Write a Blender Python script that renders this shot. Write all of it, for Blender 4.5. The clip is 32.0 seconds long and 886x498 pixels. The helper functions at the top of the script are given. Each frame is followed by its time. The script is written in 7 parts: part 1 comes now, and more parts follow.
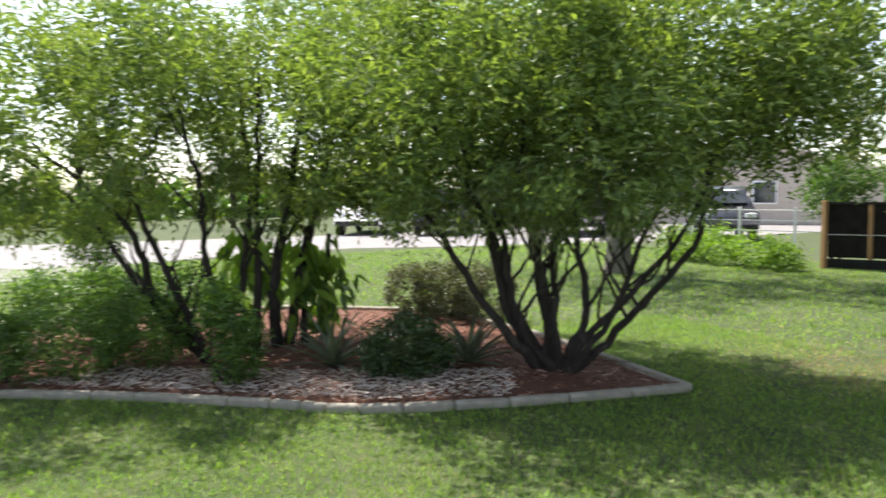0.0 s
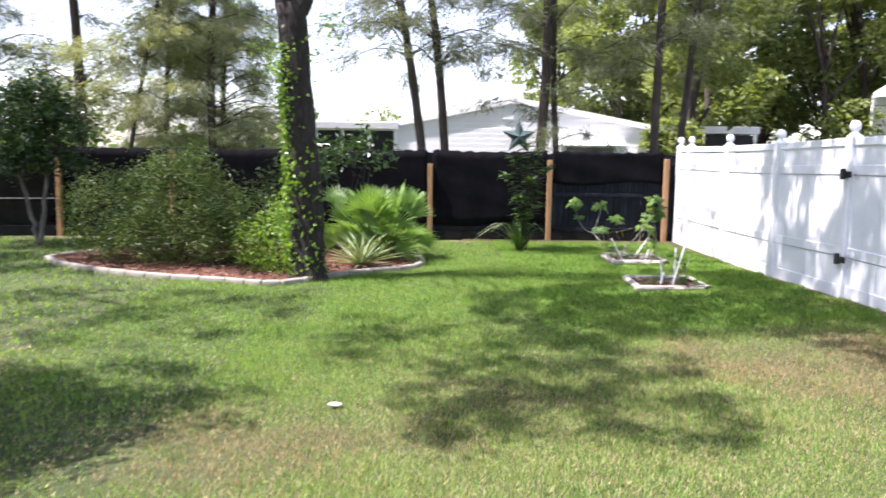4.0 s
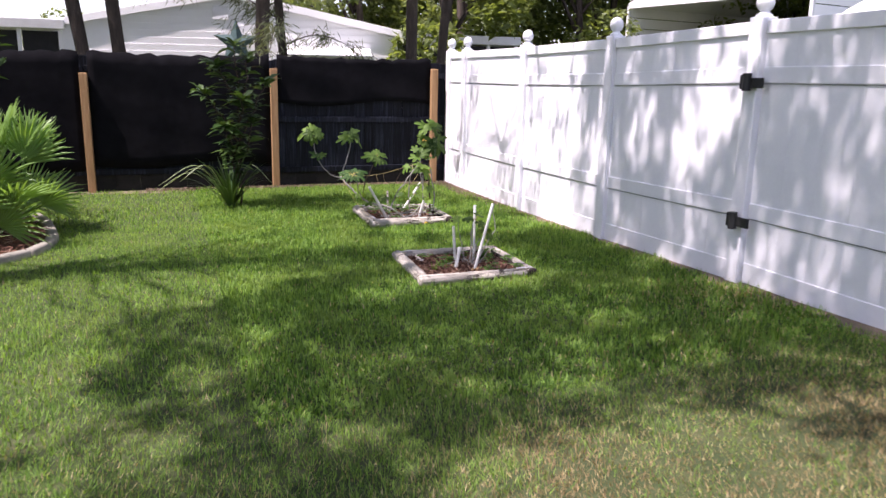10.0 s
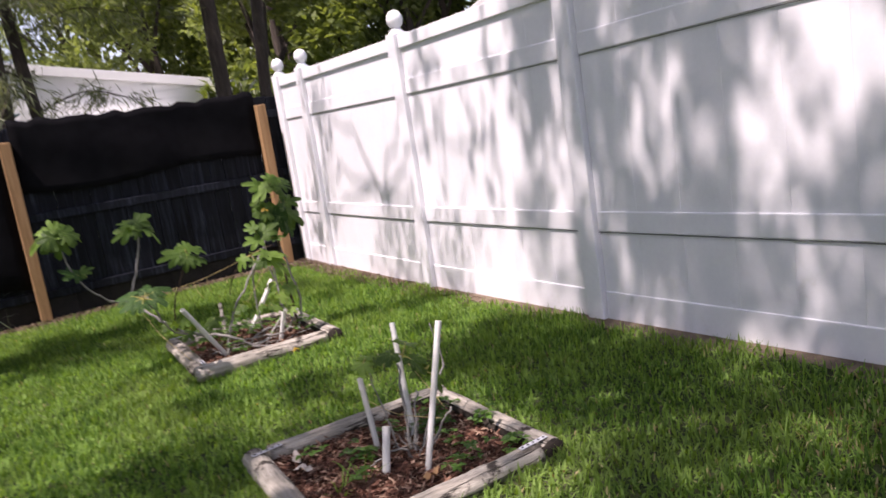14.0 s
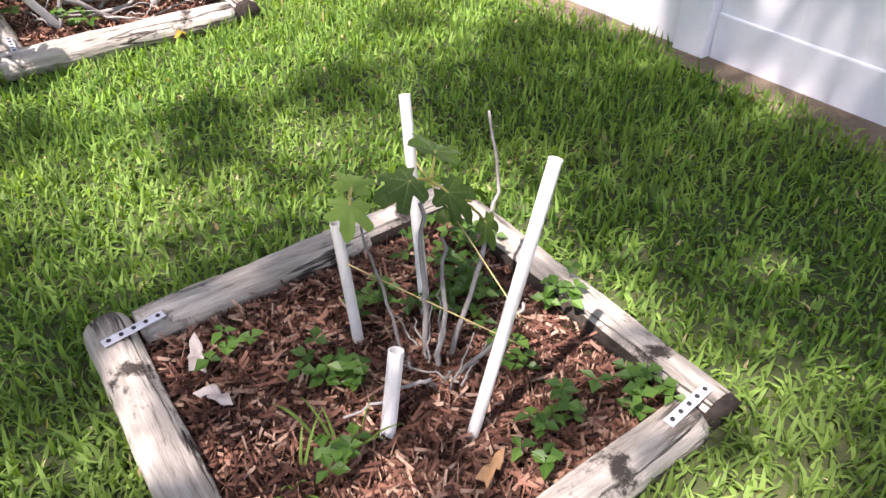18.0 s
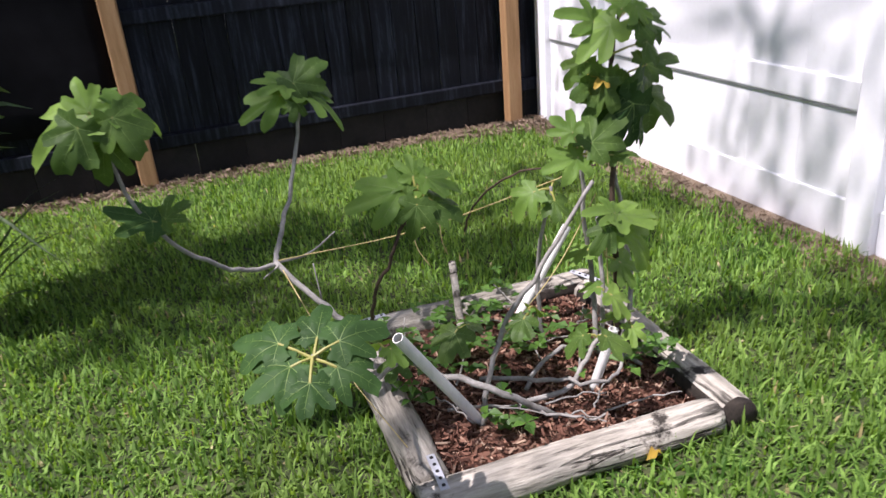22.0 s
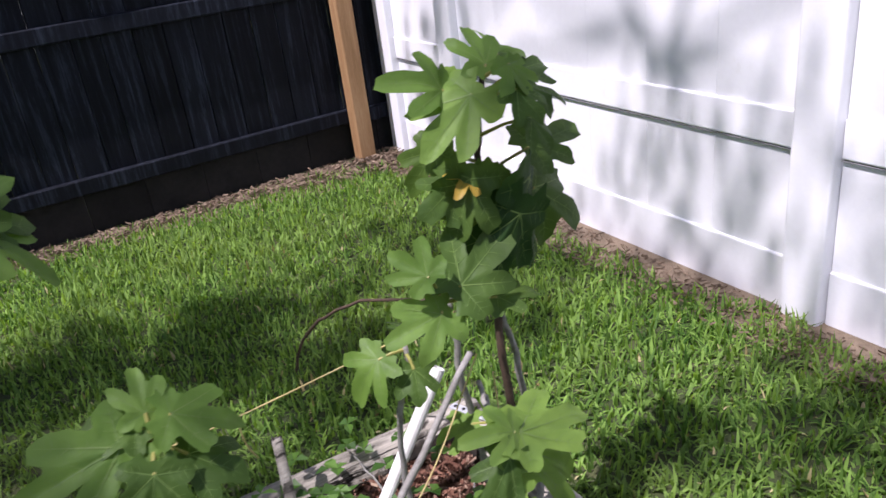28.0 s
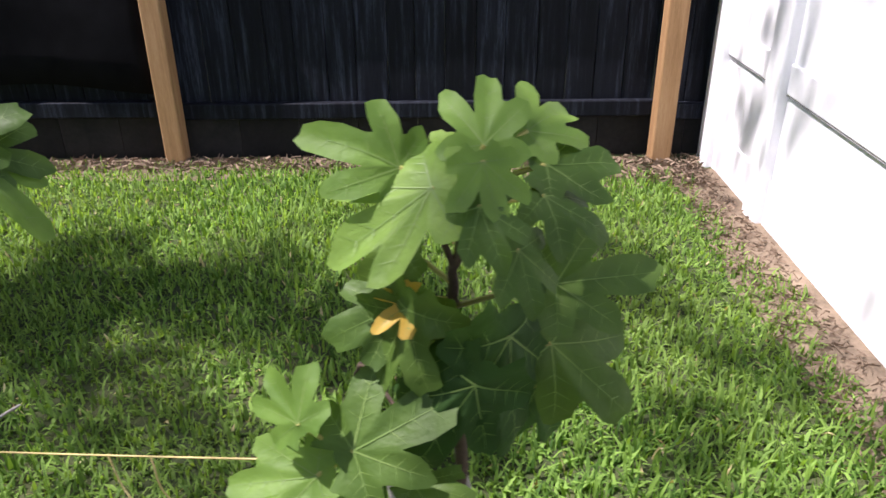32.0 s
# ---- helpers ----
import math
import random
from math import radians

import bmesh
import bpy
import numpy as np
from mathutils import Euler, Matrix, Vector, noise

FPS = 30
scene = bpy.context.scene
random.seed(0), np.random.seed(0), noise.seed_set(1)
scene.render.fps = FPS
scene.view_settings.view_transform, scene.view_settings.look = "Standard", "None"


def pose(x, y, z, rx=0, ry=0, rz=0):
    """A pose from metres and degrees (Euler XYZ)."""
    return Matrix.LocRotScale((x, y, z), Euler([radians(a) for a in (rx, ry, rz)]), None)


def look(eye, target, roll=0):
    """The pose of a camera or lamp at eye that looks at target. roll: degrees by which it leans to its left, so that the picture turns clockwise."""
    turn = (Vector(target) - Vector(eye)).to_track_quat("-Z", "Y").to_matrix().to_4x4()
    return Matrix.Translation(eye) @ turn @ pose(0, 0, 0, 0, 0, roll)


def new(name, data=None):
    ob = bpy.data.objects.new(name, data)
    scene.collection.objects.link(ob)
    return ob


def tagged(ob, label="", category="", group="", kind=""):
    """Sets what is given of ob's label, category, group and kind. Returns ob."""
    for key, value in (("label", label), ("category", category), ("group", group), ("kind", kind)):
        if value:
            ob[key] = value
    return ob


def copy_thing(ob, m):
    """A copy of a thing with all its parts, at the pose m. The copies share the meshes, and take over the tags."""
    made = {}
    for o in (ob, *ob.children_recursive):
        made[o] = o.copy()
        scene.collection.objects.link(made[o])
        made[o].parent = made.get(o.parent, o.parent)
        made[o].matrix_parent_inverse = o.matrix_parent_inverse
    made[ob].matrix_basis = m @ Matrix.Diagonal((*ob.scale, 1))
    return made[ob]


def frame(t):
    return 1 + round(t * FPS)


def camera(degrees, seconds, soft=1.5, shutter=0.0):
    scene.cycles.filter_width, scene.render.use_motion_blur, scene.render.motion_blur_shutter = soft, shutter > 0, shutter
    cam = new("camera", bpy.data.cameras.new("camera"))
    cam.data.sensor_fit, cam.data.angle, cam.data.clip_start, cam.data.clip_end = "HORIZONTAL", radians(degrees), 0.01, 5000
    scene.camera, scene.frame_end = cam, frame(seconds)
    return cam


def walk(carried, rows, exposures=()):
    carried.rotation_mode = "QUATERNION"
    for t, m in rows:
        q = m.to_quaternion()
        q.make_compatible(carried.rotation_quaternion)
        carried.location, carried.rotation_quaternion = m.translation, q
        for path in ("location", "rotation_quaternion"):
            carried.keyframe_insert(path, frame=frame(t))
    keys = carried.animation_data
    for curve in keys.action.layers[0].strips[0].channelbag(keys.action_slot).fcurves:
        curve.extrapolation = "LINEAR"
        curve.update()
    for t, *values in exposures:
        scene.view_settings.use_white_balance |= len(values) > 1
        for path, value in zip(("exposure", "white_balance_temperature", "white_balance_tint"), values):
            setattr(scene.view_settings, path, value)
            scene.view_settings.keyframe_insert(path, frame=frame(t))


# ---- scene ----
cam = camera(60.0, 32.0, 1.5, 0.5)

EXPOSURES = [(0, 1.6, 6650, 11), (1, 1.9, 6550, 12), (2, 2.05, 6400, 13), (3, 1.8, 6300, 16), (4, 1.75, 6200, 25), (6.5, 1.25, 6250, 32), (8, 1.1, 6300, 33), (9, 1.05, 6300, 32), (11, 1.35, 6500, 31),
             (13, 0.85, 6700, 30), (15, 0.75, 6700, 30), (17, 1.3, 6500, 26), (18, 1.75, 6600, 27), (19, 1.65, 6500, 25), (20, 1.25, 6350, 22), (21, 0.95, 6200, 22), (22, 0.9, 6200, 24),
             (23, 0.95, 6300, 20), (24, 1.2, 6350, 14), (25, 1.35, 6300, 17), (26, 1.4, 6250, 22), (28.5, 0.55, 6000, 27), (29, 0.47, 6000, 27), (30, 0.62, 5950, 29), (31, 1.0, 6400, 25), (32, 1.3, 6350, 23)]
PATH = [
    (0, (8.824, 4.879, 1.808), (7.049, 5.786, 1.653), -0.6),
    (0.5, (8.824, 5.01, 1.791), (7.153, 6.099, 1.639), -0.6),
    (1, (8.886, 5.13, 1.806), (7.346, 6.395, 1.644), -1.2),
    (1.5, (8.726, 5.422, 1.756), (7.418, 6.927, 1.596), -1.0),
    (2, (8.826, 5.451, 1.772), (7.734, 7.12, 1.628), -0.2),
    (2.5, (8.681, 5.6, 1.75), (7.869, 7.422, 1.599), 0.3),
    (3, (8.533, 5.695, 1.758), (7.996, 7.619, 1.65), 1.2),
    (3.5, (8.496, 5.915, 1.708), (8.314, 7.893, 1.477), 0.2),
    (4, (8.502, 6.123, 1.712), (8.517, 8.108, 1.463), 0.7),
    (4.5, (8.443, 6.515, 1.644), (8.644, 8.491, 1.413), -0.5),
    (6.5, (8.73, 8.032, 1.654), (9.35, 9.906, 1.333), -1.0),
    (7, (8.815, 8.361, 1.638), (9.463, 10.222, 1.297), -1.9),
    (7.5, (8.92, 8.702, 1.62), (9.63, 10.532, 1.238), -1.5),
    (8, (8.968, 8.989, 1.626), (9.601, 10.847, 1.245), -1.0),
    (8.5, (9.012, 9.284, 1.592), (9.633, 11.143, 1.196), 0.9),
    (9, (9.118, 9.676, 1.582), (9.777, 11.521, 1.18), 1.3),
    (9.5, (9.239, 10.04, 1.556), (9.883, 11.888, 1.14), -0.8),
    (10, (9.316, 10.406, 1.519), (9.972, 12.244, 1.084), 1.1),
    (10.5, (9.402, 10.811, 1.498), (10.102, 12.651, 1.147), -3.5),
    (11, (9.531, 11.195, 1.499), (10.307, 13.023, 1.256), -4.1),
    (11.5, (9.613, 11.576, 1.484), (10.332, 13.412, 1.146), 0.6),
    (12, (9.702, 12.025, 1.449), (10.355, 13.909, 1.286), -1.4),
    (12.5, (9.885, 12.417, 1.435), (10.483, 14.313, 1.21), 0.6),
    (13, (10.021, 12.823, 1.4), (10.711, 14.686, 1.167), -1.5),
    (13.5, (10.165, 13.181, 1.349), (11.028, 14.966, 1.092), -9.0),
    (14, (10.371, 13.537, 1.301), (11.365, 15.237, 0.952), -8.8),
    (14.5, (10.511, 13.828, 1.286), (11.461, 15.538, 0.874), -4.6),
    (15, (10.584, 14.186, 1.283), (11.43, 15.899, 0.691), -6.5),
    (15.5, (10.683, 14.475, 1.23), (11.519, 16.07, 0.36), -4.4),
    (17.5, (10.932, 15.198, 1.187), (11.924, 16.462, -0.004), -0.6),
    (18, (10.961, 15.224, 1.178), (11.904, 16.462, -0.08), 0.7),
    (18.5, (10.973, 15.23, 1.185), (11.933, 16.478, -0.047), 1.1),
    (19, (10.999, 15.266, 1.205), (11.973, 16.587, 0.063), 1.0),
    (19.5, (11.027, 15.355, 1.183), (11.943, 16.706, 0.028), 0.1),
    (20, (10.988, 15.583, 1.243), (11.922, 17.057, 0.266), -4.3),
    (20.5, (10.878, 15.824, 1.36), (11.801, 17.399, 0.542), -5.2),
    (21, (10.83, 16.172, 1.39), (11.453, 17.912, 0.624), -4.7),
    (21.5, (10.849, 16.386, 1.318), (11.439, 18.162, 0.611), -4.4),
    (22, (10.859, 16.598, 1.294), (11.446, 18.335, 0.494), -5.1),
    (22.5, (10.838, 16.846, 1.277), (11.486, 18.507, 0.37), -5.7),
    (23, (10.821, 17.035, 1.25), (11.373, 18.637, 0.188), -1.7),
    (23.5, (10.933, 17.187, 1.179), (11.256, 18.791, 0.029), -0.0),
    (24, (10.944, 17.268, 1.14), (11.201, 18.794, -0.127), -0.7),
    (24.5, (10.92, 17.328, 1.209), (11.288, 18.708, -0.191), 2.9),
    (25, (10.963, 17.294, 1.132), (11.466, 18.831, -0.045), -0.9),
    (25.5, (10.979, 17.37, 1.25), (11.677, 18.892, 0.155), 0.1),
    (26, (10.997, 17.366, 1.276), (11.793, 18.897, 0.264), -1.9),
    (26.5, (11.009, 17.336, 1.303), (11.94, 18.859, 0.401), -3.7),
    (28.5, (11.431, 17.344, 1.271), (12.274, 18.948, 0.425), -8.1),
    (29, (11.51, 17.401, 1.24), (12.292, 19.039, 0.399), -4.4),
    (29.5, (11.63, 17.509, 1.209), (12.157, 19.203, 0.284), -0.2),
    (30, (11.668, 17.556, 1.193), (12.108, 19.211, 0.161), -0.7),
    (30.5, (11.739, 17.583, 1.197), (12, 19.239, 0.106), -2.0),
    (31, (11.815, 17.609, 1.217), (12.006, 19.3, 0.166), -3.5),
    (31.5, (11.873, 17.634, 1.269), (11.894, 19.409, 0.347), -1.9),
    (32, (11.957, 17.646, 1.281), (11.937, 19.429, 0.376), -0.6),
]
walk(cam, [(t, look(eye, target, roll)) for t, eye, target, roll in PATH], EXPOSURES)

# ---- world, sun, exposure ----
world = bpy.data.worlds.new("sky")
scene.world = world
world.use_nodes = True
SUN_AZ = math.atan2(-0.2, -1.0)
SUN_EL = radians(64)
wn = world.node_tree
sky = wn.nodes.new("ShaderNodeTexSky")
sky.sky_type = "NISHITA"
sky.sun_disc = False
sky.sun_elevation = SUN_EL
sky.sun_rotation = math.pi / 2 - SUN_AZ
sky.dust_density = 0.7
sky.air_density = 1.0
sky.ozone_density = 0.8
haze = wn.nodes.new("ShaderNodeHueSaturation")
haze.inputs["Saturation"].default_value = 0.62
haze.inputs["Value"].default_value = 1.1
wn.links.new(sky.outputs[0], haze.inputs["Color"])
wn.links.new(haze.outputs[0], wn.nodes["Background"].inputs[0])
wn.nodes["Background"].inputs[1].default_value = 0.105
sun = new("sun", bpy.data.lights.new("sun", "SUN"))
sun.data.energy = 5.0
sun.data.angle = radians(0.6)
sun.data.color = (1.0, 0.955, 0.9)
SUN_DIR = Vector((math.cos(SUN_AZ) * math.cos(SUN_EL), math.sin(SUN_AZ) * math.cos(SUN_EL), math.sin(SUN_EL)))
sun.matrix_world = look(SUN_DIR * 40, (0, 0, 0))

# ---- materials ----
def shader(name):
    m = bpy.data.materials.new(name)
    m.use_nodes = True
    return m, m.node_tree.nodes, m.node_tree.links, m.node_tree.nodes["Principled BSDF"]


def ramp(nodes, stops):
    r = nodes.new("ShaderNodeValToRGB")
    while len(r.color_ramp.elements) < len(stops):
        r.color_ramp.elements.new(0.5)
    for e, (p, c) in zip(r.color_ramp.elements, stops):
        e.position, e.color = p, (*c, 1)
    return r


def noise_tex(nodes, links, scale, detail=4.0, rough=0.6, stretch=None, space="Object"):
    tc = nodes.new("ShaderNodeTexCoord")
    n = nodes.new("ShaderNodeTexNoise")
    n.inputs["Scale"].default_value = scale
    n.inputs["Detail"].default_value = detail
    n.inputs["Roughness"].default_value = rough
    if stretch:
        mp = nodes.new("ShaderNodeMapping")
        mp.inputs["Scale"].default_value = stretch
        links.new(tc.outputs[space], mp.inputs[0])
        links.new(mp.outputs[0], n.inputs[0])
    else:
        links.new(tc.outputs[space], n.inputs[0])
    return n


def mixed(nodes, links, a, b, fac, mode="MIX"):
    m = nodes.new("ShaderNodeMix")
    m.data_type, m.blend_type = "RGBA", mode
    for sock, v in ((m.inputs[6], a), (m.inputs[7], b), (m.inputs[0], fac)):
        if isinstance(v, (float, int)):
            sock.default_value = v
        elif isinstance(v, tuple):
            sock.default_value = (*v, 1)
        else:
            links.new(v, sock)
    return m.outputs[2]


def surface(name, stops, scale=8.0, rough=0.8, fine=60.0, bump=0.3, dist=0.01, metal=0.0, stretch=None, spec=0.3, vary=0.0, space="Object", grime=None):
    """A surface with coarse and fine variation, relief, and a shade of its own for each object."""
    m, nodes, links, bsdf = shader(name)
    n1 = noise_tex(nodes, links, scale, 6, 0.6, stretch, space)
    n2 = noise_tex(nodes, links, fine, 5, 0.7, stretch, space)
    r = ramp(nodes, stops)
    mx = nodes.new("ShaderNodeMath")
    mx.operation = "MULTIPLY_ADD"
    links.new(n2.outputs[0], mx.inputs[0])
    mx.inputs[1].default_value = 0.45
    ad = nodes.new("ShaderNodeMath")
    ad.operation = "MULTIPLY"
    links.new(n1.outputs[0], ad.inputs[0])
    ad.inputs[1].default_value = 0.75
    links.new(ad.outputs[0], mx.inputs[2])
    sub = nodes.new("ShaderNodeMath")
    sub.operation = "SUBTRACT"
    links.new(mx.outputs[0], sub.inputs[0])
    sub.inputs[1].default_value = 0.1
    links.new(sub.outputs[0], r.inputs[0])
    col = r.outputs[0]
    if grime:
        n3 = noise_tex(nodes, links, grime[1], 8, 0.75, None, space)
        rr = ramp(nodes, [(grime[2], (0, 0, 0)), (grime[3], (1, 1, 1))])
        links.new(n3.outputs[0], rr.inputs[0])
        col = mixed(nodes, links, col, grime[0], rr.outputs[0])
    if vary:
        oi = nodes.new("ShaderNodeObjectInfo")
        hsv = nodes.new("ShaderNodeHueSaturation")
        mr = nodes.new("ShaderNodeMapRange")
        mr.inputs[3].default_value, mr.inputs[4].default_value = 1 - vary, 1 + vary
        links.new(oi.outputs["Random"], mr.inputs[0])
        links.new(mr.outputs[0], hsv.inputs["Value"])
        links.new(col, hsv.inputs["Color"])
        col = hsv.outputs[0]
    links.new(col, bsdf.inputs["Base Color"])
    bsdf.inputs["Roughness"].default_value = rough
    bsdf.inputs["Metallic"].default_value = metal
    bsdf.inputs["Specular IOR Level"].default_value = spec
    if bump:
        b = nodes.new("ShaderNodeBump")
        b.inputs["Strength"].default_value, b.inputs["Distance"].default_value = bump, dist
        links.new(mx.outputs[0], b.inputs["Height"])
        links.new(b.outputs[0], bsdf.inputs["Normal"])
    return m


def foliage(name, dark, light, trans=0.35, rough=0.45, patch=None, spec=0.35):
    """Leaves: each island has its own shade; light also passes through. patch: (colour, scale, low, high) dry patches on the ground plan."""
    m, nodes, links, bsdf = shader(name)
    g = nodes.new("ShaderNodeNewGeometry")
    r = ramp(nodes, [(0.0, dark), (0.55, tuple((a + b) / 2 for a, b in zip(dark, light))), (1.0, light)])
    links.new(g.outputs["Random Per Island"], r.inputs[0])
    col = r.outputs[0]
    if patch:
        n = nodes.new("ShaderNodeTexNoise")
        n.inputs["Scale"].default_value, n.inputs["Detail"].default_value, n.inputs["Roughness"].default_value = patch[1], 5, 0.65
        links.new(g.outputs["Position"], n.inputs[0])
        rr = ramp(nodes, [(patch[2], (0, 0, 0)), (patch[3], (1, 1, 1))])
        links.new(n.outputs[0], rr.inputs[0])
        col = mixed(nodes, links, col, patch[0], rr.outputs[0])
    links.new(col, bsdf.inputs["Base Color"])
    bsdf.inputs["Roughness"].default_value = rough
    bsdf.inputs["Specular IOR Level"].default_value = spec
    tr = nodes.new("ShaderNodeBsdfTranslucent")
    tcol = mixed(nodes, links, col, (1.0, 1.0, 0.35), 1.0, "MULTIPLY")
    hs = nodes.new("ShaderNodeHueSaturation")
    hs.inputs["Value"].default_value = 1.7
    links.new(tcol, hs.inputs["Color"])
    links.new(hs.outputs[0], tr.inputs[0])
    mixs = nodes.new("ShaderNodeMixShader")
    mixs.inputs[0].default_value = trans
    links.new(bsdf.outputs[0], mixs.inputs[1])
    links.new(tr.outputs[0], mixs.inputs[2])
    links.new(mixs.outputs[0], nodes["Material Output"].inputs[0])
    return m


M_VINYL = surface("white_vinyl", [(0.3, (0.74, 0.74, 0.76)), (0.7, (0.82, 0.82, 0.84))], 3, 0.38, 40, 0.05, 0.003, spec=0.45, grime=((0.62, 0.6, 0.55), 4.0, 0.62, 0.85))
M_SEAMSHADE = surface("shaded_rail_seam", [(0.3, (0.16, 0.16, 0.165)), (0.7, (0.26, 0.26, 0.265))], 12, 0.7, 60, 0.1, 0.001)
M_PALELITTER = surface("pale_dead_leaves", [(0.3, (0.28, 0.235, 0.2)), (0.7, (0.56, 0.5, 0.44))], 30, 0.95, 90, 0.4, 0.003)
M_BLACKIRON = surface("black_iron", [(0.3, (0.012, 0.012, 0.013)), (0.7, (0.03, 0.03, 0.03))], 20, 0.45, 90, 0.1, 0.002)
M_BLACKWOOD = surface("dark_stained_board", [(0.3, (0.0022, 0.0027, 0.0048)), (0.52, (0.0065, 0.0078, 0.012)), (0.72, (0.036, 0.044, 0.062))], 5, 0.6, 60, 0.5, 0.004, stretch=(9, 9, 0.5), vary=0.4, spec=0.12)
M_BLACKBASE = surface("weathered_base_board", [(0.3, (0.005, 0.005, 0.0055)), (0.7, (0.022, 0.02, 0.018))], 6, 0.85, 50, 0.5, 0.005, vary=0.3)
M_CLOTH = surface("black_shade_cloth", [(0.3, (0.0045, 0.0044, 0.005)), (0.7, (0.009, 0.009, 0.0105))], 8, 0.95, 220, 0.4, 0.002, spec=0.03)
M_PENMESH = surface("see_through_brown_black_mesh", [(0.3, (0.011, 0.01, 0.009)), (0.7, (0.026, 0.023, 0.02))], 5, 0.9, 180, 0.4, 0.002, spec=0.05)
M_WIRE = surface("pale_fence_wire", [(0.3, (0.3, 0.28, 0.26)), (0.7, (0.45, 0.43, 0.4))], 9, 0.6, 60, 0.2, 0.002)
M_POST = surface("orange_cedar_post", [(0.25, (0.21, 0.115, 0.048)), (0.5, (0.34, 0.195, 0.09)), (0.75, (0.46, 0.29, 0.15))], 4, 0.75, 40, 0.4, 0.004, stretch=(8, 8, 0.6), vary=0.15)
M_TIMBER = surface("weathered_timber", [(0.3, (0.03, 0.026, 0.022)), (0.39, (0.22, 0.2, 0.165)), (0.68, (0.51, 0.47, 0.4))], 9, 0.9, 50, 0.8, 0.012, stretch=(0.3, 3, 3), vary=0.12, grime=((0.03, 0.025, 0.02), 7.0, 0.57, 0.65))


def split_grain(m):
    """Long dark drying splits that run along a timber's own length."""
    nodes, links = m.node_tree.nodes, m.node_tree.links
    bsdf = nodes["Principled BSDF"]
    n = noise_tex(nodes, links, 9.0, 5, 0.55, (0.16, 2.2, 2.2))
    a = nodes.new("ShaderNodeMath")
    a.operation = "SUBTRACT"
    links.new(n.outputs[0], a.inputs[0])
    a.inputs[1].default_value = 0.5
    b = nodes.new("ShaderNodeMath")
    b.operation = "ABSOLUTE"
    links.new(a.outputs[0], b.inputs[0])
    line = ramp(nodes, [(0.0, (1, 1, 1)), (0.012, (0.8, 0.8, 0.8)), (0.03, (0, 0, 0))])
    links.new(b.outputs[0], line.inputs[0])
    where = noise_tex(nodes, links, 3.0, 3, 0.5, (0.7, 2.0, 2.0))
    wr = ramp(nodes, [(0.46, (0, 0, 0)), (0.58, (1, 1, 1))])
    links.new(where.outputs[0], wr.inputs[0])
    fac = mixed(nodes, links, line.outputs[0], wr.outputs[0], 1.0, "MULTIPLY")
    old = bsdf.inputs["Base Color"].links[0].from_socket
    links.new(mixed(nodes, links, old, (0.022, 0.017, 0.013), fac), bsdf.inputs["Base Color"])
    bump = bsdf.inputs["Normal"].links[0].from_node
    b2 = nodes.new("ShaderNodeBump")
    b2.invert = True
    b2.inputs["Strength"].default_value, b2.inputs["Distance"].default_value = 1.0, 0.01
    links.new(fac, b2.inputs["Height"])
    links.new(bump.outputs[0], b2.inputs["Normal"])
    links.new(b2.outputs[0], bsdf.inputs["Normal"])


split_grain(M_TIMBER)
M_TIMBEREND = surface("near_black_timber", [(0.3, (0.008, 0.006, 0.005)), (0.7, (0.04, 0.032, 0.024))], 20, 0.95, 90, 0.8, 0.01)
M_PVC = surface("weathered_white_pipe", [(0.3, (0.55, 0.54, 0.5)), (0.7, (0.74, 0.73, 0.7))], 8, 0.5, 60, 0.15, 0.003, stretch=(3, 3, 0.6), grime=((0.32, 0.3, 0.24), 14.0, 0.62, 0.72))
M_MULCHSOIL = surface("mulch_soil", [(0.25, (0.035, 0.018, 0.012)), (0.5, (0.11, 0.047, 0.03)), (0.75, (0.23, 0.115, 0.075))], 30, 0.95, 140, 1.0, 0.02)
M_CHIP = surface("wood_chip", [(0.3, (0.13, 0.048, 0.03)), (0.7, (0.38, 0.19, 0.125))], 30, 0.9, 90, 0.5, 0.004)
M_LITTER = surface("dry_litter", [(0.3, (0.11, 0.075, 0.05)), (0.7, (0.3, 0.225, 0.16))], 30, 0.95, 90, 0.4, 0.003)
M_STRAP = surface("galvanised_strap", [(0.3, (0.45, 0.46, 0.5)), (0.7, (0.7, 0.71, 0.75))], 30, 0.45, 90, 0.1, 0.001, metal=0.6)
M_SOIL = surface("lawn_soil", [(0.25, (0.018, 0.03, 0.008)), (0.5, (0.042, 0.056, 0.019)), (0.8, (0.09, 0.088, 0.038))], 2.5, 0.95, 60, 0.9, 0.02)
M_DIRT = surface("bare_dirt", [(0.3, (0.075, 0.056, 0.038)), (0.7, (0.23, 0.175, 0.122))], 6, 0.95, 70, 0.9, 0.01)
M_KERB = surface("pale_concrete_kerb", [(0.3, (0.16, 0.148, 0.12)), (0.7, (0.31, 0.29, 0.24))], 6, 0.9, 70, 0.6, 0.008, grime=((0.1, 0.09, 0.07), 5, 0.6, 0.75))
M_BARK = surface("dark_bark", [(0.25, (0.01, 0.008, 0.007)), (0.55, (0.03, 0.025, 0.021)), (0.82, (0.1, 0.09, 0.078))], 9, 0.95, 40, 1.0, 0.03, stretch=(2.2, 2.2, 0.5))
M_PINEBARK = surface("pine_bark", [(0.25, (0.022, 0.017, 0.014)), (0.55, (0.06, 0.047, 0.038)), (0.8, (0.14, 0.11, 0.09))], 7, 0.95, 30, 1.0, 0.03, stretch=(2.2, 2.2, 0.4))
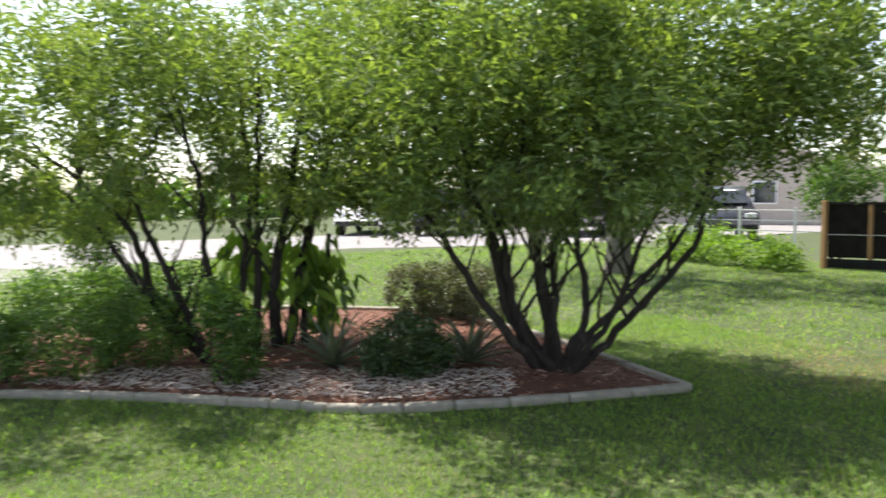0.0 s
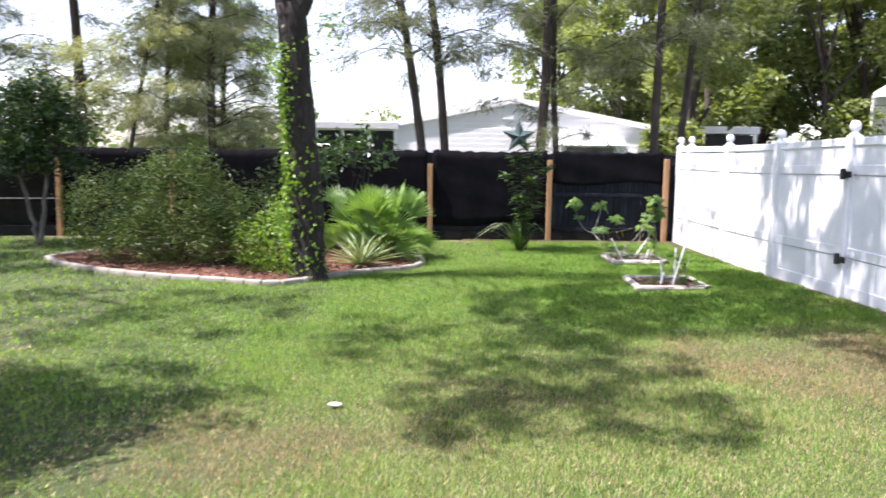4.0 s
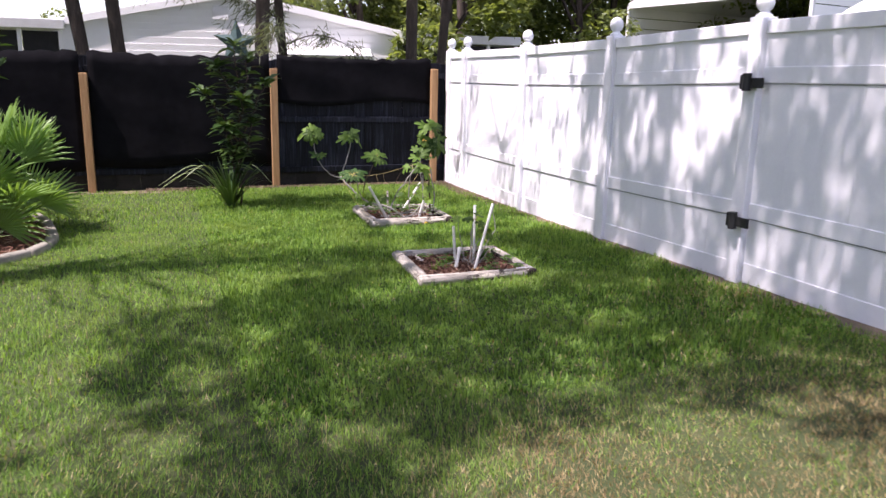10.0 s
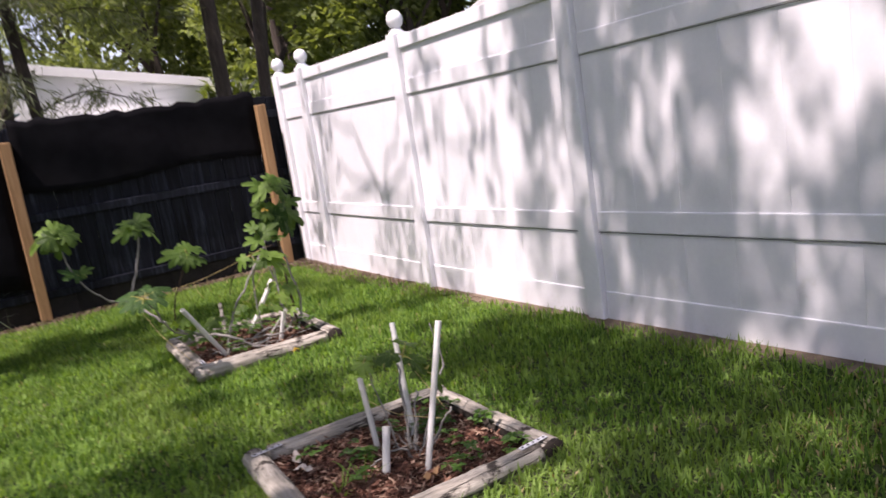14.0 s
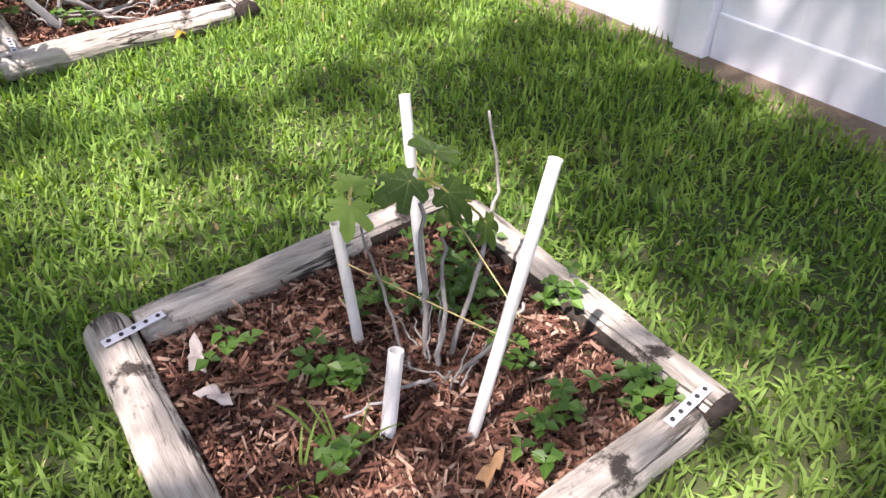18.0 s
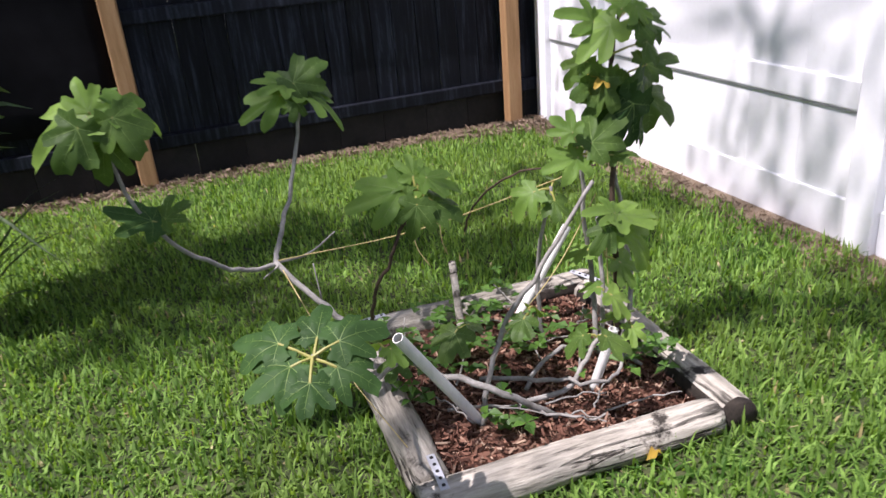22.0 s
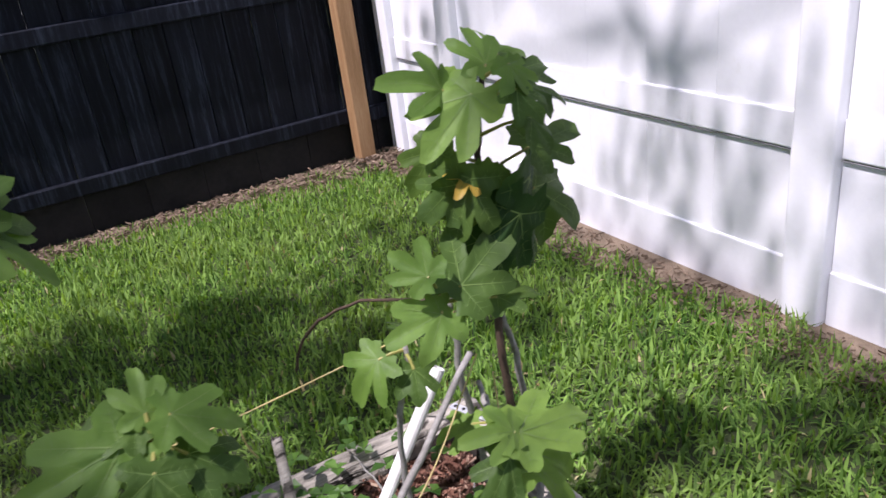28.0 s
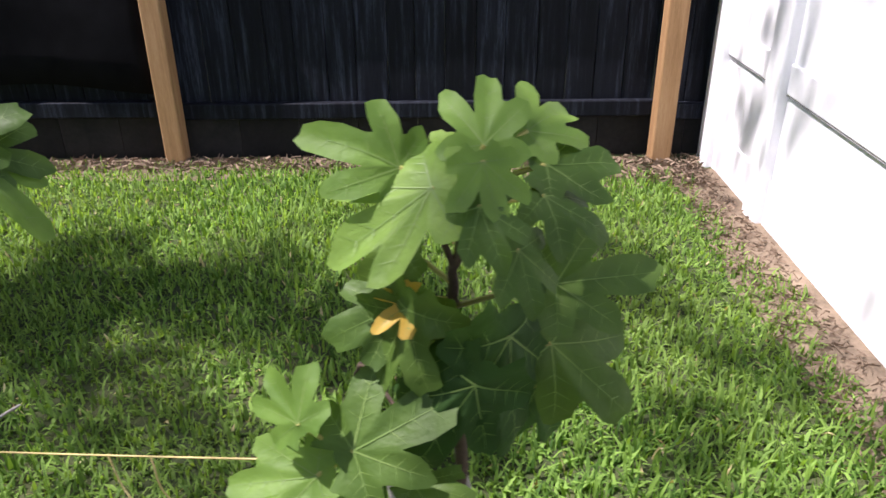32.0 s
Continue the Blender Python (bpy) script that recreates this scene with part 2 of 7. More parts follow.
M_GREYBARK = surface("grey_oak_bark", [(0.3, (0.07, 0.06, 0.05)), (0.7, (0.24, 0.215, 0.18))], 9, 0.95, 45, 1.0, 0.03, stretch=(2, 2, 0.6))
M_FIGBARK = surface("pale_fig_bark", [(0.3, (0.13, 0.12, 0.105)), (0.7, (0.33, 0.315, 0.29))], 25, 0.8, 120, 0.4, 0.003)
M_FIGDARK = surface("brown_fig_stem", [(0.3, (0.03, 0.02, 0.013)), (0.7, (0.09, 0.06, 0.04))], 25, 0.8, 120, 0.4, 0.003)
M_STRING = surface("yellow_twine", [(0.3, (0.36, 0.27, 0.1)), (0.7, (0.5, 0.42, 0.2))], 40, 0.9, 200, 0.3, 0.001)
M_GRASS = foliage("lawn_grass", (0.038, 0.097, 0.015), (0.225, 0.365, 0.078), 0.42, 0.65, patch=((0.205, 0.275, 0.078), 1.4, 0.45, 0.95), spec=0.2)
M_DRYGRASS = foliage("dry_grass", (0.2, 0.145, 0.06), (0.56, 0.48, 0.27), 0.3, 0.6)
M_PALEGRASS = foliage("pale_dry_green_grass", (0.1, 0.125, 0.045), (0.34, 0.35, 0.17), 0.35, 0.55)
M_BROWNGRASS = foliage("dead_brown_grass", (0.13, 0.088, 0.044), (0.39, 0.285, 0.15), 0.25, 0.7)
M_LEAF = foliage("bright_leaf", (0.06, 0.125, 0.015), (0.2, 0.32, 0.055), 0.42)
M_LEAFMID = foliage("mid_green_leaf", (0.03, 0.075, 0.015), (0.1, 0.18, 0.04), 0.35)
M_LEAFDARK = foliage("dark_glossy_leaf", (0.012, 0.035, 0.008), (0.05, 0.095, 0.025), 0.2, 0.3, spec=0.5)
M_SAPLEAF = foliage("young_tree_leaf", (0.02, 0.05, 0.012), (0.08, 0.135, 0.036), 0.25, 0.35, spec=0.5)
M_GREYLEAF = foliage("grey_green_needles", (0.06, 0.075, 0.04), (0.18, 0.2, 0.13), 0.35, 0.6)
M_OLIVE = foliage("olive_leaf", (0.028, 0.055, 0.014), (0.13, 0.18, 0.055), 0.3)
M_HEDGE = foliage("brownish_hedge_leaf", (0.035, 0.045, 0.022), (0.13, 0.14, 0.08), 0.25, 0.45)
M_ISLAND = foliage("island_tree_leaf", (0.055, 0.1, 0.029), (0.19, 0.26, 0.08), 0.4)
M_WOODLEAF = foliage("woodland_leaf", (0.09, 0.12, 0.04), (0.19, 0.23, 0.082), 0.46)
M_PALM = foliage("palmetto_leaf", (0.03, 0.08, 0.02), (0.17, 0.28, 0.08), 0.35, 0.45)
M_YUCCA = foliage("striped_yucca_leaf", (0.1, 0.15, 0.075), (0.3, 0.35, 0.2), 0.2, 0.5)
M_AGAVE = foliage("grey_green_agave_leaf", (0.05, 0.07, 0.045), (0.13, 0.16, 0.11), 0.15, 0.5)
M_WEED = foliage("weed_leaf", (0.034, 0.092, 0.012), (0.1, 0.2, 0.035), 0.38)
M_FIG = foliage("fig_leaf", (0.042, 0.088, 0.016), (0.085, 0.145, 0.03), 0.33, 0.52, spec=0.25)
M_FIGDEEP = foliage("deep_green_fig_leaf", (0.022, 0.06, 0.014), (0.045, 0.095, 0.025), 0.25, 0.62, spec=0.2)
M_FIGLIGHT = foliage("young_fig_leaf", (0.1, 0.19, 0.035), (0.17, 0.27, 0.06), 0.4, 0.55, spec=0.25)
M_PETIOLE = foliage("yellow_leaf_stalk", (0.24, 0.24, 0.06), (0.36, 0.33, 0.1), 0.2, 0.5)
M_FIGVEIN = foliage("fig_leaf_vein", (0.12, 0.2, 0.05), (0.17, 0.25, 0.07), 0.3, 0.5)


def leaf_blade(m):
    """Uneven green, fine net of relief and a shade of its own for each leaf."""
    nodes, links = m.node_tree.nodes, m.node_tree.links
    bsdf = nodes["Principled BSDF"]
    old = bsdf.inputs["Base Color"].links[0].from_socket
    info = nodes.new("ShaderNodeObjectInfo")
    r = ramp(nodes, [(0.0, (0.66, 0.72, 0.66)), (0.6, (1.0, 1.0, 1.0)), (1.0, (1.3, 1.22, 1.15))])
    links.new(info.outputs["Random"], r.inputs[0])
    g = nodes.new("ShaderNodeNewGeometry")
    n = nodes.new("ShaderNodeTexNoise")
    n.inputs["Scale"].default_value, n.inputs["Detail"].default_value = 24, 5
    links.new(g.outputs["Position"], n.inputs[0])
    nr = ramp(nodes, [(0.32, (0.74, 0.78, 0.74)), (0.68, (1.18, 1.14, 1.1))])
    links.new(n.outputs[0], nr.inputs[0])
    a = mixed(nodes, links, old, r.outputs[0], 1.0, "MULTIPLY")
    links.new(mixed(nodes, links, a, nr.outputs[0], 1.0, "MULTIPLY"), bsdf.inputs["Base Color"])
    v = nodes.new("ShaderNodeTexVoronoi")
    v.feature = "DISTANCE_TO_EDGE"
    v.inputs["Scale"].default_value = 130
    links.new(g.outputs["Position"], v.inputs[0])
    b = nodes.new("ShaderNodeBump")
    b.inputs["Strength"].default_value, b.inputs["Distance"].default_value = 0.16, 0.0015
    links.new(v.outputs["Distance"], b.inputs["Height"])
    b2 = nodes.new("ShaderNodeBump")
    b2.inputs["Strength"].default_value, b2.inputs["Distance"].default_value = 0.3, 0.02
    links.new(n.outputs[0], b2.inputs["Height"])
    links.new(b.outputs[0], b2.inputs["Normal"])
    links.new(b2.outputs[0], bsdf.inputs["Normal"])


for _m in (M_FIG, M_FIGDEEP, M_FIGLIGHT):
    leaf_blade(_m)
M_YELLOWLEAF = foliage("yellow_fig_leaf", (0.36, 0.24, 0.04), (0.46, 0.3, 0.05), 0.4, 0.5)
M_PALENEEDLE = foliage("pale_hanging_needles", (0.17, 0.19, 0.125), (0.36, 0.38, 0.27), 0.42, 0.7)
M_MOSS = foliage("grey_moss", (0.16, 0.17, 0.11), (0.3, 0.31, 0.22), 0.25, 0.8)
M_SIDING = surface("white_siding", [(0.3, (0.86, 0.86, 0.86)), (0.7, (0.91, 0.91, 0.91))], 2, 0.6, 30, 0.05, 0.003)
M_ROOFMETAL = surface("white_metal_roof", [(0.3, (0.66, 0.66, 0.66)), (0.7, (0.8, 0.8, 0.8))], 2, 0.45, 30, 0.05, 0.003, metal=0.0)
M_SCREEN = surface("dark_screen", [(0.3, (0.008, 0.008, 0.009)), (0.7, (0.025, 0.025, 0.025))], 4, 0.6, 200, 0.1, 0.002)
M_STAR = surface("teal_metal_star", [(0.3, (0.04, 0.075, 0.072)), (0.7, (0.08, 0.125, 0.12))], 8, 0.5, 50, 0.2, 0.003, metal=0.3)
M_ASPHALT = surface("pale_road", [(0.3, (0.13, 0.122, 0.12)), (0.7, (0.21, 0.198, 0.195))], 2, 0.9, 60, 0.4, 0.005)
M_PEACH = surface("tan_stucco", [(0.3, (0.46, 0.39, 0.34)), (0.7, (0.58, 0.5, 0.44))], 3, 0.9, 60, 0.2, 0.005)
M_PEACHROOF = surface("salmon_shingles", [(0.3, (0.4, 0.2, 0.14)), (0.7, (0.56, 0.32, 0.24))], 6, 0.9, 60, 0.4, 0.01)
M_CARBLACK = surface("black_car_paint", [(0.3, (0.012, 0.012, 0.014)), (0.7, (0.02, 0.02, 0.022))], 3, 0.2, 30, 0.0, 0.001, spec=0.6)
M_CARWHITE = surface("white_car_paint", [(0.3, (0.72, 0.72, 0.72)), (0.7, (0.8, 0.8, 0.8))], 3, 0.25, 30, 0.0, 0.001, spec=0.6)
M_GLASSDARK = surface("dark_car_glass", [(0.3, (0.02, 0.025, 0.03)), (0.7, (0.05, 0.055, 0.06))], 3, 0.08, 30, 0.0, 0.001, spec=0.7)
M_TYRE = surface("black_rubber", [(0.3, (0.015, 0.015, 0.015)), (0.7, (0.03, 0.03, 0.03))], 20, 0.9, 90, 0.3, 0.003)
M_STONE = surface("pale_stone", [(0.3, (0.36, 0.34, 0.3)), (0.7, (0.55, 0.52, 0.47))], 20, 0.9, 90, 0.4, 0.004)
M_TARP = surface("white_cover", [(0.3, (0.7, 0.68, 0.62)), (0.7, (0.8, 0.79, 0.76))], 3, 0.6, 20, 0.3, 0.01)


# ---- mesh helpers ----
def mesh_ob(name, verts, faces, mats, parent=None, label="", smooth=False, slots=None):
    me = bpy.data.meshes.new(name)
    me.from_pydata([tuple(v) for v in verts] if not isinstance(verts, np.ndarray) else verts.tolist(), [], faces if not isinstance(faces, np.ndarray) else faces.tolist())
    for mt in mats if isinstance(mats, (list, tuple)) else [mats]:
        me.materials.append(mt)
    if slots is not None:
        me.polygons.foreach_set("material_index", np.asarray(slots, dtype=np.int32))
    if smooth:
        me.polygons.foreach_set("use_smooth", np.ones(len(me.polygons), dtype=bool))
    ob = new(name, me)
    if parent:
        ob.parent = parent
    if label:
        ob["label"] = label
    return ob


def part(name, bm, material, parent, label="", smooth=False):
    me = bpy.data.meshes.new(name)
    bm.to_mesh(me)
    bm.free()
    me.materials.append(material)
    if smooth:
        me.polygons.foreach_set("use_smooth", np.ones(len(me.polygons), dtype=bool))
    ob = new(name, me)
    if parent:
        ob.parent = parent
    if label:
        ob["label"] = label
    return ob


def thing(name, at, label, category, group="", kind="", turn=0.0):
    ob = new(name)
    ob.empty_display_size = 0.1
    ob.matrix_basis = pose(*at, 0, 0, turn)
    return tagged(ob, label, category, group, kind)


def box(bm, c, s, bevel=0.0, turn=None):
    r = bmesh.ops.create_cube(bm, size=1)
    vs = r["verts"]
    bmesh.ops.scale(bm, vec=s, verts=vs)
    if bevel:
        es = list({e for v in vs for e in v.link_edges})
        r2 = bmesh.ops.bevel(bm, geom=es, offset=bevel, segments=2, affect="EDGES", profile=0.5)
        vs = list({v for f in r2["faces"] for v in f.verts} | {v for v in vs if v.is_valid})
    if turn is not None:
        bmesh.ops.rotate(bm, cent=(0, 0, 0), matrix=turn, verts=vs)
    bmesh.ops.translate(bm, vec=c, verts=vs)
    return vs


def boxed(name, c, s, material, parent=None, bevel=0.004, label="", turn=None):
    bm = bmesh.new()
    box(bm, c, s, bevel, turn)
    return part(name, bm, material, parent, label)


def tube_data(path, radii, sides=8, rough=0.0, seed=1, cap=True):
    """Vertices and faces of a tapering tube along a path."""
    rng = np.random.default_rng(seed)
    pts = np.array(path, float)
    n = len(pts)
    radii = np.interp(np.linspace(0, 1, n), np.linspace(0, 1, len(radii)), radii)
    d = np.gradient(pts, axis=0)
    d /= np.linalg.norm(d, axis=1)[:, None] + 1e-9
    ref = np.array([0.0, 0, 1]) if abs(d[0][2]) < 0.9 else np.array([1.0, 0, 0])
    verts, faces = [], []
    u = np.cross(d[0], ref)
    for k in range(n):
        u = u - d[k] * (u @ d[k])
        u /= np.linalg.norm(u) + 1e-9
        v = np.cross(d[k], u)
        for a in range(sides):
            an = 2 * math.pi * a / sides
            rr = radii[k] * (1 + rough * (rng.random() - 0.5) * 2)
            verts.append(pts[k] + rr * (math.cos(an) * u + math.sin(an) * v))
    for k in range(n - 1):
        for a in range(sides):
            b = (a + 1) % sides
            faces.append((k * sides + a, k * sides + b, (k + 1) * sides + b, (k + 1) * sides + a))
    if cap:
        faces.append(tuple(range(sides))[::-1])
        faces.append(tuple((n - 1) * sides + a for a in range(sides)))
    return verts, faces


def bent(points, k=6, wob=0.0, seed=0):
    """A smooth path through control points."""
    rng = np.random.default_rng(seed)
    p = np.array(points, float)
    q = np.vstack([2 * p[0] - p[1], p, 2 * p[-1] - p[-2]])
    out = []
    for i in range(1, len(q) - 2):
        for t in np.linspace(0, 1, k, endpoint=False):
            out.append(0.5 * ((2 * q[i]) + (-q[i - 1] + q[i + 1]) * t + (2 * q[i - 1] - 5 * q[i] + 4 * q[i + 1] - q[i + 2]) * t * t + (-q[i - 1] + 3 * q[i] - 3 * q[i + 1] + q[i + 2]) * t ** 3))
    out.append(p[-1])
    out = np.array(out)
    if wob:
        out[1:-1] += rng.normal(0, wob, out[1:-1].shape)
    return out


def tube_ob(name, points, radii, material, parent=None, sides=8, k=6, wob=0.0, rough=0.05, seed=1, label=""):
    v, f = tube_data(bent(points, k, wob, seed), radii, sides, rough, seed)
    return mesh_ob(name, v, f, material, parent, label, smooth=True)


def leaf_mesh(centres, normals_up, length, width, seed, jitter=0.35, droop=0.0, dirs=None):
    """Many small folded leaves, two triangles a half: arrays of vertices and faces."""
    rng = np.random.default_rng(seed)
    n = len(centres)
    d = rng.normal(size=(n, 3)) if dirs is None else dirs + rng.normal(size=(n, 3)) * jitter
    d[:, 2] = d[:, 2] * 0.6 - droop
    d /= np.linalg.norm(d, axis=1)[:, None] + 1e-9
    up = rng.normal(size=(n, 3)) * (1 - normals_up) + np.array([0, 0, 1.0]) * normals_up
    s = np.cross(d, up)
    s /= np.linalg.norm(s, axis=1)[:, None] + 1e-9
    nn = np.cross(s, d)
    L = length * rng.uniform(0.6, 1.25, n)[:, None]
    W = width * rng.uniform(0.7, 1.2, n)[:, None]
    base = centres
    tip = base + d * L - np.array([0, 0, 1.0]) * L * 0.12
    a = base + d * L * 0.45 + s * W / 2 + nn * W * 0.18
    b = base + d * L * 0.45 - s * W / 2 + nn * W * 0.18
    verts = np.stack([base, a, tip, b], 1).reshape(-1, 3)
    idx = np.arange(n)[:, None] * 4
    faces = np.concatenate([idx + np.array([0, 1, 2]), idx + np.array([0, 2, 3])], 1).reshape(-1, 3)
    return verts, faces


def clumps(rng, blobs, n, shell=0.55, clump=0.0, nclump=60):
    """Points in ellipsoids (cx, cy, cz, rx, ry, rz), denser towards their skins, gathered in clumps."""
    w = np.array([b[3] * b[4] * b[5] for b in blobs]) ** (2 / 3)
    w = w / w.sum()
    which = rng.choice(len(blobs), size=nclump if clump else n, p=w)
    bl = np.array(blobs)[which]
    d = rng.normal(size=(len(bl), 3))
    d /= np.linalg.norm(d, axis=1)[:, None]
    r = rng.uniform(shell ** 3, 1, len(bl)) ** (1 / 3)
    p = bl[:, :3] + d * r[:, None] * bl[:, 3:]
    if clump:
        p = p[rng.integers(0, nclump, n)] + rng.normal(size=(n, 3)) * clump * rng.uniform(0.5, 1.2, (n, 1))
    return p


def crown(name, blobs, n, length, width, material, parent, seed, clump=0.25, nclump=80, shell=0.4, up=0.5, droop=0.0, label=""):
    rng = np.random.default_rng(seed)
    p = clumps(rng, blobs, n, shell, clump, nclump)
    p = p[p[:, 2] > 0.02]
    v, f = leaf_mesh(p, up, length, width, seed + 1, droop=droop)
    return mesh_ob(name, v, f, material, parent, label)


def needle_crown(name, twigs, per, length, width, material, parent, seed, spread=0.12, droop=0.5):
    """Thin drooping needles along twigs, each twig (from, to)."""
    rng = np.random.default_rng(seed)
    a = np.array([t[0] for t in twigs])
    b = np.array([t[1] for t in twigs])
    i = rng.integers(0, len(twigs), per * len(twigs))
    t = rng.random((len(i), 1))
    p = a[i] + (b[i] - a[i]) * t + rng.normal(size=(len(i), 3)) * spread
    d = (b[i] - a[i]) / (np.linalg.norm(b[i] - a[i], axis=1)[:, None] + 1e-9)
    v, f = leaf_mesh(p, 0.1, length, width, seed + 1, jitter=0.7, droop=droop, dirs=d)
    return mesh_ob(name, v, f, material, parent)


# ---- ground ----
def smooth(a, b, x):
    t = np.clip((x - a) / (b - a), 0, 1)
    return t * t * (3 - 2 * t)


def ground_z(x, y):
    x, y = np.asarray(x, float), np.asarray(y, float)
    rise = np.interp(y, [-5, 8, 11.5, 13.0, 14.85, 16.7, 18.6, 22], [0.12, 0.16, 0.17, 0.15, 0.1, 0.045, 0.01, 0.0])
    return rise * smooth(11.0, 13.1, x)


def inside(poly, x, y):
    poly = np.array(poly)
    r = np.zeros(len(x), bool)
    j = len(poly) - 1
    for i in range(len(poly)):
        xi, yi = poly[i]
        xj, yj = poly[j]
        c = ((yi > y) != (yj > y)) & (x < (xj - xi) * (y - yi) / (yj - yi + 1e-12) + xi)
        r ^= c
        j = i
    return r


xs = np.unique(np.concatenate([np.array([-400, -150, -60, -30, -20]), np.arange(-14, 18, 0.4), np.array([20, 25, 32, 50, 150, 400])]))
ys = np.unique(np.concatenate([np.array([-400, -150, -60, -30, -16]), np.arange(-10, 24, 0.4), np.array([26, 30, 36, 50, 150, 400])]))
gx, gy = np.meshgrid(xs, ys)
gv = np.stack([gx.ravel(), gy.ravel(), ground_z(gx.ravel(), gy.ravel())], 1)
nx, ny = len(xs), len(ys)
gf = [(j * nx + i, j * nx + i + 1, (j + 1) * nx + i + 1, (j + 1) * nx + i) for j in range(ny - 1) for i in range(nx - 1)]
tagged(mesh_ob("ground", gv, gf, M_SOIL, smooth=True), "green lawn soil with dry brown patches", "ground", kind="structure")

WALL_X, BLACK_Y = 13.15, 21.08
ISLAND_FRONT = [(3.85, 9.86), (3.47, 8.22), (3.04, 7.05), (2.53, 6.46), (1.73, 5.47), (1.03, 4.41), (0.2, 3.1), (-0.7, 1.4), (-2.3, 1.2), (-3.0, 4.0), (-2.8, 7.5), (-1.8, 9.1), (-0.9, 9.9), (1.2, 10.1), (2.7, 9.98)]
ISLAND_OAK = [(2.45, 17.95), (2.95, 17.35), (3.72, 16.8), (4.59, 16.37), (5.76, 16.0), (6.47, 15.8), (7.2, 16.55), (8.16, 17.4), (8.2, 18.4), (7.6, 19.6), (5.2, 20.2), (3.1, 19.2)]
BED_NEAR = [(11.05, 15.66), (11.935, 15.67), (11.945, 16.49), (11.09, 16.5)]
BED_FAR = [(11.25, 17.945), (12.065, 17.93), (12.09, 18.765), (11.275, 18.79)]


def mulch(name, poly, mat, label, z=0.02):
    bm = bmesh.new()
    c = np.mean(poly, 0)
    rings = []
    for k, s in enumerate((1.0, 0.8, 0.55, 0.3)):
        ring = []
        for i in range(len(poly)):
            p = c + (np.array(poly[i]) - c) * s
            ring.append(bm.verts.new((p[0], p[1], z + 0.05 * (1 - s))))
        rings.append(ring)
    for a, b in zip(rings, rings[1:]):
        for i in range(len(a)):
            j = (i + 1) % len(a)
            bm.faces.new((a[i], a[j], b[j], b[i]))
    bm.faces.new(rings[-1])
    return tagged(part(name, bm, mat, None, smooth=True), label, "mulch", kind="stuff")


ISLAND_OAK[5:7] = [(6.5, 15.85), (7.25, 16.7)]
mulch("mulch_bed", ISLAND_FRONT, M_MULCHSOIL, "brown bark mulch inside the large kerbed island")
mulch("mulch_bed", ISLAND_OAK, M_MULCHSOIL, "dark bark mulch inside the oak island kerb")


def chips(name, poly, n, seed, size, label, z=0.04, mat=None):
    rng = np.random.default_rng(seed)
    poly = np.array(poly)
    lo, hi = poly.min(0), poly.max(0)
    p = rng.uniform(lo, hi, (n * 3, 2))
    p = p[inside(poly, p[:, 0], p[:, 1])][:n]
    n = len(p)
    a = rng.uniform(0, 2 * math.pi, n)
    L = size * rng.uniform(0.4, 1.5, n)
    W = size * rng.uniform(0.03, 0.11, n)
    tilt = rng.normal(0, 0.35, n)
    d = np.stack([np.cos(a) * np.cos(tilt), np.sin(a) * np.cos(tilt), np.sin(tilt)], 1)
    s = np.stack([-np.sin(a), np.cos(a), rng.normal(0, 0.3, n)], 1)
    c = np.stack([p[:, 0], p[:, 1], z + rng.uniform(0, 0.02, n)], 1)
    up = np.array([0, 0, 0.006])
    v = np.stack([c - d * L[:, None] / 2 - s * W[:, None] / 2, c + d * L[:, None] / 2 - s * W[:, None] / 3, c + d * L[:, None] / 2 + s * W[:, None] / 2 + up, c - d * L[:, None] / 2 + s * W[:, None] / 3 + up], 1).reshape(-1, 3)
    f = np.arange(n)[:, None] * 4 + np.array([0, 1, 2, 3])
    return tagged(mesh_ob(name, v, f, mat or M_CHIP), label, "mulch", kind="stuff")


# chips take their shade island by island
_n, _l = M_CHIP.node_tree.nodes, M_CHIP.node_tree.links
_g = _n.new("ShaderNodeNewGeometry")
_r = ramp(_n, [(0.0, (0.035, 0.017, 0.012)), (0.4, (0.125, 0.056, 0.036)), (0.75, (0.235, 0.12, 0.08)), (1.0, (0.44, 0.31, 0.22))])
_l.new(_g.outputs["Random Per Island"], _r.inputs[0])
_l.new(_r.outputs[0], _n["Principled BSDF"].inputs["Base Color"])

chips("wood_chips", ISLAND_FRONT, 9000, 3, 0.07, "loose brown bark chips and pale dead leaves", 0.05)
chips("dead_leaves", [(3.4, 8.3), (2.9, 7.1), (2.4, 6.5), (1.6, 5.5), (0.9, 4.6), (0.6, 5.4), (1.4, 6.6), (2.0, 7.6), (2.6, 8.8)], 2600, 8, 0.075, "pale dead leaves scattered over the island mulch", 0.06, M_PALELITTER)
chips("wood_chips", ISLAND_OAK, 5000, 4, 0.07, "loose brown bark chips under the shrubs", 0.05)


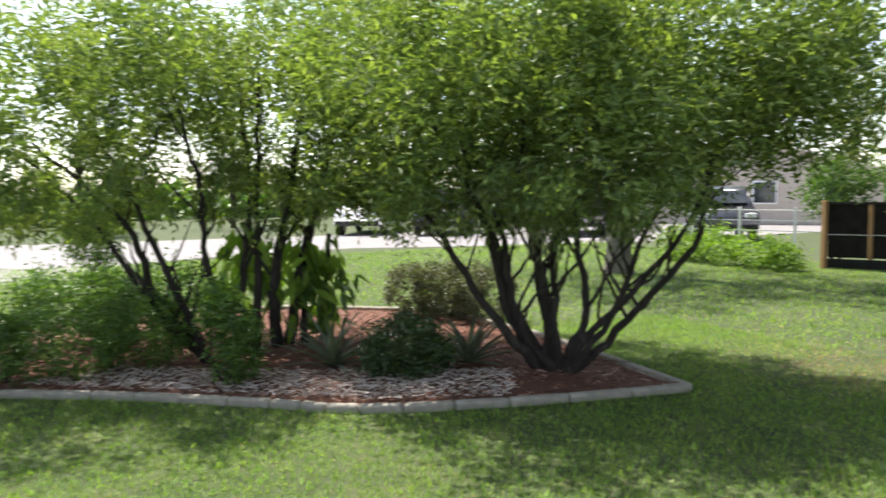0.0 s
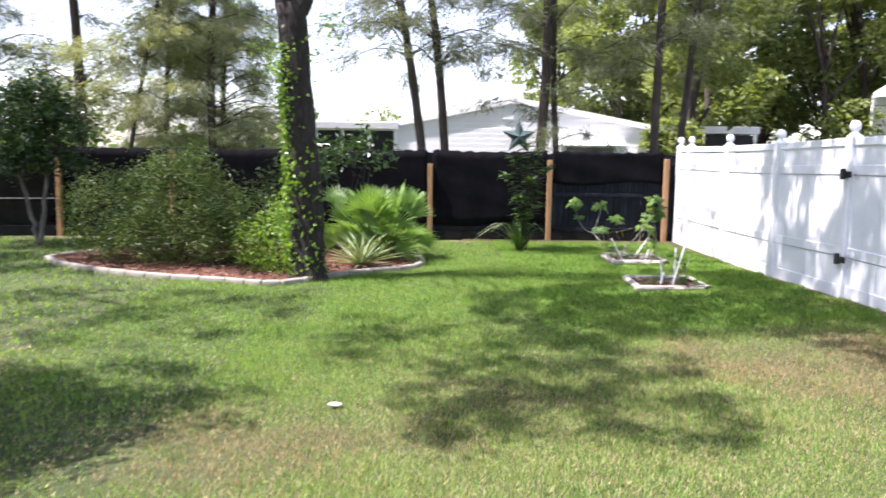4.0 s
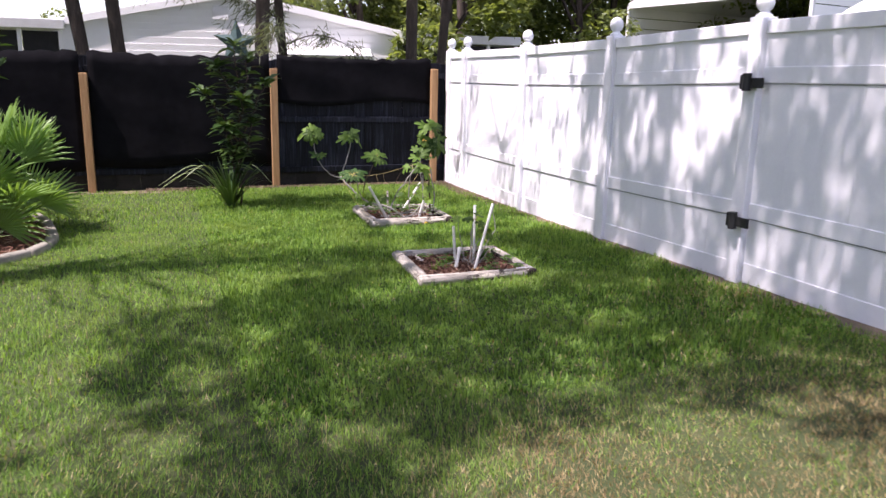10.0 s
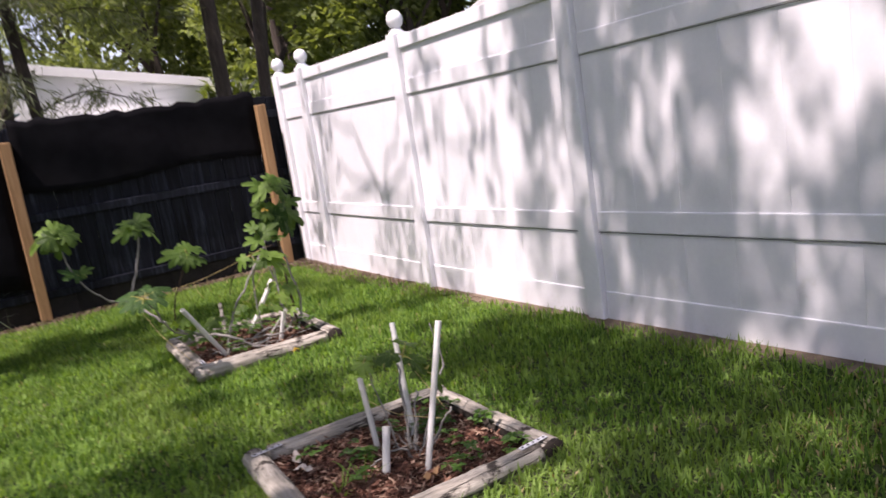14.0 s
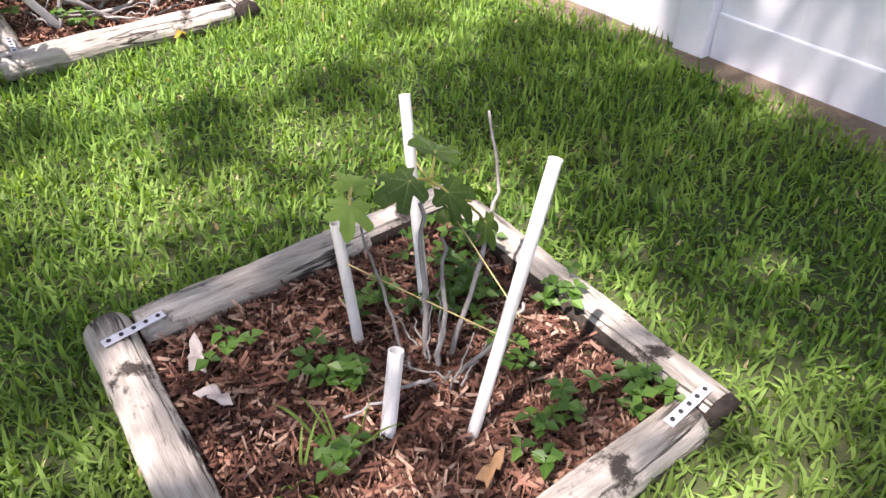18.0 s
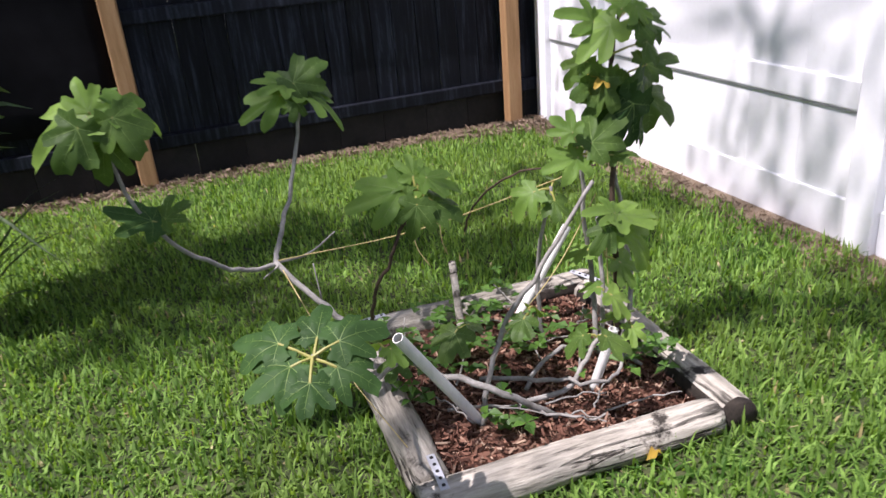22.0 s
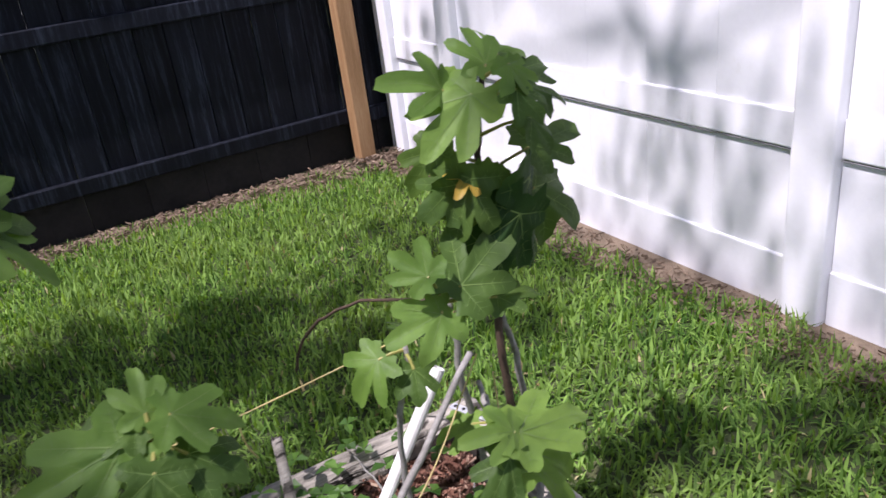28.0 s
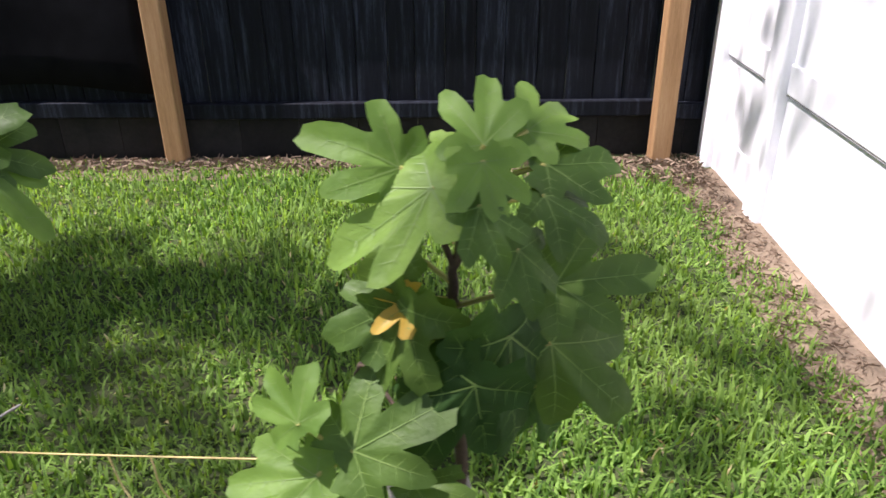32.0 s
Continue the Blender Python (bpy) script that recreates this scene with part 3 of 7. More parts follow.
def kerb(poly, closed, label, skip=()):
    poly = [tuple(p) for p in bent([(*p, 0) for p in poly], 3)[:, :2]]
    k = thing("garden_kerb", (0, 0, 0), label, "kerb", kind="structure")
    pts = list(poly) + ([poly[0]] if closed else [])
    for i, (a, b) in enumerate(zip(pts, pts[1:])):
        if i in skip:
            continue
        a, b = Vector((*a, 0)), Vector((*b, 0))
        L = (b - a).length
        m = max(1, round(L / 0.75))
        for j in range(m):
            p, q = a.lerp(b, j / m), a.lerp(b, (j + 1) / m)
            d = q - p
            bm = bmesh.new()
            box(bm, (0, 0, 0.01), (d.length - 0.004, 0.095, 0.12), 0.024)
            o = part("kerb_stone", bm, M_KERB, k, smooth=True)
            o.matrix_basis = Matrix.Translation((p + q) / 2) @ Matrix.Rotation(math.atan2(d.y, d.x), 4, "Z") @ Matrix.Rotation(random.uniform(-0.012, 0.012), 4, "Y")
    return k


kerb(ISLAND_FRONT, True, "pale weathered concrete kerb round the large shrub island")
kerb(ISLAND_OAK, True, "pale concrete kerb round the oak and palmetto island")


# ---- grass ----
DRY = [(9.6, 11.0, 2.4, 0.42), (4.0, 11.95, 1.0, 0.85), (7.1, 10.35, 0.85, 0.95), (7.7, 10.5, 0.6, 0.85), (8.9, 11.4, 0.6, 0.7), (9.4, 11.3, 0.5, 0.6), (8.4, 10.7, 0.7, 0.7), (11.3, 12.2, 0.88, 1.1), (12.1, 12.4, 0.94, 1.15), (11.65, 11.8, 0.88, 1.0), (10.7, 12.4, 0.75, 0.9), (10.9, 12.9, 0.5, 0.9), (12.5, 11.9, 0.75, 1.0), (8.2, 9.2, 1.2, 0.25), (9.8, 9.6, 1.2, 0.3), (11.0, 10.6, 1.0, 0.5), (12.9, 14.5, 0.5, 0.5)]


def dryness(x, y):
    d = np.zeros(len(x))
    for cx, cy, r, k in DRY:
        d = np.maximum(d, k * np.exp(-((x - cx) ** 2 + (y - cy) ** 2) / (r * r)))
    w = 0.5 + 0.5 * np.sin(x * 5.1 + 2 * np.sin(y * 3.7)) * np.sin(y * 6.3 + 1.5 * np.sin(x * 4.1))
    return np.clip(d * (0.7 + 0.6 * w), 0, 1)


def grass(name, area, density, length, width, seed, tris, holes, label, hang=0.35, live=None, fade=None):
    rng = np.random.default_rng(seed)
    x0, y0, x1, y1 = area
    n = int((x1 - x0) * (y1 - y0) * density)
    x, y = rng.uniform(x0, x1, n), rng.uniform(y0, y1, n)
    keep = np.ones(n, bool)
    for h in holes:
        if callable(h):
            keep &= ~h(x, y)
        else:
            keep &= ~inside(h, x, y)
    if fade:
        keep &= rng.random(n) < fade(x, y)
    x, y = x[keep], y[keep]
    dry = dryness(x, y)
    stay = rng.random(len(x)) > dry * 0.3
    x, y, dry = x[stay], y[stay], dry[stay]
    n = len(x)
    dead = rng.random(n) < 0.02 + dry * 0.95
    tone = np.sin(x * 2.3 + 1.3 * np.sin(y * 1.7)) * np.sin(y * 2.9 + x) * 0.5 + 0.5
    L = length * rng.uniform(0.5, 1.3, n) * (0.75 + 0.4 * tone) * np.where(dead, 0.7, 1.0)
    a = rng.uniform(0, 2 * math.pi, n)
    lean = np.abs(rng.normal(0.6, hang, n))
    h = np.stack([np.cos(a), np.sin(a), np.zeros(n)], 1)
    s = np.stack([-np.sin(a), np.cos(a), np.zeros(n)], 1) * (width * rng.uniform(0.6, 1.3, n))[:, None] / 2
    b = np.stack([x, y, ground_z(x, y) - 0.004], 1)
    up = np.array([0, 0, 1.0])
    l1, l2 = lean, lean * 1.9
    mid = b + (h * np.sin(l1)[:, None] + up * np.cos(l1)[:, None]) * (L * 0.55)[:, None]
    tip = mid + (h * np.sin(l2)[:, None] + up * np.cos(l2)[:, None]) * (L * 0.5)[:, None]
    tip[:, 2] = np.maximum(tip[:, 2], b[:, 2] + 0.006)
    i = np.arange(n)[:, None]
    if tris == 1:
        v = np.stack([b - s, b + s, b + (tip - b) * 0.9 + (mid - b) * 0.1], 1).reshape(-1, 3)
        f = i * 3 + np.array([0, 1, 2])
    elif tris == 3:
        v = np.stack([b - s, b + s, mid - s * 0.85, mid + s * 0.85, tip], 1).reshape(-1, 3)
        f = np.concatenate([i * 5 + np.array([0, 1, 3]), i * 5 + np.array([0, 3, 2]), i * 5 + np.array([2, 3, 4])], 1).reshape(-1, 3)
    else:
        v = np.stack([b - s, b + s, mid + s, tip], 1).reshape(-1, 3)
        f = np.concatenate([i * 4 + np.array([0, 1, 2]), i * 4 + np.array([0, 2, 3])], 1).reshape(-1, 3)
    me = bpy.data.meshes.new(name)
    me.vertices.add(len(v))
    me.vertices.foreach_set("co", v.astype(np.float32).ravel())
    me.loops.add(len(f) * 3)
    me.loops.foreach_set("vertex_index", f.astype(np.int32).ravel())
    me.polygons.add(len(f))
    me.polygons.foreach_set("loop_start", np.arange(0, len(f) * 3, 3, dtype=np.int32))
    me.update(calc_edges=True)
    me.materials.append(live or M_GRASS)
    me.materials.append(M_DRYGRASS)
    me.materials.append(M_BROWNGRASS)
    brown = dead & (rng.random(n) < np.clip((dry - 0.35) * 2.2, 0, 0.9))
    me.polygons.foreach_set("material_index", np.repeat(dead.astype(np.int32) + brown, tris).astype(np.int32))
    return tagged(new(name, me), label, "grass", kind="stuff")


def scatter(x, y):
    return np.modf(np.abs(np.sin(x * 127.1 + y * 311.7) * 43758.5))[0]


def edge_strip(x, y):
    bare = WALL_X - 0.06 - 0.05 * smooth(18.0, 20.5, y) - 0.06 * np.sin(y * 3.1) * np.sin(y * 7.7)
    return (x > bare - 0.12 * scatter(x, y) ** 2) & (y > 8)


def black_strip(x, y):
    return y > BLACK_Y + 0.03 - 0.03 * np.sin(x * 4.3) - 0.2 * scatter(x, y) ** 2 - 0.25 * smooth(12.3, 13.0, x)


NEAR = (9.6, 13.6, 13.15, 21.05)
MID = (5.0, 6.2, 13.15, 21.05)


def grow_out(poly, d):
    c = np.mean(poly, 0)
    return [tuple(c + (np.array(p) - c) * (1 + d / np.linalg.norm(np.array(p) - c))) for p in poly]


holes = [grow_out(BED_NEAR, 0.03), grow_out(BED_FAR, 0.03), grow_out(ISLAND_OAK, 0.03), grow_out(ISLAND_FRONT, 0.03), edge_strip, black_strip]
near_hole = [(NEAR[0], NEAR[1]), (NEAR[2], NEAR[1]), (NEAR[2] + 1, NEAR[3] + 1), (NEAR[0], NEAR[3] + 1)]
mid_hole = [(MID[0], MID[1]), (MID[2], MID[1]), (MID[2] + 1, MID[3] + 1), (MID[0], MID[3] + 1)]
grass("lawn_grass", NEAR, 7600, 0.054, 0.0086, 11, 3, holes, "lush green broad-bladed lawn grass round the timber beds", 0.6)
walk_hole = [(6.8, 8.6), (13.15, 8.6), (13.15, 13.6), (9.6, 13.6), (9.6, 18.6), (7.2, 18.6), (7.2, 13.6), (6.8, 13.6)]


def thinning(x, y):
    w = 0.5 + 0.5 * np.sin(x * 2.1 + np.sin(y * 1.9)) * np.sin(y * 2.7 + x)
    return smooth(13.6, 11.4, y + w) * smooth(6.8, 8.6, x) * smooth(8.6, 9.6, y) * (0.55 + 0.45 * w)



grass("lawn_grass", (6.8, 8.6, 13.15, 13.6), 10500, 0.055, 0.0052, 14, 1, holes, "thin lawn grass with dry brown and straw-coloured patches")
grass("lawn_grass", (7.2, 13.6, 9.6, 18.6), 6500, 0.056, 0.0066, 18, 1, holes, "green lawn grass beside the oak island")
grass("lawn_grass", (6.8, 8.6, 13.15, 13.6), 9500, 0.045, 0.0046, 17, 1, holes, "fine pale green grass thinning out in the dry lawn", 0.35, M_PALEGRASS, thinning)
grass("lawn_grass", MID, 2600, 0.058, 0.0095, 12, 1, holes + [near_hole, walk_hole], "green lawn grass between the islands and the fence")
fore_hole = [(0.5, 1.5), (9.0, 1.5), (9.0, 6.2), (5.0, 6.2), (5.0, 12.5), (0.5, 12.5)]
grass("lawn_grass", (0.5, 1.5, 5.0, 12.5), 3000, 0.055, 0.009, 15, 1, holes, "bright green lawn grass along the island kerb")
grass("lawn_grass", (5.0, 1.5, 9.0, 6.2), 2400, 0.06, 0.0105, 16, 1, holes, "bright green lawn grass where the walk begins")
grass("lawn_grass", (-12, -4, 13.1, 21.0), 420, 0.07, 0.019, 13, 1, holes + [mid_hole, fore_hole], "sunlit green lawn grass round the shrub islands")


def strip(name, pts, mat, label, z=0.004, kind="structure", category="ground"):
    bm = bmesh.new()
    vs = [bm.verts.new((x, y, float(ground_z(x, y)) + z)) for x, y in pts]
    bm.faces.new(vs)
    return tagged(part(name, bm, mat, None), label, category, kind=kind)


fy = np.arange(8.0, 21.1, 0.35)
fv, ff = [], []
for y in fy:
    for x in (WALL_X - (0.22 if y > 19.0 else 0.15), WALL_X + 0.06):
        fv.append((x + 0.05 * math.sin(y * 5), y, float(ground_z(x, y)) + 0.005))
for i in range(len(fy) - 1):
    ff.append((2 * i, 2 * i + 1, 2 * i + 3, 2 * i + 2))
tagged(mesh_ob("dirt_strip", fv, ff, M_DIRT), "bare sandy dirt along the foot of the white fence", "dirt", kind="structure")
fx = np.arange(0.0, 13.1, 0.4)
fv, ff = [], []
for x in fx:
    for y in (BLACK_Y - 0.2 - 0.2 * float(smooth(12.2, 12.8, x)) + 0.04 * math.sin(x * 4), BLACK_Y + 0.05):
        fv.append((x, y, 0.005))
for i in range(len(fx) - 1):
    ff.append((2 * i, 2 * i + 2, 2 * i + 3, 2 * i + 1))
tagged(mesh_ob("dirt_strip", fv, ff, M_DIRT), "brown leaf litter along the foot of the dark fence", "dirt", kind="structure")
chips("leaf_litter", [(9.0, BLACK_Y - 0.14), (12.3, BLACK_Y - 0.14), (13.1, BLACK_Y - 0.4), (13.1, BLACK_Y), (9.0, BLACK_Y)], 4200, 6, 0.04, "dry brown leaf litter at the fence foot", 0.012, M_LITTER)
chips("leaf_litter", [(12.92, 13.0), (13.12, 13.0), (13.12, 21.0), (12.9, 21.0)], 6500, 7, 0.022, "dry brown litter and chips below the vinyl fence", 0.012, M_LITTER)

# ---- white vinyl fence ----
fence = thing("vinyl_fence", (0, 0, 0), "tall white vinyl privacy fence with ball-capped posts", "fence", kind="structure")
POST_Y = [21.05, 20.42, 18.55, 16.7, 14.83, 12.97, 11.1, 9.23, 7.36, 5.5, 3.6, 1.7, -0.2, -2.1, -4.0, -6.0]


def fence_base(y):
    return float(np.interp(y, [-6, 11.5, 13.0, 14.85, 16.7, 18.6, 21], [0.11, 0.1, 0.1, 0.095, 0.05, 0.03, 0.03]))


def lathe(profile, sides=14):
    v, f = [], []
    for r, z in profile:
        for a in range(sides):
            v.append((r * math.cos(2 * math.pi * a / sides), r * math.sin(2 * math.pi * a / sides), z))
    for k in range(len(profile) - 1):
        for a in range(sides):
            b = (a + 1) % sides
            f.append((k * sides + a, k * sides + b, (k + 1) * sides + b, (k + 1) * sides + a))
    return v, f


CAP = lathe([(0.085, 0.0), (0.085, 0.02), (0.06, 0.03), (0.045, 0.045), (0.07, 0.06), (0.088, 0.09), (0.09, 0.115), (0.078, 0.145), (0.05, 0.17), (0.0, 0.182)])
for y in POST_Y:
    z = fence_base(y)
    p = boxed("post", (WALL_X + 0.043, y, z + 0.88), (0.13, 0.13, 1.98), M_VINYL, fence, 0.008)
    c = mesh_ob("ball_cap", *CAP, M_VINYL, p, smooth=True)
    c.matrix_basis = Matrix.Translation((WALL_X + 0.043, y, z + 1.865)) @ Matrix.Diagonal((0.68, 0.68, 0.95, 1))


def fence_bay(y0, y1, holder, gate=False):
    ya, yb = min(y0, y1) + 0.067, max(y0, y1) - 0.067
    if gate:
        ya, yb = ya + 0.015, yb - 0.015
    L, yc = yb - ya, (ya + yb) / 2
    z = (fence_base(ya) + fence_base(yb)) / 2
    tilt = Matrix.Rotation(math.atan2(fence_base(yb) - fence_base(ya), L), 3, "X")
    low = 0.012 if gate else 0.0
    for nm, zc, h, d in (("top_rail", 1.80, 0.09, 0.06), ("upper_rail", 1.485, 0.11, 0.042), ("lower_rail", 0.545, 0.11, 0.042), ("bottom_rail", 0.083 + low, 0.145, 0.04)):
        boxed(nm, (WALL_X + 0.03, yc, z + zc - (0.04 if zc < 0.3 and not gate else 0)), (d, L, h + (0.08 if zc < 0.3 and not gate else 0)), M_VINYL, holder, 0.006, turn=tilt)
    # grey strip below each rail: shade of the gap there, put into its colour
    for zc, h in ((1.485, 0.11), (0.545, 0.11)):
        boxed("rail_seam", (WALL_X + 0.0165, yc, z + zc - h / 2 - 0.004), (0.01, L, 0.004), M_SEAMSHADE, holder, 0.001, turn=tilt)
    n = max(2, round(L / 0.285))
    for i in range(n):
        w = L / n
        boxed("board", (WALL_X + 0.03, ya + w * (i + 0.5), z + 0.94), (0.022, w - 0.0005, 1.68), M_VINYL, holder, 0.0015)


for i in range(len(POST_Y) - 1):
    if i == 4:
        continue
    fence_bay(POST_Y[i], POST_Y[i + 1], fence)
gate = thing("fence_gate", (0, 0, 0), "closed white vinyl gate with black iron hinges", "gate")
fence_bay(POST_Y[4], POST_Y[5], gate, True)
for hz in (1.535, 0.57):
    hy, z0 = 14.83, fence_base(14.83)
    h = boxed("hinge", (WALL_X - 0.06, hy, z0 + hz - 0.1), (0.03, 0.09, 0.1), M_BLACKIRON, gate, 0.008, "black iron hinge")
    boxed("hinge_leaf", (WALL_X - 0.055, hy - 0.1, z0 + hz - 0.105), (0.02, 0.13, 0.07), M_BLACKIRON, h, 0.006)
    v, f = lathe([(0.0, -0.06), (0.03, -0.06), (0.03, 0.06), (0.0, 0.06)], 10)
    o = mesh_ob("hinge_barrel", v, f, M_BLACKIRON, h)
    o.matrix_basis = Matrix.Translation((WALL_X - 0.075, hy - 0.03, z0 + hz - 0.1))
hd = boxed("latch_plate", (WALL_X - 0.012, 13.09, 1.12), (0.02, 0.03, 0.24), M_BLACKIRON, gate, 0.006, "black iron latch")
tube_ob("lever", [(WALL_X - 0.02, 13.09, 1.16), (WALL_X - 0.07, 13.1, 1.17), (WALL_X - 0.07, 13.15, 1.15), (WALL_X - 0.065, 13.2, 1.165)], [0.009, 0.009, 0.007], M_BLACKIRON, hd, 8, 4)

# ---- dark wooden fence ----
dark = thing("dark_fence", (0, 0, 0), "tall dark-stained wooden fence draped with black shade cloth", "fence", kind="structure")
rng = np.random.default_rng(5)
x = -0.75
while x < 13.1:
    w = rng.uniform(0.125, 0.15)
    t = 1.72 + rng.uniform(-0.012, 0.012)
    o = boxed("board", (x + w / 2, BLACK_Y + 0.1 + rng.uniform(-0.004, 0.004), 0.22 + (t - 0.22) / 2), (w - 0.0005, 0.018, t - 0.22), M_BLACKWOOD, dark, 0.006)
    x += w
for xa, xb in ((-0.75, 1.15), (1.15, 3.4), (3.4, 5.7), (5.7, 8.35), (8.35, 10.67), (10.67, 12.94), (12.94, 13.2)):
    for zc in (0.235, 0.93, 1.55):
        boxed("rail", ((xa + xb) / 2, BLACK_Y + 0.068, zc + rng.uniform(-0.015, 0.015)), (xb - xa - 0.02, 0.04, 0.075), M_BLACKWOOD, dark, 0.006, turn=Matrix.Rotation(rng.uniform(-0.006, 0.006), 3, "Y"))
    nb = max(2, round((xb - xa) / 0.3))
    for i in range(nb):
        w = (xb - xa) / nb
        boxed("base_board", (xa + w * (i + 0.5), BLACK_Y + 0.1, 0.1), (w - 0.001, 0.02, 0.22), M_BLACKBASE, dark, 0.003)
for px, pz in ((1.15, 1.55), (3.35, 1.7), (5.7, 1.6), (8.35, 1.5), (10.67, 1.6), (12.94, 1.64)):
    boxed("post", (px, BLACK_Y, pz / 2 - 0.02), (0.092, 0.092, pz + 0.04), M_POST, dark, 0.008, "orange-brown cedar post", turn=Matrix.Rotation(rng.uniform(-0.012, 0.012), 3, "Y"))


def cloth(xa, xb, zbot, ztop, seed, y=BLACK_Y + 0.042):
    r = np.random.default_rng(seed)
    n, m = max(8, int((xb - xa) / 0.08)), 10
    v, f = [], []
    ph = r.uniform(0, 6, 4)
    for j in range(m + 1):
        for i in range(n + 1):
            u, w = i / n, j / m
            X = xa + (xb - xa) * u
            zt = ztop + 0.012 * math.sin(X * 21 + ph[0]) + 0.01 * math.sin(X * 47 + ph[1]) - 0.03 * math.sin(math.pi * u)
            zb = zbot + 0.04 * math.sin(X * 3 + ph[2])
            Z = zb + (zt - zb) * w
            v.append((X, y - 0.008 - 0.012 * math.sin(X * 9 + ph[3]) * (1 - w) - 0.006 * math.sin(Z * 12 + X * 3), Z))
    for j in range(m):
        for i in range(n):
            a = j * (n + 1) + i
            f.append((a, a + 1, a + n + 2, a + n + 1))
    o = tagged(mesh_ob("shade_cloth", v, f, M_CLOTH, smooth=True), "black woven shade cloth hung over the fence", "shade cloth", "shade cloths")
    o.modifiers.new("thick", "SOLIDIFY").thickness = 0.003
    return o


cloth(-0.7, 1.1, 0.3, 1.74, 1)
cloth(1.2, 3.3, 0.28, 1.76, 2)
cloth(3.4, 5.65, 0.28, 1.76, 3)
cloth(5.75, 8.3, 0.3, 1.77, 4)
cloth(8.4, 10.62, 0.34, 1.77, 5)
cloth(10.72, 12.9, 1.15, 1.78, 6)

# open wire pen at the end of the dark fence
pen = thing("wire_pen", (0, 0, 0), "black mesh fence panels between cedar posts with wires", "fence", kind="structure")
PA, PB = Vector((-2.2, 19.8, 0)), Vector((-0.75, 20.6, 0))
PC = Vector((1.15, 21.05, 0))
for a, b in ((PA, PB), (PB, PC)):
    d = b - a
    ang = math.atan2(d.y, d.x)
    R = Matrix.Rotation(ang, 3, "Z")
    c = (a + b) / 2
    boxed("mesh_panel", (c.x, c.y + 0.12, 0.85), (d.length, 0.012, 1.2), M_PENMESH, pen, 0.002, turn=R)
    boxed("base_board", (c.x, c.y + 0.05, 0.12), (d.length, 0.03, 0.2), M_BLACKBASE, pen, 0.004, turn=R)
    boxed("wire", (c.x, c.y - 0.02, 0.75), (d.length, 0.012, 0.018), M_WIRE, pen, 0.002, turn=R)
    boxed("top_rail", (c.x, c.y + 0.05, 1.42), (d.length, 0.04, 0.05), M_BLACKBASE, pen, 0.004, turn=R)
for p, h in ((PA, 1.48), (PB, 1.5), ((PA + PB) / 2 + Vector((0, 0.1, 0)), 1.42)):
    boxed("post", (p.x, p.y, h / 2 - 0.01), (0.1 if h > 1.45 else 0.065, 0.1, h + 0.02), M_POST, pen, 0.008)
# plain fence that closes the plot behind the camera
back = thing("rear_fence", (0, 0, 0), "plain weathered wooden fence closing the yard", "fence", kind="structure")
for i in range(9):
    boxed("panel", (-3 + 1.85 * i, -6.2, 0.9), (1.82, 0.03, 1.8), M_TIMBER, back, 0.004)


# ---- timber beds ----
def log(name, a, b, r, parent, ends, seed, side=1, dark_from=2.0):
    """A worn round timber with a flattened foot from a to b."""
    rg = np.random.default_rng(seed)
    a, b = np.array(a), np.array(b)
    n, sides = 36, 40
    cracks = [(rg.integers(1, 19), rg.integers(0, 26), rg.integers(5, 18), rg.uniform(0, 6)) for _ in range(11)]
    d = (b - a) / np.linalg.norm(b - a)
    s = np.array([-d[1], d[0], 0])
    v, f, mi = [], [], []
    for k in range(n + 1):
        c = a + (b - a) * k / n
        for j in range(sides):
            an = 2 * math.pi * j / sides
            rr = r * (1 + 0.012 * rg.normal() + 0.03 * math.sin(k * 0.43 + 0.4 * j + seed) + 0.02 * math.sin(j * 1.9 + seed))
            split = any(k0 < k < k0 + kl and j == ca + round(0.8 * math.sin(k * 0.5 + ph)) for ca, k0, kl, ph in cracks)
            if split:
                rr *= 0.93
            if k in (0, n):
                rr *= 0.93
            off = s * math.cos(an) * rr * 1.05 + np.array([0, 0, 1]) * math.sin(an) * rr * 0.95
            v.append(c + off)
    for k in range(n):
        for j in range(sides):
            jj = (j + 1) % sides
            f.append((k * sides + j, k * sides + jj, (k + 1) * sides + jj, (k + 1) * sides + j))
            # quads on one side, past a set length, take the near-black material
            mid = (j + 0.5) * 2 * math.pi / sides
            inner = k / n > dark_from and math.cos(mid) * side > 0.35 + 0.3 * math.sin(k * 2.3 + seed) and -0.7 < math.sin(mid) < 0.62
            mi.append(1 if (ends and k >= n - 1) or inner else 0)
    f.append(tuple(range(sides))[::-1])
    f.append(tuple(n * sides + j for j in range(sides)))
    mi += [0, 1 if ends else 0]
    # lay the grain along the log by giving it its own axes
    L = np.linalg.norm(b - a)
    m = Matrix.Translation(Vector((a + b) / 2)) @ Matrix.Rotation(math.atan2(d[1], d[0]), 4, "Z")
    inv = np.array(m.inverted())
    vv = (np.c_[np.array(v), np.ones(len(v))] @ inv.T)[:, :3]
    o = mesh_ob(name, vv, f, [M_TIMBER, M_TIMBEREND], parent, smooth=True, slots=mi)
    o.matrix_basis = m
    return o


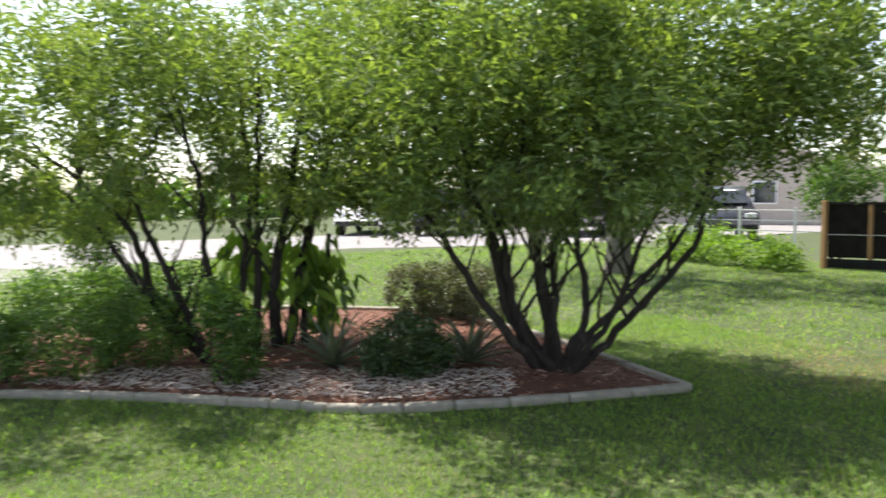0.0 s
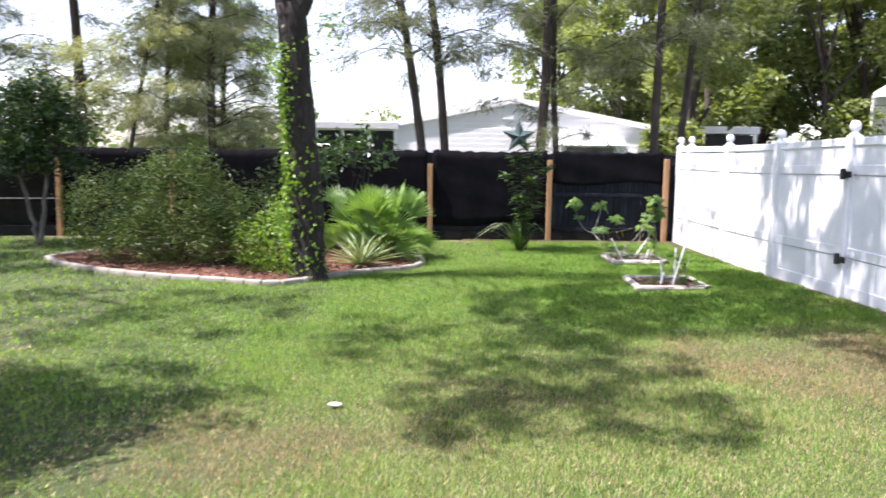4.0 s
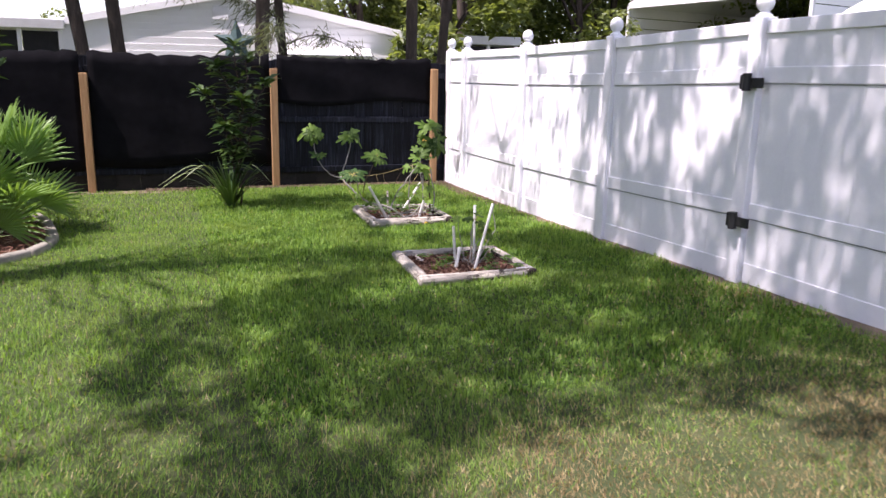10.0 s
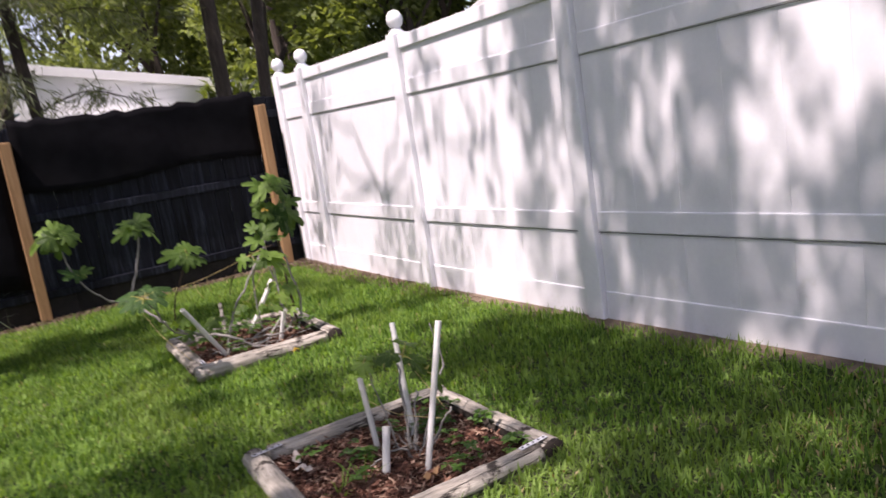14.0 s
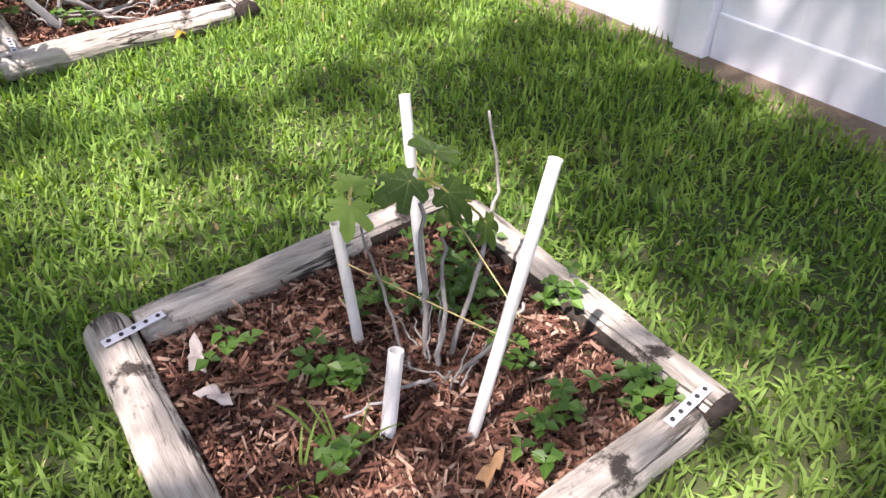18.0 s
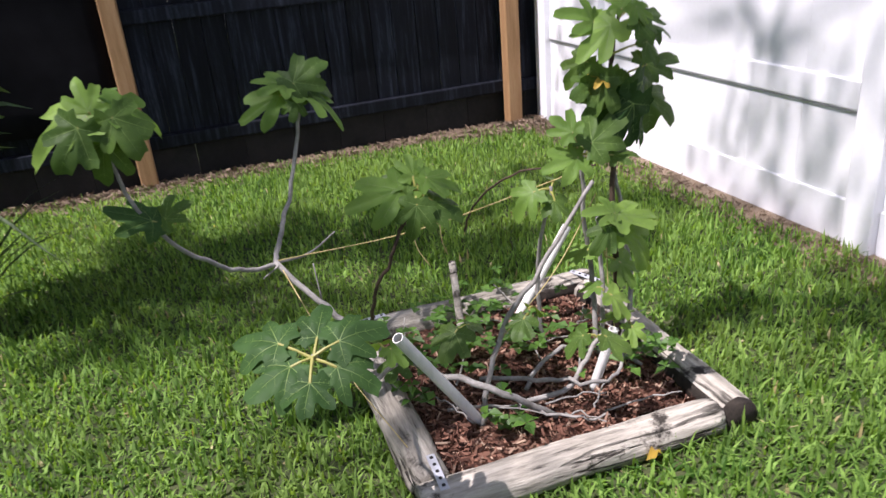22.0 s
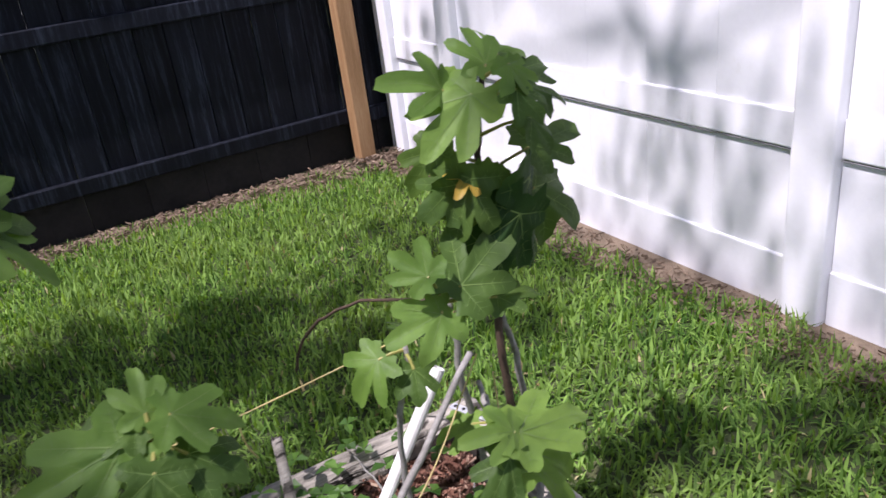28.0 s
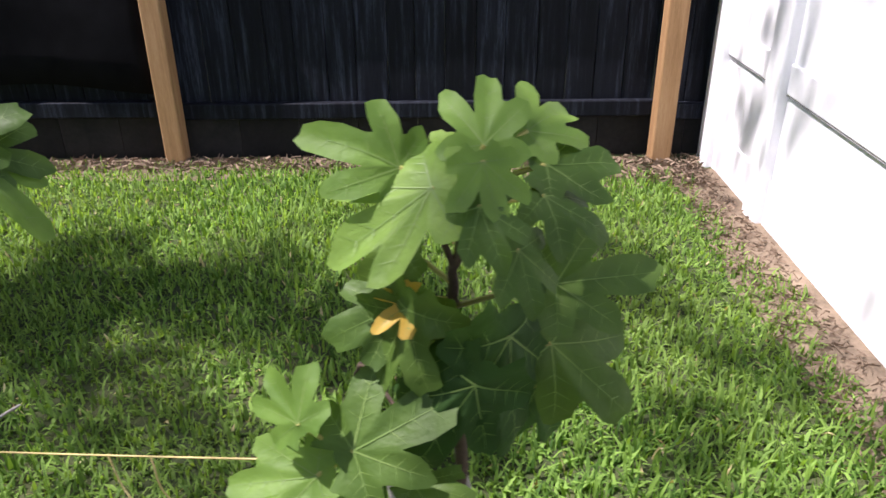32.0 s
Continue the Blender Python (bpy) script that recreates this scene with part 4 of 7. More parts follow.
def strap(parent, at, ang, L=0.13):
    bm = bmesh.new()
    box(bm, (0, 0, 0), (L, 0.022, 0.003), 0.001)
    o = part("metal_strap", bm, M_STRAP, parent, "perforated galvanised strap")
    o.matrix_basis = Matrix.Translation(at) @ Matrix.Rotation(ang, 4, "Z")
    for i in range(5):
        v, f = lathe([(0.0, 0.0005), (0.005, 0.0005), (0.005, 0.003), (0.0, 0.003)], 8)
        h = mesh_ob("hole", v, f, M_BLACKIRON, o)
        h.matrix_basis = Matrix.Translation((-L * 0.4 + i * L * 0.2, 0, 0))
    return o


def bed(name, corners, label, seed, straps, r=0.046):
    t = thing(name, (*np.mean(corners, 0), 0), label, "raised bed", "timber beds")
    base = Vector(t.location)
    z = r - 0.006
    cs = [np.array([c[0] - base.x, c[1] - base.y, z]) for c in corners]
    fl, fr, br, bl = cs

    def inset(p, q, d0, d1):
        d = (q - p) / np.linalg.norm(q - p)
        return p + d * d0, q - d * d1
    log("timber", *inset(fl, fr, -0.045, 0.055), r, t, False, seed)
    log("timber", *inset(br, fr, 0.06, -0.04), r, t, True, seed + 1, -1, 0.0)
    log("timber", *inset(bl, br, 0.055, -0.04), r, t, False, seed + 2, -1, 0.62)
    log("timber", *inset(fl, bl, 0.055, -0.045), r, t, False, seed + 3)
    for sx, sy, ang in straps:
        strap(t, (sx - base.x, sy - base.y, z + r + 0.001), ang)
    ins = [tuple(np.mean(corners, 0) + (np.array(c) - np.mean(corners, 0)) * 0.93) for c in corners]
    mulch("mulch_fill", ins, M_MULCHSOIL, "dark soil and bark mulch filling the timber bed", -0.006)
    chips("wood_chips", ins, 12500, seed + 9, 0.055, "reddish brown shredded bark chips in the bed", 0.018)
    return t


bed("timber_bed", BED_NEAR, "square garden bed edged with weathered round timbers", 21, [(11.13, 16.46, 0.12), (11.87, 15.675, 0.1)])
bed("timber_bed", BED_FAR, "weathered timber bed holding a fig tree", 31, [(11.265, 17.985, 1.5), (12.088, 18.715, -1.2), (11.315, 18.787, 0.1)], 0.051)


def pipe(a, b, r, label, mat=M_PVC):
    """A thin-walled pipe standing in the soil, open at its top."""
    a, b = np.array(a, float), np.array(b, float)
    v1, f1 = tube_data([a, (a + b) / 2, b], [r, r, r], 14, 0.01, 1, False)
    v2, f2 = tube_data([a, (a + b) / 2, b], [r * 0.85] * 3, 14, 0.0, 1, False)
    n = len(v1)
    f = f1 + [tuple(i + n for i in q)[::-1] for q in f2]
    f += [(2 * 14 + i, 2 * 14 + (i + 1) % 14, n + 2 * 14 + (i + 1) % 14, n + 2 * 14 + i) for i in range(14)]
    st = tagged(mesh_ob("plastic_stake", v1 + v2, f, mat, smooth=False), label, "stake", "white stakes")
    # solid dark core that stands in for the shade inside the pipe
    v3, f3 = tube_data([a, a + (b - a) * 0.5, a + (b - a) * 0.9], [r * 0.8] * 3, 12)
    mesh_ob("bore", v3, f3, M_TIMBEREND, st, "dark core for the shade inside the pipe")
    return st


pipe((11.50, 16.21, 0.0), (11.484, 16.237, 0.328), 0.0115, "short white plastic pipe stake in the mulch")
pipe((11.655, 16.19, 0.0), (11.708, 16.333, 0.48), 0.0115, "tall white plastic stake, stained and weathered")
pipe((11.53, 15.886, 0.0), (11.688, 15.902, 0.562), 0.0115, "tall leaning white plastic pipe stake")
pipe((11.404, 15.971, 0.0), (11.46, 16.01, 0.2), 0.0145, "short leaning hollow white plastic pipe")
pipe((11.47, 18.2, 0.02), (11.239, 18.106, 0.404), 0.0145, "leaning white plastic pipe beside fig branches")
pipe((11.56, 18.55, 0.0), (11.609, 18.738, 0.258), 0.012, "short split grey stake at the timber", M_TIMBER)
pipe((11.72, 18.575, 0.03), (11.948, 18.584, 0.363), 0.0145, "leaning white plastic pipe behind the fig stems")
pipe((11.80, 18.2, 0.0), (11.852, 18.16, 0.23), 0.0135, "short white plastic stake by the stems")


# ---- trees and shrubs ----
def limb_set(base, stems, material, parent, r0, r1, seed, name="stem", sides=8):
    for i, s in enumerate(stems):
        tube_ob(name, s, [r0, (r0 + r1) * 0.5, r1], material, parent, sides, 5, 0.012, 0.08, seed + i)


def gnarled(stems, parent, r0, r1, seed):
    """Crooked stems of uneven girth that fork into rising side branches and twigs."""
    rg = np.random.default_rng(seed)
    for i, s in enumerate(list(stems) + list(stems[::2])):
        q = np.array(s, float)
        q[0] += rg.normal(0, 0.05, 3) * (1, 1, 0)
        q[1:] += rg.normal(0, 0.09, q[1:].shape)
        k = rg.uniform(0.7, 1.35)
        path = bent(q, 6, 0.014, seed + i)
        v, f = tube_data(path, [r0 * 1.25 * k, r0 * k, (r0 + r1) * 0.5 * k, r1], 9, 0.12, seed + i)
        mesh_ob("stem", v, f, M_BARK, parent, smooth=True)
        for b in range(5):
            j = int(rg.uniform(0.3, 0.9) * len(path))
            p = path[j]
            out = rg.normal(0, 1, 3) * (1, 1, 0)
            out /= np.linalg.norm(out)
            L = rg.uniform(0.4, 1.1)
            e = p + out * L * rg.uniform(0.35, 0.8) + (0, 0, L)
            m = (p + e) / 2 + rg.normal(0, 0.06, 3)
            r = (r0 * (1 - j / len(path)) + r1) * 0.42
            tube_ob("branch", [p, m, e], [r, r * 0.7, 0.006], M_BARK, parent, 6, 4, 0.012, 0.08, seed + 7 * i + b)


def pine(x, y, lean, h, r, seed, first=3.2, reach=1.9, needles=M_GREYLEAF, nb=50, per=46, bark=M_PINEBARK):
    t = thing("pine_tree", (x, y, 0), "tall slender pine with dark bark and sparse drooping grey-green needles", "tree", "pines behind the fence")
    rg = np.random.default_rng(seed)
    top = np.array([lean[0], lean[1], h])
    pts = [np.array([0, 0, -0.05]), top * 0.3 + rg.normal(0, 0.08, 3) * (1, 1, 0), top * 0.65 + rg.normal(0, 0.12, 3) * (1, 1, 0), top]
    path = bent(pts, 8)
    v, f = tube_data(path, [r * 0.92, r * 0.8, r * 0.6, r * 0.18], 10, 0.06, seed)
    mesh_ob("trunk", v, f, bark, t, smooth=True)
    chunks, twigs = [], []
    for b in range(nb):
        u = rg.uniform(first / h, 0.97)
        p = path[int(u * (len(path) - 1))]
        a = rg.uniform(0, 2 * math.pi)
        L = reach * (1.15 - 0.75 * u) * rg.uniform(0.6, 1.2)
        d = np.array([math.cos(a), math.sin(a), rg.uniform(-0.05, 0.45)])
        e = p + d * L
        m = p + d * L * 0.5 + np.array([0, 0, 0.1 * L])
        e[2] -= 0.12 * L
        bp = bent([p, m, e], 4)
        v, f = tube_data(bp, [r * 0.17, r * 0.1, 0.006], 5, 0.05, seed + b)
        mesh_ob("branch", v, f, bark, t, smooth=True)
        for q in range(7):
            s = bp[rg.integers(2, len(bp))]
            w = rg.normal(0, 0.5, 3)
            w[2] = -abs(w[2]) * 0.6 + 0.05
            twigs.append((s, s + d * 0.25 + w * 0.8))
    needle_crown("crown", twigs, per, 0.18, 0.017, needles, t, seed, 0.085, 0.6)
    return t


PINES = [(8.36, 23.8, (-1.9, 0.4), 13, 0.12, 1), (8.78, 23.8, (-1.2, 0.3), 14, 0.12, 2), (10.73, 23.8, (0.1, 0.5), 15, 0.135, 3), (11.37, 24.0, (-0.6, 0.3), 11, 0.085, 4), (13.42, 23.8, (0.4, 0.6), 14, 0.12, 5), (13.95, 24.2, (1.2, 0.4), 13, 0.1, 6), (0.28, 24.0, (-0.1, 0.3), 12, 0.14, 7), (1.1, 24.0, (2.6, 0.3), 11, 0.06, 8), (3.35, 23.9, (0.1, 0.2), 12, 0.11, 9), (-2.2, 25.0, (-0.8, 0.3), 12, 0.13, 11)]
for px, py, ln, h, r, sd in PINES:
    if sd in (8, 9):
        pine(px, py, ln, h, r, sd, 2.6, 1.9, M_PALENEEDLE, 62, 60)
    else:
        pine(px, py, ln, h, r, sd, 2.6 if sd in (4, 7) else 4.2)
# dense hanging grey foliage behind the oak
for i, (px, py) in enumerate(((1.9, 25.2), (3.3, 25.0))):
    pine(px, py, (0.2, 0.2), 9.5, 0.08, 40 + i, 1.9, 1.7, M_PALENEEDLE, 75, 80)

# oak with vine
oak = thing("oak_tree", (6.76, 16.38, 0), "oak with dark bark, forked limbs and ivy climbing the trunk", "tree")
v, f = tube_data(bent([(0, 0, -0.05), (0, 0, 0.15), (-0.02, 0.02, 1.2), (-0.12, 0.02, 2.6), (-0.2, 0.05, 3.6)], 6), [0.36, 0.24, 0.205, 0.19, 0.19], 14, 0.09, 3)
mesh_ob("trunk", v, f, M_BARK, oak, smooth=True)
OAKL = [[(-0.2, 0.05, 3.4), (-0.55, 0.1, 4.6), (-0.9, 0.2, 5.6)], [(-0.18, 0.05, 3.4), (0.3, 0.0, 4.3), (0.62, -0.1, 5.0)], [(-0.5, 0.1, 4.5), (-0.35, 0.3, 5.2)], [(0.3, 0, 4.3), (0.36, -0.2, 5.0)]]
limb_set(None, OAKL, M_BARK, oak, 0.14, 0.03, 5, "limb")

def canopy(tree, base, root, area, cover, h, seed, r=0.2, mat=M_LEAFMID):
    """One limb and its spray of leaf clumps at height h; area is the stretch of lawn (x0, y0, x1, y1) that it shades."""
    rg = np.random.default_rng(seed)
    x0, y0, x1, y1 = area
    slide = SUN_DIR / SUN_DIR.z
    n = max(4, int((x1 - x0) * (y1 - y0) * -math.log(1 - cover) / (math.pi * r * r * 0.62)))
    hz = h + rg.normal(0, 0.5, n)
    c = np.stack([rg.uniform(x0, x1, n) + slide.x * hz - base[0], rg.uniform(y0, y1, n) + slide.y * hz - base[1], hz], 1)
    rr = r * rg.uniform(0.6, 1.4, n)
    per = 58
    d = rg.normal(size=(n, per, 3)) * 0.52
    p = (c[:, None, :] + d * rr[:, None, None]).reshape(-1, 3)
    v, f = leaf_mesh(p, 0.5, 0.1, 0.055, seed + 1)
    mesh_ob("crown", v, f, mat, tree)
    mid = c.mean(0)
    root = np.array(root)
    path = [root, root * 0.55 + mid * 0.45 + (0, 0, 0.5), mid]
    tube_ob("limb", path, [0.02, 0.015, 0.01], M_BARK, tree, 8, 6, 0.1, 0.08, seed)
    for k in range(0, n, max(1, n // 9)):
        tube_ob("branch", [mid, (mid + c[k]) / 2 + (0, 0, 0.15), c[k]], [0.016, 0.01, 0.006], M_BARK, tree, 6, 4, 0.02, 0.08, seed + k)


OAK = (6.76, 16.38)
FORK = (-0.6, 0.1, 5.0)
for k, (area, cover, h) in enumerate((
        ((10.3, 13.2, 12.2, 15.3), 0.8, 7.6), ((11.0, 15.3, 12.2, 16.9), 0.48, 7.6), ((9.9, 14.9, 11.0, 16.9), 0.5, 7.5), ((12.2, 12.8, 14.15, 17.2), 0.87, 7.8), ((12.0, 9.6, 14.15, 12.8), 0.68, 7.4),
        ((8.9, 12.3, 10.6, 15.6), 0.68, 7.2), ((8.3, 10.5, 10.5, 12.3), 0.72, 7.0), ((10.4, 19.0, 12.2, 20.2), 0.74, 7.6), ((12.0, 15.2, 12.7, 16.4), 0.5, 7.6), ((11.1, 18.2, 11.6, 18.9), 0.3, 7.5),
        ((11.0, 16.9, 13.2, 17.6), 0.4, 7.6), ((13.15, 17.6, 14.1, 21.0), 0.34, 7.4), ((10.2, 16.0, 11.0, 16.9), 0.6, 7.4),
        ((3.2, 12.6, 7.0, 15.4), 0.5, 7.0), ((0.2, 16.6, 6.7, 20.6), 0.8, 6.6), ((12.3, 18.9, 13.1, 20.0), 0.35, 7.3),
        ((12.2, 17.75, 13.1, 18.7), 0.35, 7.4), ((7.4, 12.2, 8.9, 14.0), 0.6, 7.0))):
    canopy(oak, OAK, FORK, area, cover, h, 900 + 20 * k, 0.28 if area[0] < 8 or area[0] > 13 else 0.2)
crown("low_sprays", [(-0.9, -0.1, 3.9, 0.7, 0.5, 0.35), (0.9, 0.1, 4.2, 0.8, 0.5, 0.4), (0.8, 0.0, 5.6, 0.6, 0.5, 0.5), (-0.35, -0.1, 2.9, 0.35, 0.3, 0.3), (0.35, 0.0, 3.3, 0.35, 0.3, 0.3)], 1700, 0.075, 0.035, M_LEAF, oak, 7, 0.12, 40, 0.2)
rg = np.random.default_rng(77)
n = 1000
hz = rg.uniform(0.1, 2.9, n)
an = rg.normal(2.9, 0.9, n)
rr = np.interp(hz, [0.1, 0.5, 1.5, 3.0], [0.25, 0.22, 0.2, 0.19]) + rg.uniform(0.0, 0.13, n) ** 1.3
pv = np.stack([np.cos(an) * rr - 0.04 * hz, np.sin(an) * rr, hz], 1)
v, f = leaf_mesh(pv, 0.3, 0.075, 0.06, 8, droop=0.6)
mesh_ob("ivy", v, f, M_LEAF, oak, "light green ivy climbing the trunk")
n = 130
hz = 0.05 + 1.7 * rg.uniform(0, 1, n) ** 1.3
an = rg.normal(-0.9, 0.8, n)
rr = np.interp(hz, [0.1, 0.5, 1.5, 3.0], [0.27, 0.23, 0.21, 0.2]) + rg.uniform(0.0, 0.16, n) ** 1.3
v, f = leaf_mesh(np.stack([np.cos(an) * rr - 0.04 * hz, np.sin(an) * rr, hz], 1), 0.3, 0.07, 0.055, 18, droop=0.6)
mesh_ob("ivy", v, f, M_LEAF, oak, "light green ivy at the trunk's foot")


def shrub(name, at, blobs, n, length, width, mat, label, seed, clump=0.09, nclump=150, stems=7, shell=0.35, category="shrub", group="", bark=M_BARK):
    t = thing(name, at, label, category, group)
    rg = np.random.default_rng(seed)
    for i in range(stems):
        b = blobs[rg.integers(0, len(blobs))]
        tip = np.array(b[:3]) + rg.normal(0, 0.35, 3) * np.array(b[3:])
        tip[2] = max(tip[2], 0.15)
        root = np.array([b[0] * 0.55 + rg.normal(0, 0.04), b[1] * 0.55 + rg.normal(0, 0.04), -0.03])
        mid = (root + tip) / 2 + rg.normal(0, 0.05, 3)
        v, f = tube_data(bent([root, mid, tip], 4), [0.016, 0.011, 0.005], 5, 0.05, seed + i)
        mesh_ob("stem", v, f, bark, t, smooth=True)
    crown("leaves", blobs, n, length, width, mat, t, seed, clump, nclump, shell)
    return t


shrub("flowering_shrub", (4.55, 17.7, 0), [(-1.0, 0.3, 0.75, 0.75, 0.7, 0.7), (0.0, 0.0, 0.85, 0.95, 0.8, 0.8), (0.2, 0.1, 1.4, 0.55, 0.5, 0.45), (1.0, -0.3, 0.62, 0.8, 0.65, 0.6), (0.1, -0.3, 0.4, 1.6, 0.6, 0.4)], 30000, 0.055, 0.026, M_OLIVE, "loose grey-green flowering shrub in the kerbed island", 101, 0.1, 700, 14)
shrub("low_shrub", (6.25, 16.75, 0), [(0, 0, 0.42, 0.55, 0.45, 0.42), (0.25, -0.1, 0.8, 0.3, 0.25, 0.3)], 2600, 0.06, 0.032, M_LEAF, "light green leafy shrub against the oak trunk", 102)
shrub("evergreen_shrub", (6.4, 19.3, 0), [(0, 0, 1.6, 0.75, 0.6, 0.45), (0.9, 0.1, 1.75, 0.5, 0.5, 0.35), (-0.4, 0, 0.9, 0.6, 0.5, 0.8)], 1500, 0.15, 0.055, M_LEAFDARK, "broad-leaved evergreen shrub behind the oak", 103, 0.12, 90)
# small dark evergreen tree with a split trunk
mag = thing("evergreen_tree", (1.42, 19.75, 0), "small dark evergreen tree with two pale slim trunks", "tree")
limb_set(None, [[(0, 0, -0.03), (-0.12, 0, 0.5), (-0.28, 0, 1.2), (-0.35, 0.05, 2.0)], [(0.02, 0, -0.03), (0.08, 0, 0.5), (0.18, 0, 1.2), (0.3, 0, 2.1)]], M_GREYBARK, mag, 0.05, 0.02, 3, "trunk")
crown("crown", [(-0.35, 0, 1.85, 0.75, 0.7, 0.6), (0.4, 0, 1.9, 0.75, 0.7, 0.6), (0, 0, 2.4, 0.75, 0.7, 0.55)], 9000, 0.1, 0.045, M_LEAFDARK, mag, 12, 0.1, 170, 0.3)


def fan(v, f, base, d, s, L, segs, spread, width, rg):
    """One palmetto fan: pleated blades joined near the stalk, split and pointed outside."""
    nrm = np.cross(s, d)
    r = len(v)
    v.append(base)
    for i in range(segs):
        a = (i / (segs - 1) - 0.5) * spread
        dd = d * math.cos(a) + s * math.sin(a)
        ll = L * (0.72 + 0.28 * math.cos(a * 0.9)) * rg.uniform(0.9, 1.08)
        side = np.cross(dd, nrm) * width / 2
        o = len(v)
        sag = np.array([0, 0, 1.0]) * ll
        m1 = base + dd * ll * 0.42 - nrm * 0.02
        m2 = base + dd * ll * 0.75 - sag * 0.03
        tip = base + dd * ll - sag * rg.uniform(0.04, 0.16)
        v += [m1 + side + nrm * 0.01, m1 - nrm * 0.01, m1 - side + nrm * 0.01, m2 + side * 0.6, m2 - nrm * 0.008, m2 - side * 0.6, tip]
        f += [(r, o, o + 1), (r, o + 1, o + 2), (o, o + 3, o + 4, o + 1), (o + 1, o + 4, o + 5, o + 2), (o + 3, o + 6, o + 4), (o + 4, o + 6, o + 5)]


pal = thing("palmetto", (7.55, 18.4, 0), "bushy palmetto with bright green fan-shaped fronds", "palm")
rg = np.random.default_rng(9)
for i in range(72):
    a = i * 2.39996 + rg.normal(0, 0.2)
    tilt = rg.uniform(0.35, 1.0) if i % 2 else rg.uniform(0.9, 1.4)
    st = rg.uniform(0.3, 0.62) if i % 2 else rg.uniform(0.5, 0.95)
    h = np.array([math.cos(a), math.sin(a), 0])
    d = h * math.cos(tilt) + np.array([0, 0, math.sin(tilt)])
    root = np.array([rg.normal(0, 0.2), rg.normal(0, 0.16), 0.02])
    e = root + d * st
    v, f = tube_data(bent([root, root + d * st * 0.5 + np.array([0, 0, 0.04]), e], 4), [0.009, 0.007], 5)
    v = [np.array(q) for q in v]
    s0 = np.array([-math.sin(a), math.cos(a), 0])
    w = rg.normal(0, 0.9)
    n0 = np.cross(s0, d)
    fan(v, f, e, d, s0 * math.cos(w) + n0 * math.sin(w), rg.uniform(0.4, 0.54), 14, 2.0, 0.032, rg)
    mesh_ob("frond", v, f, M_PALM, pal)


def rosette(name, at, n, L, W, mat, label, seed, flat=0.1, group=""):
    t = thing(name, at, label, "succulent", group)
    rg = np.random.default_rng(seed)
    for i in range(n):
        a = i * 2.39996 + rg.normal(0, 0.1)
        el = flat + (1.35 - flat) * (i / n) ** 0.9
        ll = L * rg.uniform(0.8, 1.1)
        h = np.array([math.cos(a), math.sin(a), 0])
        s = np.array([-math.sin(a), math.cos(a), 0]) * W / 2
        up = np.array([0, 0, 1.0])
        v, f = [], []
        for k in range(5):
            u = k / 4
            e = el - 0.35 * u * u
            c = h * ll * u * math.cos(e) + up * (0.05 + ll * u * math.sin(el) - 0.12 * ll * u * u)
            w = (0.75 + 0.9 * u - 1.64 * u * u)
            v += [c - s * w + up * 0.012 * w, c - up * 0.006, c + s * w + up * 0.012 * w]
        for k in range(4):
            o = k * 3
            f += [(o, o + 1, o + 4, o + 3), (o + 1, o + 2, o + 5, o + 4)]
        mesh_ob("leaf", v, f, mat, t)
    return t


rosette("yucca_plant", (7.38, 17.35, 0), 52, 0.62, 0.045, M_YUCCA, "spiky variegated yucca with striped pale green leaves", 4)
rosette("agave_plant", (1.55, 7.35, 0), 30, 0.62, 0.06, M_AGAVE, "dark grey-green agave rosette growing in bark mulch", 5, 0.2, "agaves")
rosette("agave_plant", (2.1, 8.6, 0), 30, 0.62, 0.06, M_AGAVE, "dark grey-green agave rosette below the shrub trunks", 6, 0.25, "agaves")

def lance(cen, dirs, L, W, seed, sag=0.3):
    """Long pointed leaves with a folded midrib that bend down towards their tips."""
    rg = np.random.default_rng(seed)
    cen, d = np.array(cen, float), np.array(dirs, float)
    n = len(cen)
    d /= np.linalg.norm(d, axis=1)[:, None]
    s = np.cross(d, rg.normal(0, 0.25, (n, 3)) + (0, 0, 1.0))
    s /= np.linalg.norm(s, axis=1)[:, None]
    nn = np.cross(s, d)
    ll = (L * rg.uniform(0.65, 1.2, n))[:, None]
    ww = (W * rg.uniform(0.75, 1.2, n))[:, None]
    rows = [cen]
    for u, w in ((0.3, 0.44), (0.65, 0.42)):
        c = cen + d * ll * u - np.array([0, 0, sag]) * ll * u * u
        rows += [c + s * ww * w + nn * ww * 0.12, c, c - s * ww * w + nn * ww * 0.12]
    rows.append(cen + d * ll - np.array([0, 0, sag]) * ll)
    v = np.stack(rows, 1).reshape(-1, 3)
    f = []
    for i in range(n):
        o = 8 * i
        f += [(o, o + 1, o + 2), (o, o + 2, o + 3), (o + 1, o + 4, o + 5, o + 2), (o + 2, o + 5, o + 6, o + 3), (o + 4, o + 7, o + 5), (o + 5, o + 7, o + 6)]
    return v, f


